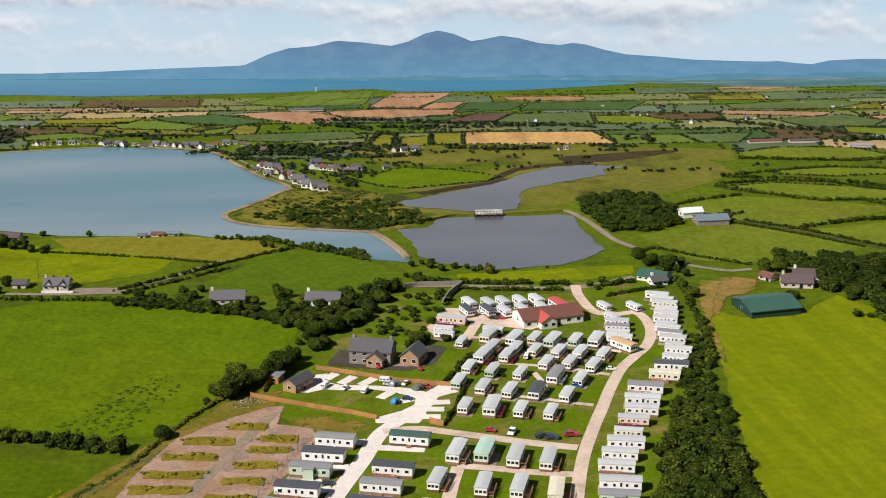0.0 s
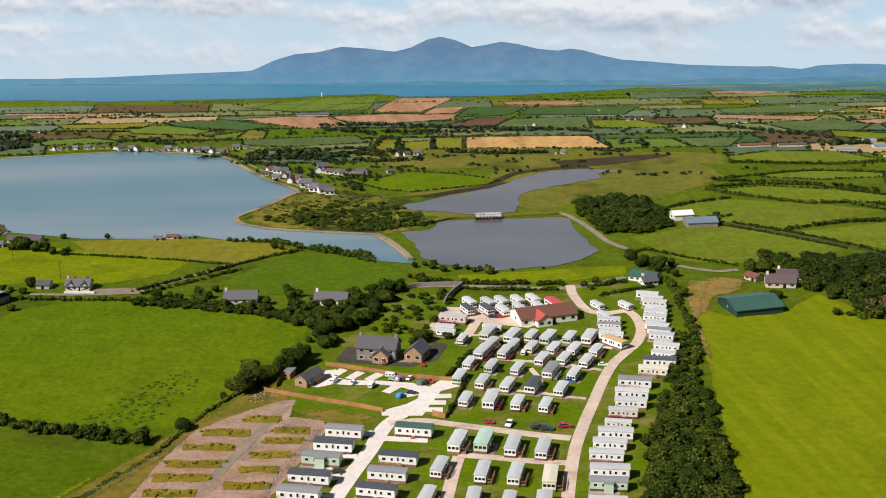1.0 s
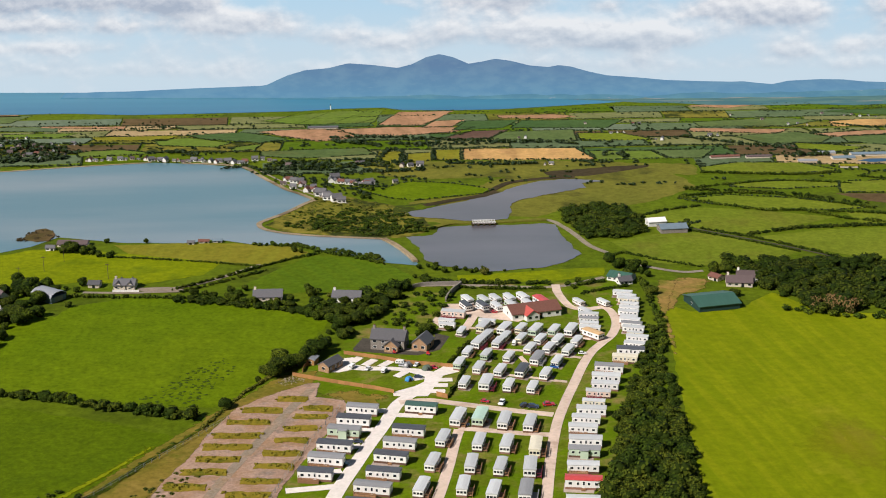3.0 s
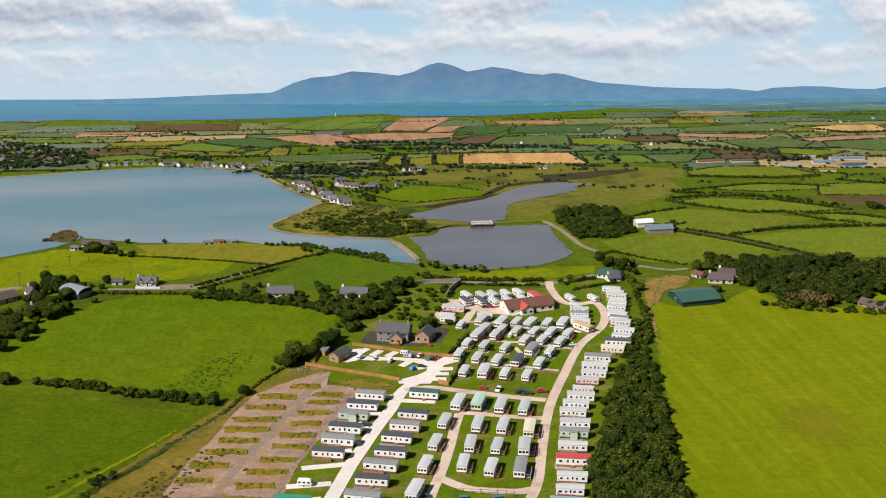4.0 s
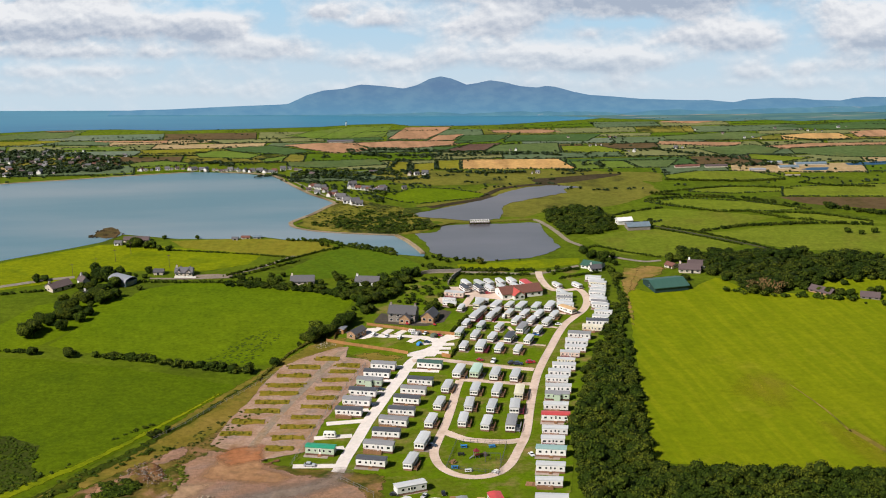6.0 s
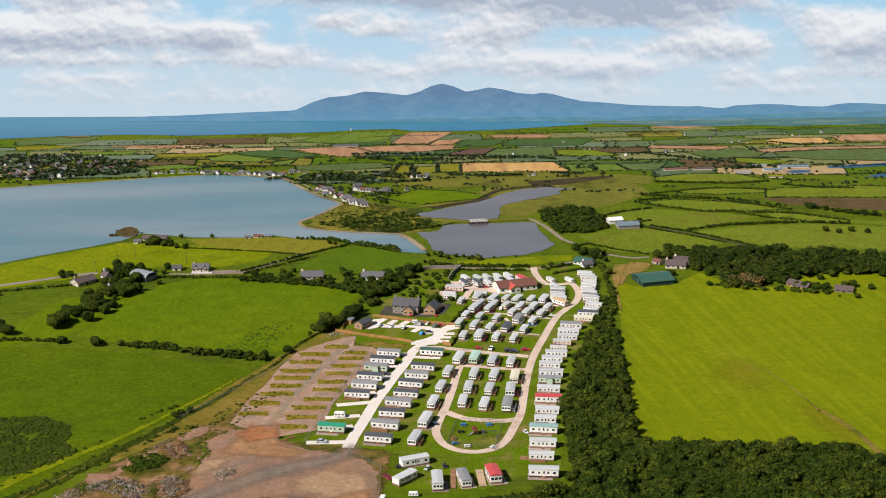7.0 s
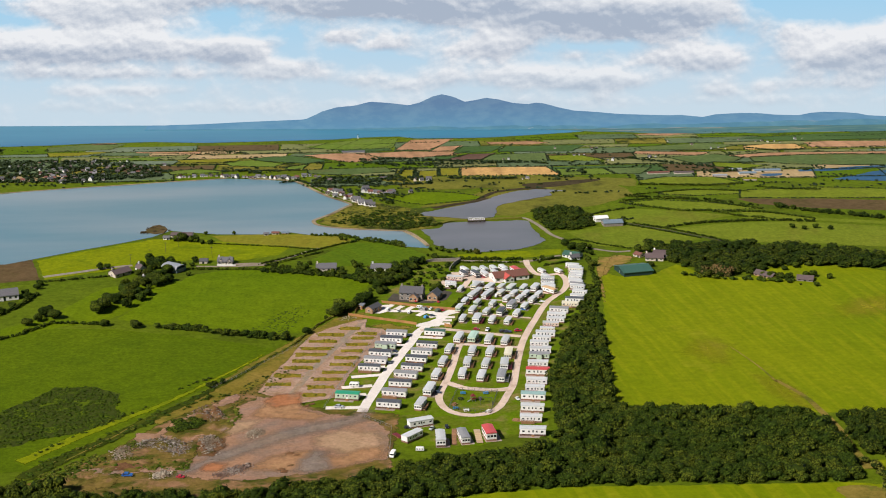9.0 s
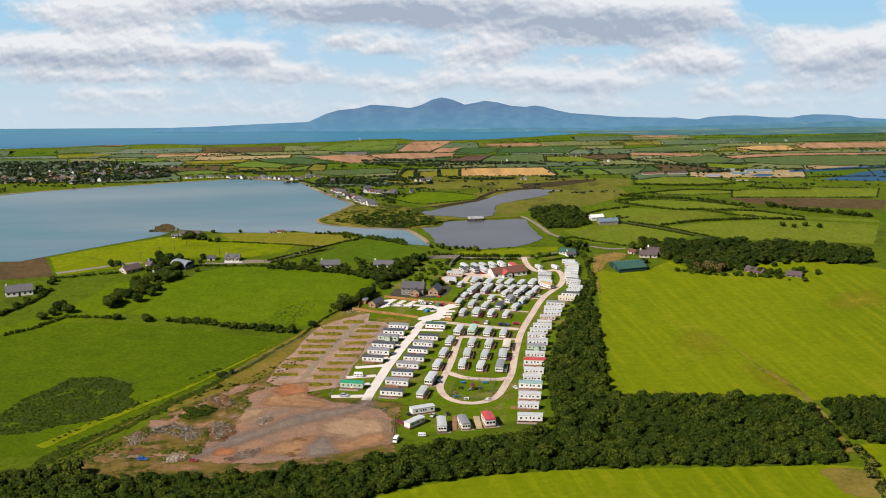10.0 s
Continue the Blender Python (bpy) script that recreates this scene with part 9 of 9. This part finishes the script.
    col = blend(nt, calc('MULTIPLY', haze, 0.56), col, (0.575, 0.70, 0.80))
    nt.links.new(col, em.inputs[0])
    em.inputs[1].default_value = 1.0
    return tagged(make("sky_backdrop", bm, m), "pale blue sky with broken white clouds", "sky", "", "structure")


CLOUD_BANKS = [(-202.7, 71.6, 43.6, 13.6, 0.9), (-244.3, 75.5, 22.7, 7.6, 0.3), (-180.5, 48.0, 96.6, 12.9, 1.1), (-244.8, 50.2, 41.7, 11.4, 0.5), (-108.8, 48.6, 26.5, 11.4, 0.7), (-184.6, 32.4, 89.0, 4.9, 0.8), (-181.0, 22.2, 51.2, 4.2, 0.7), (-55.3, 81.6, 125.0, 15.9, 1.15), (53.6, 79.0, 98.5, 18.9, 1.1), (139.5, 65.9, 87.2, 18.2, 1.15), (177.1, 74.6, 45.5, 15.2, 0.8), (-40.8, 54.7, 12.9, 4.9, 0.8), (-7.1, 50.9, 18.2, 9.1, 0.9), (49.2, 47.7, 32.2, 9.9, 1.0), (-73.2, 35.4, 22.0, 7.6, 0.9), (-30.1, 27.9, 23.5, 6.8, 0.8), (7.4, 24.1, 22.7, 6.1, 0.7), (67.6, 30.2, 56.8, 9.1, 1.0), (131.2, 26.3, 41.7, 7.6, 0.8), (198.7, 40.3, 27.3, 8.7, 1.05), (157.6, 39.8, 18.9, 6.1, 0.6), (210.2, 20.1, 17.1, 4.9, 0.8), (235.6, 22.1, 9.1, 5.3, 0.7), (288.3, 42.6, 45.5, 17.4, 1.15), (318.3, 52.1, 34.1, 15.2, 0.7), (273.0, 24.7, 41.7, 5.3, 0.6), (109.1, 42.2, 11.4, 4.5, 0.6), (274.1, 72.9, 41.7, 12.9, -1.1), (-244.5, 64.7, 22.7, 5.3, -0.5), (-116.2, 55.9, 34.1, 4.5, -0.5), (-33.6, 42.4, 56.8, 4.5, -0.35), (131.6, 47.9, 34.1, 3.8, -0.4), (172.2, 22.4, 15.2, 4.5, -0.4), (-154.8, 11.6, 151.6, 5.3, 0.45), (145.8, 13.6, 189.5, 4.5, 0.4)]
sky_backdrop()
